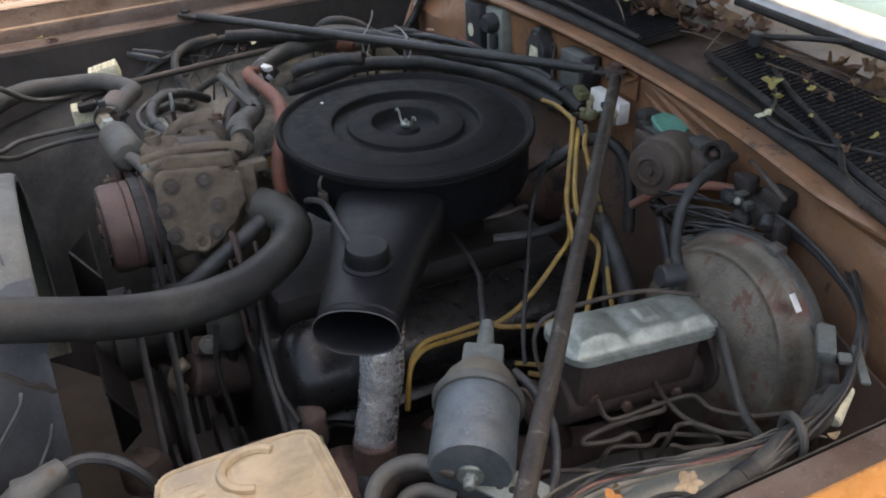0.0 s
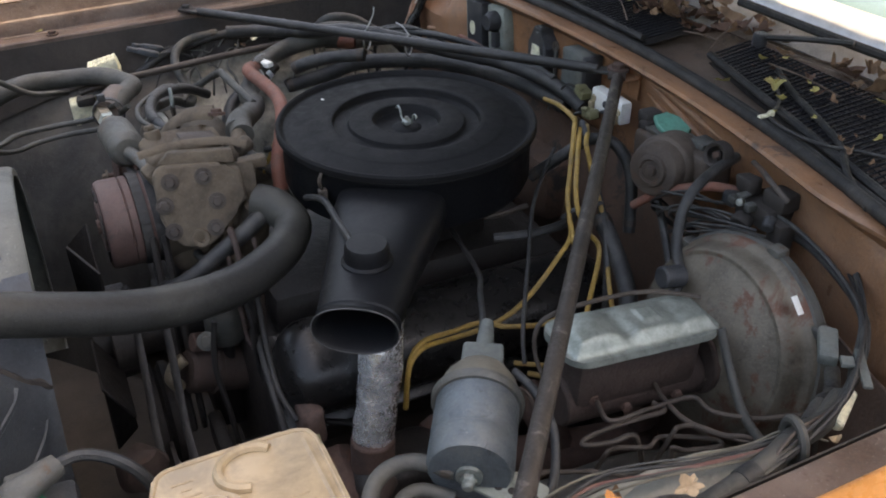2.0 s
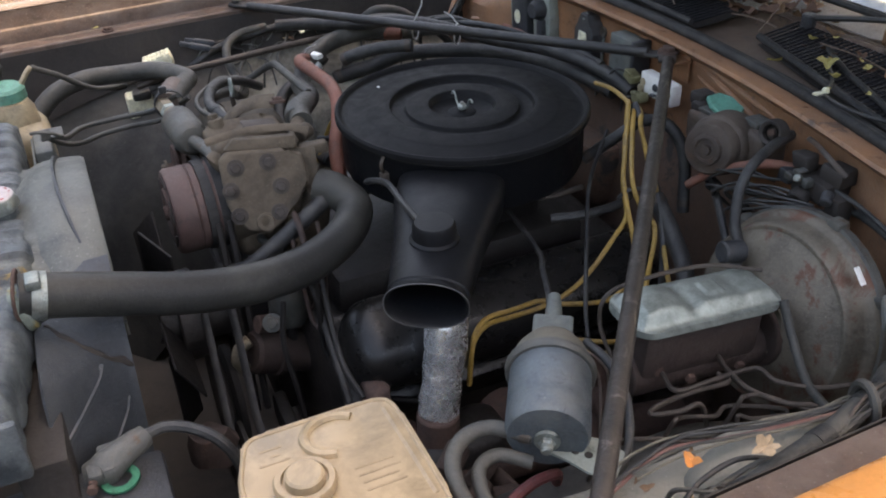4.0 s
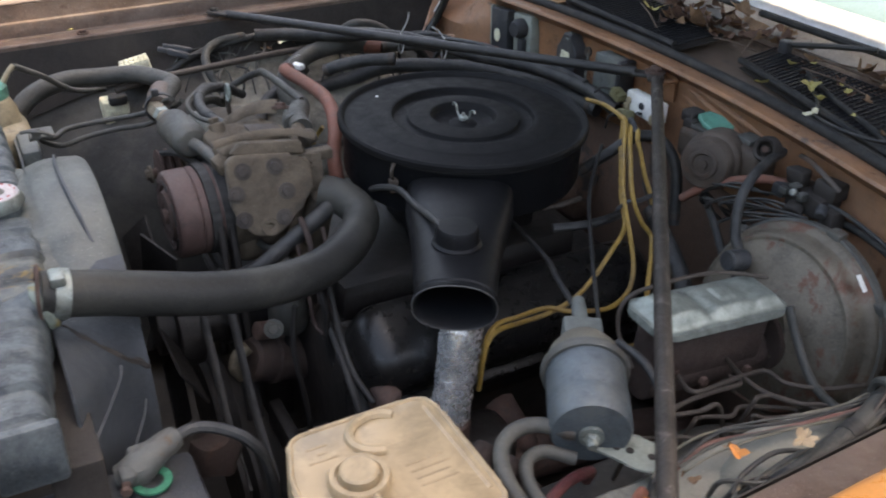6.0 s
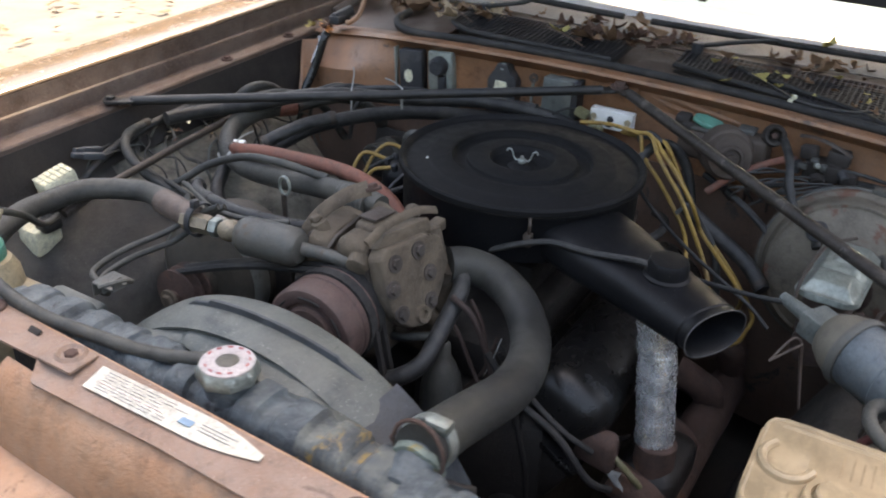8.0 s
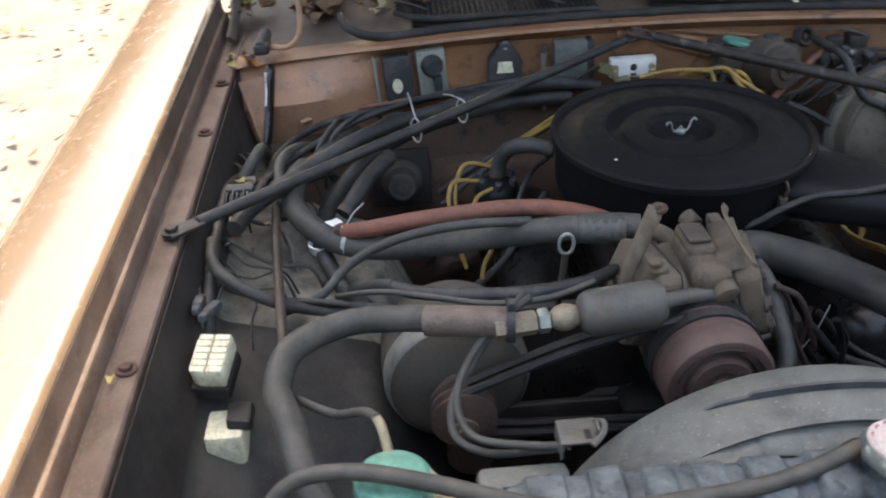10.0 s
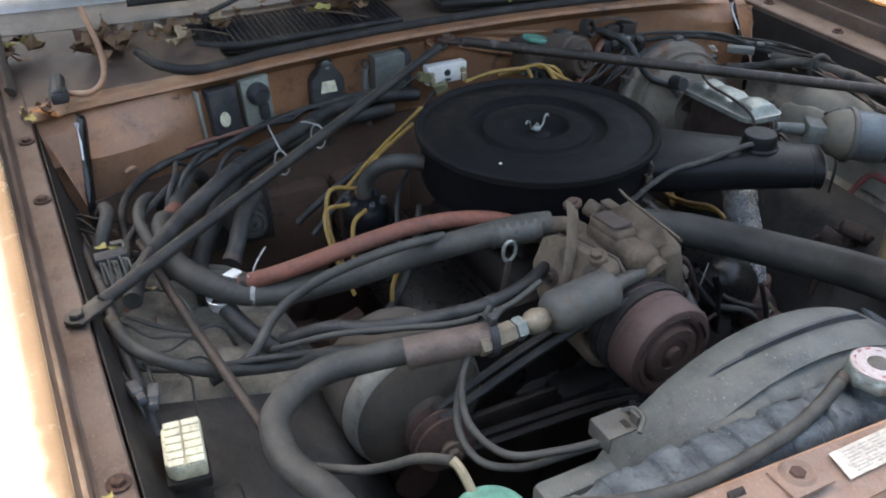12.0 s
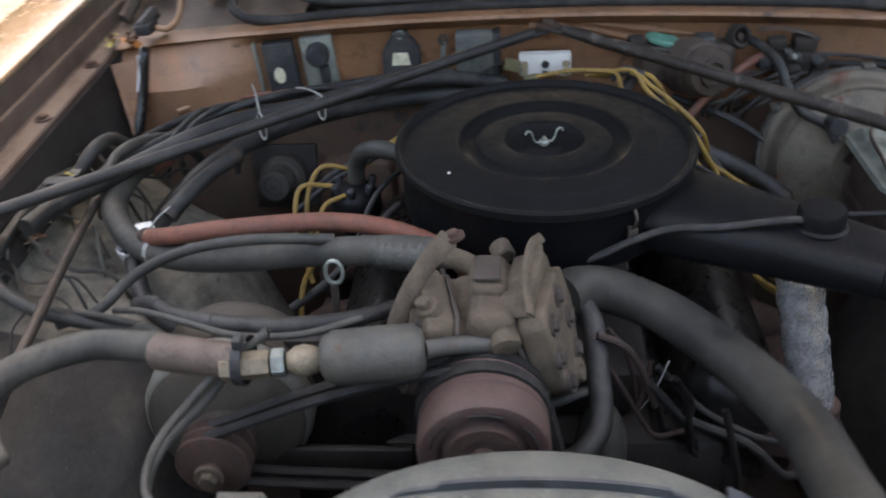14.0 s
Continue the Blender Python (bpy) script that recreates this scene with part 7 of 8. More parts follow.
for pts in ([(0.19, 0.13, 0.90), (0.16, 0.21, 0.87), (0.13, 0.255, 0.85), (0.10, 0.275, 0.845)], [(0.11, 0.262, 0.845), (0.10, 0.32, 0.86), (0.06, 0.34, 0.82), (0.03, 0.33, 0.76)], [(0.07, 0.30, 0.845), (0.055, 0.345, 0.85), (0.02, 0.35, 0.80), (-0.01, 0.33, 0.73)], [(0.05, 0.28, 0.84), (0.03, 0.31, 0.83), (0.0, 0.325, 0.77)], [(-0.115, 0.30, 0.83), (-0.125, 0.315, 0.80), (-0.15, 0.32, 0.74)], [(0.24, 0.0, 0.935), (0.235, -0.05, 0.945), (0.228, -0.10, 0.946), (0.222, -0.12, 0.944)]):
    hose("spark_plug_lead", "yellow spark plug lead", pts, 0.0036, M_YELLOW, "spark plug lead", "spark plug leads", 8, 6)
single("lead_clip", tube([(0.232, -0.112, 0.934), (0.222, -0.132, 0.948), (0.212, -0.158, 0.94)], 0.008, 8, 4, flat=0.5), M_DARKPL, "black clip holding the yellow leads together", "clip")
single("lead_clip", tube([(0.143, -0.220, 0.856), (0.152, -0.234, 0.874), (0.170, -0.236, 0.872), (0.206, -0.222, 0.866)], 0.0045, 8, 4, flat=0.5), M_DARKPL, "black clip holding the yellow leads together", "clip")
hose("heater_hose", "black hose looping behind the air cleaner", [(0.16, -0.10, 0.86), (0.20, -0.125, 0.90), (0.235, -0.14, 0.925), (0.265, -0.165, 0.92), (0.275, -0.195, 0.88), (0.265, -0.22, 0.80)], 0.009, M_WIRE)
hose("vacuum_hose", "black vacuum hose hanging down to the booster", [(0.345, -0.325, 0.955), (0.290, -0.345, 0.955), (0.245, -0.362, 0.945), (0.222, -0.372, 0.918), (0.205, -0.392, 0.885), (0.185, -0.428, 0.868), (0.165, -0.44, 0.85)], 0.0072, M_WIRE)
hose("vacuum_hose", "brown rubber vacuum hose on the firewall", [(0.325, -0.36, 0.925), (0.30, -0.335, 0.925), (0.275, -0.30, 0.91), (0.26, -0.265, 0.885), (0.25, -0.24, 0.86)], 0.0065, M_REDHOSE)
hose("heater_hose", "dark heater hose below the firewall", [(0.21, -0.22, 0.84), (0.20, -0.28, 0.81), (0.18, -0.34, 0.785), (0.15, -0.38, 0.76)], 0.013, M_WIRE)
hose("throttle_cable", "thin dark throttle cable across the engine", [(0.20, -0.10, 0.90), (0.12, -0.18, 0.87), (0.06, -0.27, 0.84), (-0.01, -0.38, 0.82), (-0.03, -0.42, 0.80)], 0.003, M_WIRE, "cable")
hose("servo_chain", "thin dark cable from the servo to the carburettor", [(-0.100, -0.438, 0.888), (-0.078, -0.399, 0.872), (-0.045, -0.33, 0.852), (-0.017, -0.272, 0.838), (0.0, -0.18, 0.832), (0.01, -0.09, 0.83)], 0.0038, M_WIRE, "cable")
hose("carburettor_linkage", "bare steel linkage rod beside the carburettor", [(-0.02, -0.13, 0.86), (0.05, -0.17, 0.855), (0.12, -0.16, 0.85)], 0.0045, M_BARE, "linkage")
single("choke_housing", join(rod((0.03, -0.14, 0.865), (0.02, -0.165, 0.862), 0.016), box((0.04, -0.13, 0.86), (0.04, 0.05, 0.03), 0.006)), M_CAST, "dull grey choke housing below the air cleaner", "carburettor part")
hose("vacuum_hose", "grey rubber hose looping from the servo", [(-0.212, -0.600, 0.868), (-0.245, -0.573, 0.870), (-0.278, -0.575, 0.868), (-0.298, -0.60, 0.860), (-0.295, -0.64, 0.84), (-0.26, -0.67, 0.81)], 0.0082, M_HOSE, "hose", "servo hoses")
hose("vacuum_hose", "grey rubber hose looping from the servo", [(-0.218, -0.612, 0.846), (-0.245, -0.592, 0.850), (-0.270, -0.60, 0.850), (-0.278, -0.63, 0.84), (-0.262, -0.66, 0.82)], 0.0072, M_HOSE, "hose", "servo hoses")
hose("red_cable", "faded red cable at the fender", [(-0.30, -0.675, 0.84), (-0.26, -0.69, 0.852), (-0.22, -0.695, 0.855), (-0.19, -0.68, 0.85)], 0.006, M_REDHOSE, "cable")
for pts in ([(0.011, -0.514, 0.80), (0.007, -0.548, 0.80), (0.058, -0.551, 0.80), (0.114, -0.556, 0.80), (0.12, -0.585, 0.80), (0.155, -0.615, 0.80), (0.213, -0.641, 0.80)],
            [(0.09, -0.516, 0.80), (0.083, -0.544, 0.80), (0.083, -0.583, 0.80), (0.103, -0.618, 0.80), (0.13, -0.643, 0.80)],
            [(0.074, -0.557, 0.795), (0.023, -0.553, 0.795), (-0.025, -0.555, 0.795), (-0.037, -0.564, 0.795), (-0.005, -0.573, 0.795), (0.021, -0.577, 0.795)]):
    pts = [(pts[0][0] - 0.004, pts[0][1] + 0.016, pts[0][2] + 0.002), *pts, (pts[-1][0] + 0.012, pts[-1][1] - 0.01, pts[-1][2] - 0.06)]
    hose("brake_pipe", "dusty bent steel brake pipe", pts, 0.0032, M_BARE, "brake pipe", "brake pipes", 8, 6)
for p in ((0.009, -0.503, 0.803), (0.089, -0.503, 0.803)):
    single("pipe_nut", join(rod(p, (p[0] + 0.003, p[1] + 0.022, p[2] + 0.003), 0.010, None, 14), lathe([(0.0, -0.012), (0.007, -0.012), (0.0075, 0.0), (0, 0)], along(p, (0.1, 1, 0.1)), 6)), M_RUST, "rusty brake pipe nut on the master cylinder", "pipe nut", "brake pipe nuts")
hose("vacuum_hose", "grey hose hanging from the master cylinder lid", [(0.165, -0.53, 0.865), (0.163, -0.555, 0.83), (0.150, -0.60, 0.80), (0.125, -0.66, 0.81)], 0.0058, M_HOSE)
hose("wiring_loom", "thick grey taped loom along the driver's fender", [(-0.20, -0.755, 0.86), (-0.10, -0.752, 0.875), (-0.03, -0.745, 0.885), (0.035, -0.735, 0.889), (0.080, -0.722, 0.889), (0.128, -0.712, 0.886), (0.18, -0.69, 0.882)], 0.0115, M_HOSE, "wiring loom", "", 12)
hose("wiring_loom", "dark loom curling round the booster", [(0.128, -0.715, 0.889), (0.185, -0.692, 0.892), (0.245, -0.655, 0.90), (0.285, -0.612, 0.905), (0.31, -0.55, 0.91), (0.335, -0.475, 0.905), (0.335, -0.41, 0.90)], 0.0055, M_WIRE, "wiring loom")
hose("wiring_loom", "grey loom branch at the booster", [(0.10, -0.72, 0.889), (0.15, -0.69, 0.88), (0.20, -0.665, 0.86), (0.24, -0.63, 0.85)], 0.0085, M_HOSE, "wiring loom")
hose("wiring_loom", "thin dark wire round the booster", [(0.20, -0.68, 0.892), (0.262, -0.63, 0.915), (0.30, -0.56, 0.92), (0.32, -0.48, 0.925), (0.325, -0.43, 0.925)], 0.0032, M_WIRE, "wire")
single("wire_connector", join(box((0, 0, 0), (0.010, 0.062, 0.005), 0.002, Matrix.Translation((0.210, -0.684, 0.905)) @ Matrix.Rotation(radians(-38), 4, "Z")), box((0, 0, 0.003), (0.014, 0.016, 0.006), 0.002, Matrix.Translation((0.200, -0.672, 0.905)) @ Matrix.Rotation(radians(-38), 4, "Z"))), M_GREY, "grey flat plastic loom clip by the booster", "connector")
single("wire_connector", box((0, 0, 0), (0.055, 0.020, 0.014), 0.003, Matrix.Translation((0.215, -0.634, 0.897)) @ Matrix.Rotation(radians(45), 4, "Z")), M_GREY, "grey-blue loom connector beside the booster rim", "connector")
single("inline_fuse", rod((0.144, -0.718, 0.882), (0.192, -0.692, 0.886), 0.0075, 0.006), M_CREAM, "cream inline fuse holder in the loom", "fuse holder")
single("loom_strap", tube([Vector((0.085, -0.722, 0.889)) + Vector((0.006 * math.cos(a) , 0.019 * math.cos(a), 0.022 * math.sin(a))) for a in [math.tau * i / 14 for i in range(15)]], 0.005, 8, 4), M_HOSE, "grey rubber strap round the loom", "strap")
rl2 = random.Random(8)
M_REDWIRE = mat("dusty_red_wire", (0.19, 0.08, 0.065), 0.6, dark=0.6, dust=0.4, dust_color=(0.13, 0.1, 0.08), scale=40)
M_PALEWIRE = mat("dusty_pale_wire", (0.15, 0.135, 0.1), 0.6, dark=0.6, dust=0.4, dust_color=(0.13, 0.115, 0.09), scale=40)
WCOL = (M_WIRE, M_HOSE, M_BARE, M_WIRE, M_HOSE, M_WIRE, M_BARE, M_REDWIRE, M_WIRE, M_PALEWIRE, M_WIRE)
for i in range(5):
    pts = wander(rl2, (-0.14 + rl2.uniform(0, 0.10), -0.752 + 0.007 * i + rl2.uniform(-0.008, 0.008), 0.874), 0.05 + rl2.uniform(-0.25, 0.25), rl2.choice((4, 5, 6)), 0.038, lambda q: 0.868 + 0.01 * min(1, max(0, (q.x + 0.2) * 5)) - 0.25 * max(0, q.y + 0.69))
    hose("loose_wire", "thin dusty wire in the bundle along the driver's wing", pts, rl2.choice((0.0014, 0.0018, 0.0026)), WCOL[i % 11], "wire", "wires on the driver's wing", 6, 5)
def ledge_at(u, v):
    """Dust-covered ledge of the driver's inner wing, rolled down at its free edge."""
    x = -0.33 + 0.44 * u
    end = min(1.0, u * 7, (1 - u) * 5)
    y = -0.772 + 0.150 * v * (0.86 + 0.14 * end)
    z = 0.840 + 0.02 * x - 0.004 * v - 0.10 * max(0.0, v - 0.78) ** 1.5 * 8 - 0.03 * (1 - end)
    return x, y, z


part("wing_ledge", thicken(rough_up(grid_sheet(44, 18, ledge_at), 0.003, 24), 0.002), M_MOUND, body, "dust-covered ledge of the inner wing")
single("wing_mound", rough_up(lathe([(0.13, -0.05), (0.115, -0.01), (0.085, 0.012), (0.04, 0.022), (0, 0.024)], Matrix.Translation((0.0, -0.70, 0.846)) @ Matrix.Diagonal((0.85, 0.36, 1, 1)), 32), 0.004, 18), M_MOUND, "dusty hump of the driver's inner wing", "inner wing")

BUNDLE = [(-0.185, -0.690, 0.872), (-0.153, -0.680, 0.879), (-0.107, -0.676, 0.882), (-0.061, -0.688, 0.884), (-0.004, -0.700, 0.886), (0.05, -0.709, 0.888), (0.089, -0.712, 0.890), (0.13, -0.715, 0.88)]
for i in range(6):
    off = rl2.uniform(-0.016, 0.016)
    pts = [(x + rl2.uniform(-0.008, 0.008), y + off * (1 - 0.09 * k) + rl2.uniform(-0.004, 0.004), z + rl2.uniform(-0.003, 0.004) - abs(off) * 0.2) for k, (x, y, z) in enumerate(BUNDLE[rl2.choice((0, 0, 1)):])]
    hose("loose_wire", "thin dusty wire in the bundle along the driver's wing", pts, rl2.choice((0.0013, 0.0016, 0.002)), (M_PALEWIRE, M_HOSE, M_REDWIRE, M_WIRE, M_PALEWIRE, M_HOSE)[i], "wire", "wires on the driver's wing", 6, 5)
STRANDS = [(0.345, -0.545, 0.90), (0.285, -0.615, 0.905), (0.218, -0.672, 0.903), (0.150, -0.712, 0.900), (0.075, -0.735, 0.90), (0.02, -0.742, 0.885)]
for i in range(5):
    off = rl2.uniform(-0.018, 0.018)
    pts = [(x + off + rl2.uniform(-0.006, 0.006), y + off * 0.6 + rl2.uniform(-0.006, 0.006), z + rl2.uniform(-0.006, 0.010)) for x, y, z in STRANDS]
    hose("loose_wire", "thin dusty wire beside the loom at the booster", pts, rl2.choice((0.0013, 0.0017, 0.0022)), WCOL[(i * 5 + 1) % 11], "wire", "wires at the booster", 6, 5)
for p, a in (((0.338, 0.036, 0.916), 0.3), ((0.334, 0.004, 0.890), -0.2)):
    oc = thing("wire_connector", "olive-green plastic wire connector beside the ballast resistor", "connector", p, "connectors at the resistor")
    mo = Matrix.Translation(p) @ Matrix.Rotation(a, 4, "X")
    part("plug", join(box((0, 0, 0), (0.020, 0.026, 0.016), 0.003, mo), box((-0.008, 0.002, 0.009), (0.010, 0.016, 0.006), 0.002, mo)), M_OLIVE, oc)
    part("lead", tube([mo @ Vector((0, 0.012, 0)), mo @ Vector((-0.012, 0.03, -0.004)), mo @ Vector((-0.006, 0.05, -0.03))], 0.0024, 6), M_WIRE, oc)

hose("cowl_wire", "thin dark wire trailing over the cowl", [(0.50, -0.22, 1.004), (0.44, -0.29, 1.003), (0.385, -0.335, 1.006), (0.388, -0.41, 1.004), (0.425, -0.462, 1.004), (0.47, -0.55, 1.003)], 0.0024, M_WIRE, "wire")
hose("cowl_trough_edge", "dark rubber edging curving along the cowl trough", [(0.53, -0.19, 1.003), (0.484, -0.274, 1.002), (0.451, -0.354, 1.001), (0.418, -0.424, 1.0), (0.366, -0.486, 0.998), (0.33, -0.55, 0.994)], 0.0045, M_RUBBER, "edging")
single("wire_clip", join(box((0.387, -0.321, 1.006), (0.022, 0.008, 0.003), 0.001), box((0.392, -0.325, 1.010), (0.008, 0.008, 0.008), 0.002)), M_CREAM, "pale plastic wire clip on the cowl", "clip")
# ---- leaves and litter ----
M_PALELEAF = mat("pale_torn_leaf", (0.42, 0.31, 0.2), 0.8, dark=0.6, scale=45)
rl3 = random.Random(21)


def leaf(p, size, material, label, lobes=5, curl=0.5):
    bm = bmesh.new()
    leaf_mesh(bm, p, size, rl3, curl, lobes)
    single("leaf", bm, material, label, "leaf", "fallen leaves on the car")


leaf((0.407, 0.695, 0.951), 0.034, M_ORANGE, "bright orange dry leaf on the corner shelf", 5, 0.12)
leaf((0.37, 0.715, 0.956), 0.016, M_YLEAF, "small yellow leaf on the corner shelf")
leaf((0.511, 0.171, 1.012), 0.040, M_YLEAF, "yellow-green lobed leaf on the cowl grille", 5)
leaf((0.474, -0.245, 1.008), 0.028, M_YLEAF, "yellow leaf on the cowl grille", 5)
leaf((0.42, -0.20, 1.006), 0.016, M_YLEAF, "small yellow leaf scrap on the cowl", 3)
leaf((0.60, 0.03, 1.035), 0.036, M_DRYLEAF, "curled dry leaf at the windscreen foot", 5)
leaf((0.64, -0.33, 1.045), 0.032, M_YLEAF, "pale yellow leaf by the wiper", 5)
leaf((-0.12, -0.72, 0.902), 0.015, M_ORANGE, "orange dry leaf among the wires", 3)
leaf((-0.24, -0.735, 0.905), 0.015, M_ORANGE, "orange dry leaf on the fender flange", 3)
leaf((-0.05, -0.735, 0.905), 0.020, M_PALELEAF, "pale torn leaf among the wires", 5)
leaf((-0.46, 0.742, 0.922), 0.010, M_YLEAF, "seed on the fender flange", 3)
single("paper_scrap", box((0, 0, 0), (0.03, 0.05, 0.002), 0.0008, Matrix.Translation((0.545, 0.005, 1.018)) @ Matrix.Rotation(0.5, 4, "Z") @ Matrix.Rotation(0.2, 4, "X")), M_GREYMETAL, "grey scrap of card on the cowl", "scrap")
def litter(n, x0, x1, y0, y1, z, sizes, mats, label):
    for i in range(n):
        y, x = rl3.uniform(y0, y1), rl3.uniform(x0, x1)
        leaf((x, y, z + 0.03 * max(0, x - 0.5) * (1 if z > 0.99 else 0) + rl3.uniform(0.002, 0.014)), rl3.uniform(*sizes), rl3.choice(mats), label, rl3.choice((3, 5)), rl3.uniform(0.5, 1.1))


litter(34, 0.50, 0.61, -0.05, 0.13, 1.0, (0.014, 0.036), (M_DARKLEAF, M_DARKLEAF, M_DRYLEAF), "curled dead leaf in the drift between the grilles")
litter(40, 0.56, 0.64, -0.50, 0.42, 1.002, (0.010, 0.030), (M_DARKLEAF, M_DRYLEAF, M_DRYLEAF), "dry leaf caught at the foot of the windscreen")
litter(40, 0.40, 0.60, -0.60, -0.12, 0.997, (0.005, 0.016), (M_DARKLEAF, M_DRYLEAF, M_YLEAF), "leaf scrap lying on the cowl grille")
litter(18, 0.52, 0.62, 0.52, 0.62, 0.98, (0.026, 0.05), (M_DRYLEAF, M_DRYLEAF, M_DARKLEAF), "curled brown leaf in the corner drift")
litter(10, 0.60, 0.69, 0.66, 0.74, 0.972, (0.022, 0.042), (M_DRYLEAF, M_DARKLEAF, M_YLEAF), "curled brown leaf on the corner shelf")
litter(14, 0.50, 0.60, 0.36, 0.50, 0.994, (0.018, 0.036), (M_DRYLEAF, M_DRYLEAF, M_PALELEAF), "torn dry leaf by the cowl seal")
litter(10, 0.385, 0.44, 0.665, 0.73, 0.947, (0.008, 0.018), (M_DARKLEAF, M_DRYLEAF, M_YLEAF), "leaf scrap on the corner shelf")
for i in range(8):
    y, x = rl3.uniform(-0.3, 0.6), rl3.uniform(0.48, 0.6)
    a = rl3.uniform(0, 3.14)
    d = Vector((math.cos(a), math.sin(a), 0.1)) * rl3.uniform(0.03, 0.07)
    single("twig", tube([Vector((x, y, 1.012)) - d, Vector((x, y, 1.016)), Vector((x, y, 1.012)) + d], 0.0014, 5, 3), M_COWL, "thin dry twig on the cowl", "twig", "twigs on the cowl")

# hood hinge spring on the passenger side
hg = thing("hinge_spring", "bent copper-coloured hinge rod on the corner shelf", "hinge", (0.40, 0.63, 0.96))
part("rod", tube([(0.425, 0.648, 0.968), (0.390, 0.615, 0.978), (0.392, 0.592, 1.0), (0.412, 0.588, 1.04), (0.45, 0.60, 1.10)], 0.0052, 10), M_PAINT, hg)
part("spring_bracket", rough_up(join(box((0.42, 0.665, 0.972), (0.05, 0.03, 0.02), 0.005), rod((0.40, 0.668, 0.975), (0.46, 0.66, 0.985), 0.012)), 0.002, 40), M_DARKPL, hg, "dark hinge bracket")

# taped wires and pipes hanging in front of the valve cover
rt = random.Random(31)
for k in range(4):
    j = lambda d=0.004: rt.uniform(-d, d)
    hose("loom_strand", "black taped wire curling round the valve cover end", [(-0.298 + j(), -0.13 + j(), 0.80), (-0.297 + j(), -0.150 + j(), 0.765), (-0.296 + j(), -0.153 + j(), 0.72), (-0.294 + j(), -0.165 + j(), 0.685 + j()), (-0.288 + j(), -0.195 + j(), 0.662 + j()), (-0.262 + j(), -0.235 + j(), 0.652), (-0.215, -0.27 + j(), 0.650), (-0.17, -0.29, 0.64)], rt.choice((0.002, 0.0025, 0.0035)), M_SHADEGREASE, "wire", "wires at the valve cover")
hose("fuel_pipe", "thin dark pipe dropping at the engine front", [(-0.35, -0.175, 0.80), (-0.36, -0.19, 0.74), (-0.352, -0.205, 0.66), (-0.345, -0.21, 0.55)], 0.004, M_SHADEGREASE, "pipe")
hose("bypass_hose", "black bypass hose below the compressor", [(-0.235, -0.03, 0.86), (-0.263, -0.043, 0.847), (-0.31, -0.046, 0.818), (-0.358, -0.045, 0.786), (-0.382, -0.022, 0.766), (-0.386, 0.02, 0.745)], 0.0125, M_WIRE)
hose("drain_pipe", "thin grey pipe beside the bypass hose", [(-0.262, -0.06, 0.84), (-0.265, -0.085, 0.80), (-0.27, -0.10, 0.72)], 0.0032, M_SHADERUST, "pipe")
boot = thing("rubber_boot", "grey-blue bell-shaped rubber boot below the compressor", "boot", (-0.318, -0.052, 0.68))
part("bell", lathe([(0.006, 0.80), (0.010, 0.795), (0.0115, 0.775), (0.018, 0.765), (0.026, 0.745), (0.030, 0.72), (0.0305, 0.69), (0.027, 0.68), (0, 0.68)], Matrix.Translation((-0.318, -0.052, 0)), 28), M_HOSE, boot)
part("pipe", tube([(-0.318, -0.052, 0.796), (-0.322, -0.03, 0.80), (-0.33, 0.005, 0.79), (-0.33, 0.03, 0.785)], 0.006, 10), M_HOSE, boot, "short grey pipe")
part("bracket", tube([(-0.318, -0.052, 0.685), (-0.317, -0.05, 0.62), (-0.30, -0.03, 0.56)], 0.009, 10), M_SHADEGREASE, boot, "greasy stem, darkened for shade")
fp = thing("fuel_pump", "grimy brown fuel pump on the engine front", "fuel pump", (-0.34, -0.04, 0.60))
part("pump_can", rough_up(join(rod((-0.385, -0.05, 0.636), (-0.285, -0.034, 0.60), 0.034, 0.036, 28, 0.006), lathe([(0.034, 0.0), (0.039, 0.003), (0.039, 0.010), (0.034, 0.013)], along((-0.352, -0.045, 0.624), (0.1, 0.016, -0.036)), 28)), 0.0015, 45), M_SHADERUST, fp, "brown can with a rolled flange")
part("upper_cylinder", rough_up(rod((-0.37, -0.052, 0.685), (-0.30, -0.04, 0.665), 0.014), 0.001, 60), M_RUST, fp, "rusty upper cylinder")
part("brass_elbow", tube([(-0.385, -0.058, 0.665), (-0.402, -0.06, 0.655), (-0.408, -0.06, 0.635), (-0.398, -0.058, 0.615)], 0.010, 10), M_BRASS, fp, "tarnished brass elbow")
part("hexagon_nut", bolt((-0.352, -0.082, 0.703), (-0.3, -0.8, 0.4), 0.009), M_GREYMETAL, fp, "bright hexagon nut")
part("outlet_pipe", tube([(-0.30, -0.045, 0.67), (-0.285, -0.075, 0.71), (-0.283, -0.10, 0.75), (-0.27, -0.11, 0.80)], 0.0032, 8), M_SHADERUST, fp, "thin bent pipe")
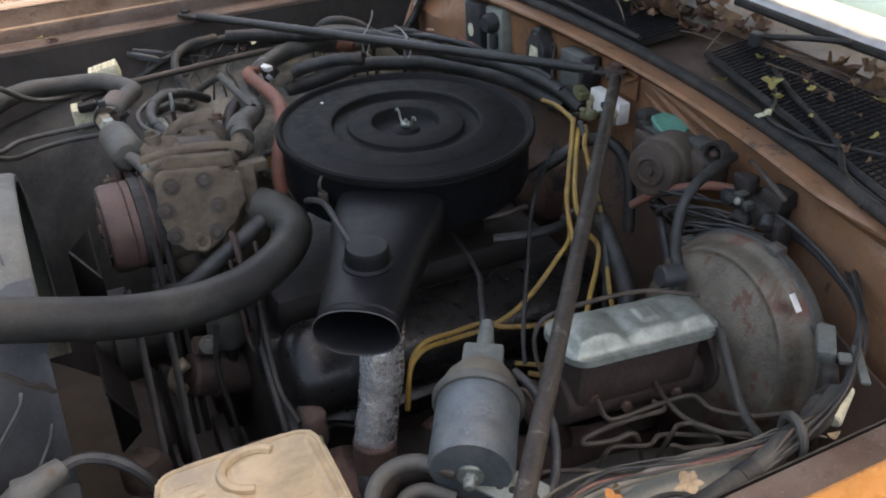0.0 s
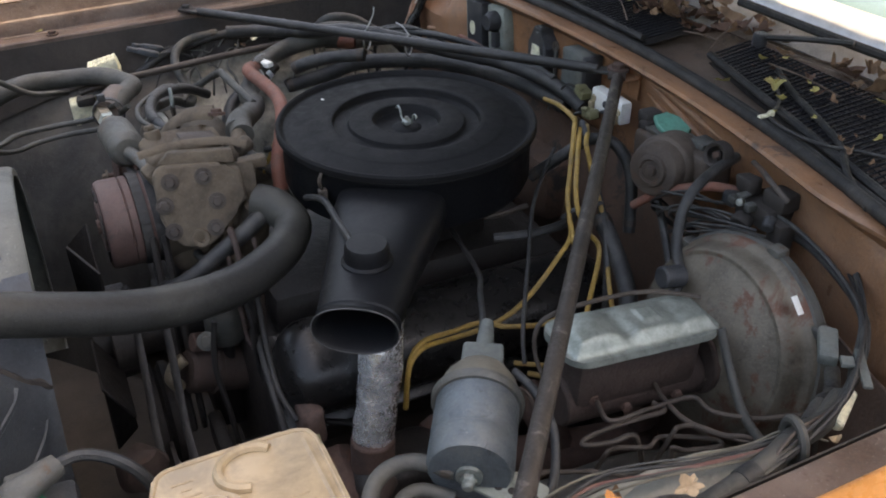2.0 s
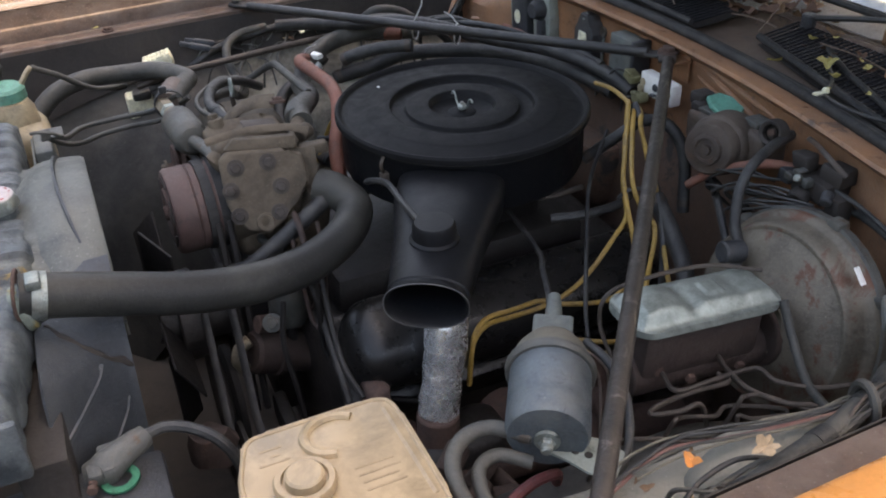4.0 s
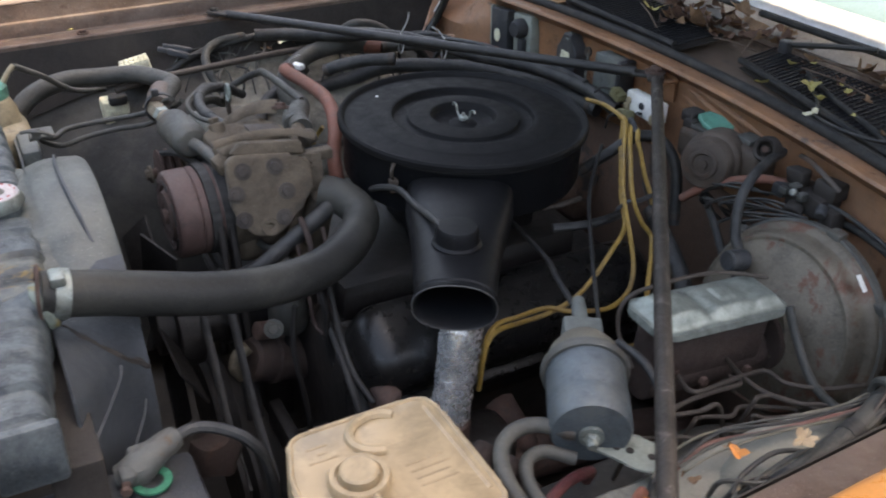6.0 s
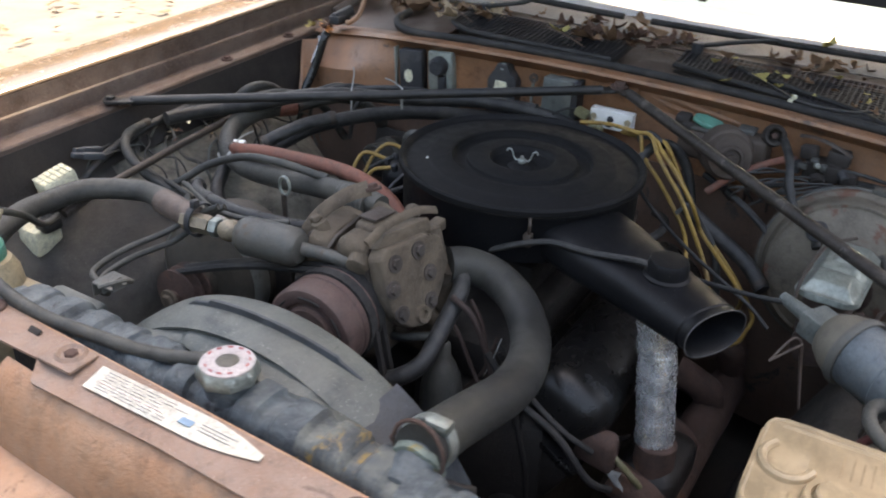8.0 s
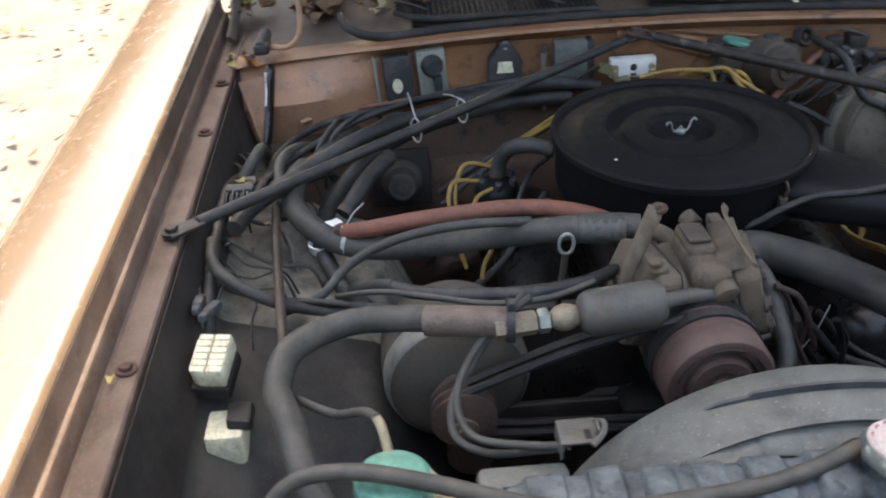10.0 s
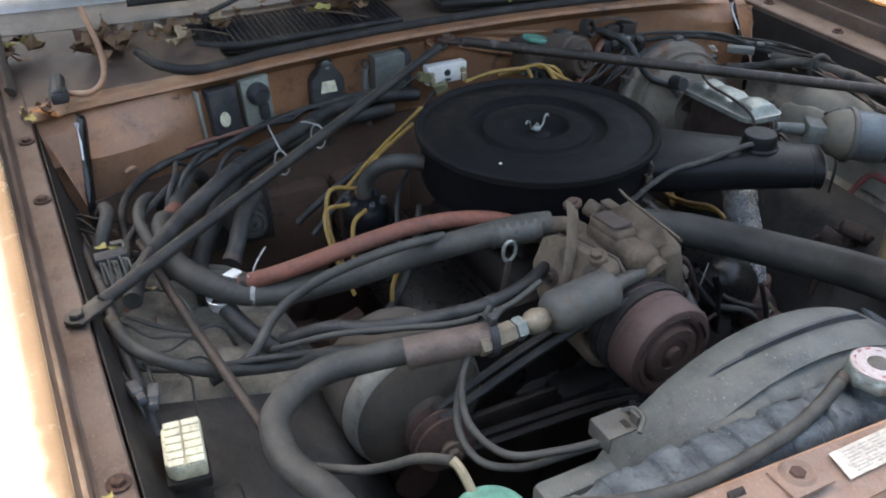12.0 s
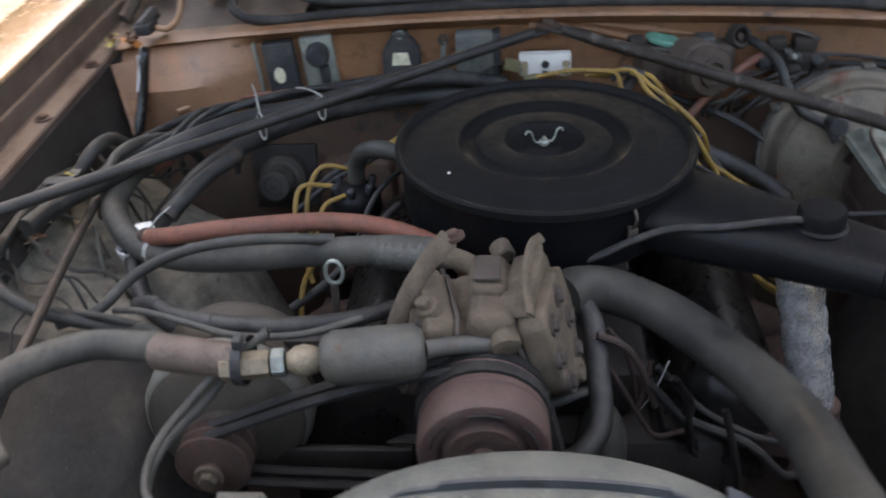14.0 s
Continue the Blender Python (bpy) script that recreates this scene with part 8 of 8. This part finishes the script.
# wires hanging between the compressor and the valve cover
for pts, r, mt, lab in (
    ([(-0.29, -0.045, 0.853), (-0.29, -0.055, 0.849), (-0.29, -0.08, 0.832), (-0.29, -0.104, 0.785), (-0.29, -0.115, 0.75)], 0.0045, M_SHADERUST, "brown bent strap beside the compressor"),
    ([(-0.30, -0.05, 0.82), (-0.30, -0.063, 0.808), (-0.30, -0.097, 0.742), (-0.30, -0.117, 0.713), (-0.30, -0.149, 0.721)], 0.0032, M_SHADERUST, "brown wire hanging below the compressor"),
    ([(-0.285, -0.10, 0.74), (-0.29, -0.113, 0.773), (-0.29, -0.125, 0.816)], 0.0009, M_TIE, "pale loose wire end"),
    ([(-0.29, -0.105, 0.785), (-0.292, -0.152, 0.732), (-0.296, -0.222, 0.698), (-0.292, -0.272, 0.642), (-0.27, -0.30, 0.62)], 0.0055, M_RUBBER, "black taped loom over the valve cover end"),
    ([(-0.28, -0.115, 0.80), (-0.286, -0.168, 0.742), (-0.29, -0.225, 0.706), (-0.28, -0.27, 0.68)], 0.004, M_RUBBER, "black taped loom over the valve cover end"),
    ([(-0.262, -0.27, 0.69), (-0.262, -0.31, 0.66), (-0.25, -0.34, 0.62), (-0.24, -0.35, 0.57)], 0.0045, M_OLIVE, "dirty yellow lead at the front plug"),
):
    hose("engine_wire", lab, pts, r, mt, "wire", "", 8, 6)
single("torn_tab", thicken(grid_sheet(4, 8, lambda u, v: (-0.268 - 0.004 * math.sin(3 * v), -0.277 - 0.040 * v + 0.010 * u, 0.674 - 0.050 * v + 0.008 * u + 0.004 * math.sin(5 * u))), 0.001), M_TIE, "pale torn tab hanging at the exhaust manifold", "scrap")
part("manifold_end", rough_up(box((-0.262, -0.268, 0.675), (0.03, 0.06, 0.06), 0.016, None, 3), 0.006, 40), M_RUST, eng, "rusty front flange of the exhaust manifold")
hose("servo_hose", "thin dusty hose dropping beside the brace", [(-0.11, -0.53, 0.90), (-0.106, -0.568, 0.898), (-0.104, -0.598, 0.878), (-0.118, -0.628, 0.858), (-0.139, -0.651, 0.849), (-0.162, -0.666, 0.846), (-0.19, -0.69, 0.845)], 0.0048, M_WIRE)
for dy in (0.0, 0.012):
    hose("servo_wire", "thin pinkish wire behind the servo", [(-0.11, -0.44, 0.80), (-0.078 + dy, -0.47 + dy, 0.818), (-0.056 + dy, -0.47, 0.803), (-0.046 + dy, -0.475, 0.77), (-0.05, -0.49, 0.70)], 0.0018, M_CRIMP, "wire", "wires behind the servo", 6, 6)
rb = random.Random(8)
for x, y, z in ((-0.25, -0.49, 0.75), (-0.215, -0.49, 0.715), (-0.24, -0.527, 0.725), (-0.21, -0.525, 0.71), (-0.185, -0.50, 0.69)):
    bx_ = thing("rusty_bracket", "rusty dirt-caked bracket piece below the servo", "bracket", (x, y, z - 0.03), "rusty pieces below the servo")
    ang = rb.uniform(0, 3.1)
    d = Vector((math.cos(ang), math.sin(ang), 0.3)) * 0.02
    part("lug", rough_up(rod(Vector((x, y, z)) - d, Vector((x, y, z)) + d, rb.uniform(0.009, 0.014)), 0.003, 50), M_SHADERUST, bx_)
    part("stem", tube([(x, y, z), (x + 0.004, y + 0.003, z - 0.05), (x, y + 0.02, z - 0.12)], 0.006, 8), M_SHADERUST, bx_)
cup = thing("bright_cup", "bright metal cup hanging below the hose tie", "cap", (-0.085, 0.555, 0.82))
part("shell", lathe([(0.0, 0.0), (0.008, 0.0), (0.011, 0.004), (0.015, 0.012), (0.017, 0.015), (0.016, 0.016), (0.010, 0.006), (0.0, 0.003)], along((-0.085, 0.555, 0.824), (0.15, -0.25, 1)), 24), M_CHROME, cup)
part("strap", tube([(-0.085, 0.555, 0.826), (-0.08, 0.545, 0.842), (-0.09, 0.53, 0.852)], 0.003, 6), M_GREYMETAL, cup)
single("white_clip", rough_up(box((0, 0, 0), (0.018, 0.026, 0.010), 0.003, Matrix.Translation((-0.074, 0.528, 0.866)) @ Matrix.Rotation(0.5, 4, "Z")), 0.0015, 60), M_WHITE, "dirty white plastic clip on the suction hose", "clip")
for x, y, z in ((0.048, 0.672, 0.884), (0.030, 0.660, 0.889), (-0.062, 0.667, 0.872), (-0.05, 0.675, 0.870)):
    bm = bmesh.new()
    leaf_mesh(bm, Vector((x, y, z)), 0.013, rb, 0.5, 4)
    single("leaf", bm, M_YLEAF if x > 0 else M_CREAM, "pale dry leaf fragment lying among the wires", "leaf", "leaf fragments on the wing")
hose("vent_hose", "black hose end by the suction hose", [(-0.02, 0.515, 0.852), (0.0, 0.50, 0.864), (0.03, 0.485, 0.873), (0.06, 0.467, 0.88), (0.10, 0.44, 0.885)], 0.0125, M_WIRE)
single("red_cable", tube([(-0.27, -0.62, 0.74), (-0.246, -0.61, 0.79), (-0.211, -0.599, 0.80), (-0.180, -0.595, 0.797), (-0.165, -0.575, 0.76)], 0.006, 8), M_REDCABLE, "dull red cable beside the vacuum servo", "cable")

# bent brake pipes below the master cylinder
for pts in (
            [(-0.019, -0.578, 0.785), (-0.001, -0.574, 0.785), (0.031, -0.588, 0.785), (0.052, -0.581, 0.785), (0.079, -0.593, 0.785), (0.106, -0.611, 0.785), (0.103, -0.621, 0.785), (0.066, -0.61, 0.785), (0.051, -0.602, 0.785)],
            [(0.058, -0.594, 0.80), (0.07, -0.589, 0.80), (0.089, -0.596, 0.80), (0.106, -0.62, 0.80), (0.122, -0.638, 0.80), (0.151, -0.652, 0.80)],
            [(-0.111, -0.585, 0.80), (-0.079, -0.592, 0.80), (-0.038, -0.614, 0.80), (-0.011, -0.642, 0.80), (0.017, -0.667, 0.80)]):
    pts = [(pts[0][0] - 0.012, pts[0][1] + 0.012, pts[0][2] - 0.06), *pts, (pts[-1][0] + 0.012, pts[-1][1] - 0.01, pts[-1][2] - 0.06)]
    hose("brake_pipe", "dusty bent steel brake pipe", pts, 0.0028, M_BARE, "brake pipe", "brake pipes", 8, 6)
# small wires, clips and dirt along the passenger wing
hose("grey_hose", "grey rubber hose rising from the inner wing corner", [(0.065, 0.69, 0.835), (0.082, 0.672, 0.875), (0.11, 0.655, 0.896), (0.16, 0.652, 0.885), (0.21, 0.655, 0.85)], 0.010, M_HOSE)
hose("grey_hose", "grey rubber hose standing at the wing", [(-0.02, 0.605, 0.85), (0.02, 0.61, 0.88), (0.08, 0.615, 0.893), (0.15, 0.60, 0.885), (0.22, 0.57, 0.85), (0.28, 0.55, 0.76)], 0.0085, M_HOSE)
# more hoses and looms behind the brace on the passenger side
for pts, r, m, lab in (
    ([(0.31, 0.47, 0.80), (0.27, 0.49, 0.85), (0.22, 0.515, 0.876), (0.16, 0.545, 0.874), (0.125, 0.556, 0.872)], 0.0125, M_HOSE, "grey heater hose from the firewall"),
    ([(0.335, 0.30, 0.885), (0.30, 0.36, 0.90), (0.26, 0.42, 0.905), (0.22, 0.50, 0.895), (0.15, 0.58, 0.882), (0.08, 0.63, 0.875), (0.02, 0.66, 0.868)], 0.0055, M_WIRE, "thin dark loom below the brace"),
    ([(0.30, 0.45, 0.865), (0.255, 0.475, 0.895), (0.215, 0.50, 0.905), (0.18, 0.53, 0.895), (0.165, 0.55, 0.86), (0.17, 0.555, 0.80)], 0.004, M_WIRE, "thin wire looping by the blower motor"),
    ([(0.29, 0.50, 0.86), (0.25, 0.525, 0.89), (0.20, 0.535, 0.90), (0.155, 0.56, 0.88), (0.15, 0.575, 0.82)], 0.004, M_HOSE, "thin wire looping by the blower motor"),
    ([(0.30, 0.38, 0.84), (0.27, 0.41, 0.88), (0.235, 0.44, 0.895), (0.21, 0.47, 0.87), (0.20, 0.48, 0.80)], 0.0045, M_WIRE, "thin wire looping by the blower motor"),
    ([(0.31, 0.60, 0.862), (0.335, 0.55, 0.868), (0.345, 0.49, 0.872), (0.35, 0.43, 0.876)], 0.0042, M_PAINT, "copper-coloured pipe along the firewall"),
    ([(0.345, 0.19, 0.872), (0.335, 0.235, 0.895), (0.335, 0.27, 0.90), (0.34, 0.30, 0.88)], 0.0035, M_WIRE, "wire arching from the module"),
    ([(0.18, 0.20, 0.86), (0.14, 0.235, 0.86), (0.10, 0.30, 0.84), (0.08, 0.36, 0.80)], 0.0045, M_WIRE, "dark wire behind the distributor"),
    ([(0.21, 0.16, 0.87), (0.17, 0.23, 0.855), (0.15, 0.30, 0.83), (0.16, 0.36, 0.78)], 0.006, M_WIRE, "dark hose behind the distributor"),
    ([(0.10, 0.18, 0.865), (0.06, 0.215, 0.86), (0.02, 0.24, 0.84), (-0.03, 0.26, 0.80)], 0.004, M_WIRE, "dark wire under the air cleaner"),
    ([(0.02, 0.20, 0.84), (-0.05, 0.24, 0.83), (-0.10, 0.28, 0.80), (-0.14, 0.33, 0.78)], 0.006, M_WIRE, "dark hose under the air cleaner"),
):
    hose("loose_hose", lab, pts, r, m, "hose", "", 10, 6)
# linkage and hoses in the dark beside the carburettor
for pts, r, m, lab in (
    ([(0.05, -0.19, 0.83), (0.10, -0.21, 0.835), (0.16, -0.20, 0.83), (0.20, -0.17, 0.82)], 0.007, M_WIRE, "black hose in the shade under the air cleaner"),
    ([(0.22, -0.19, 0.87), (0.20, -0.25, 0.83), (0.18, -0.29, 0.78), (0.17, -0.31, 0.70)], 0.006, M_WIRE, "dark hose hanging behind the yellow leads"),
    ([(0.30, -0.22, 0.87), (0.26, -0.30, 0.85), (0.23, -0.36, 0.82), (0.20, -0.40, 0.79)], 0.006, M_WIRE, "dark hose running to the booster"),
):
    hose("shaded_hose", lab, pts, r, m, "hose", "", 8, 6)
for pts in ([(0.215, 0.10, 0.915), (0.18, 0.18, 0.885), (0.15, 0.24, 0.862), (0.12, 0.285, 0.845)],):
    hose("spark_plug_lead", "yellow spark plug lead", pts, 0.0034, M_YELLOW, "spark plug lead", "spark plug leads", 8, 6)
# dirt and leaf scraps lying on the wings
for i in range(22):
    side_y = rl3.choice((1, 1, -1))
    x = rl3.uniform(-0.12, 0.22)
    p = (x, 0.60 + rl3.uniform(0, 0.09), 0.862 + 0.03 * x) if side_y > 0 else (x - 0.05, -0.75 + rl3.uniform(0, 0.06), 0.872)
    leaf(p, rl3.uniform(0.005, 0.012), rl3.choice((M_DRYLEAF, M_PALELEAF, M_DARKLEAF)), "dry leaf scrap on the inner wing", 3, 0.7)
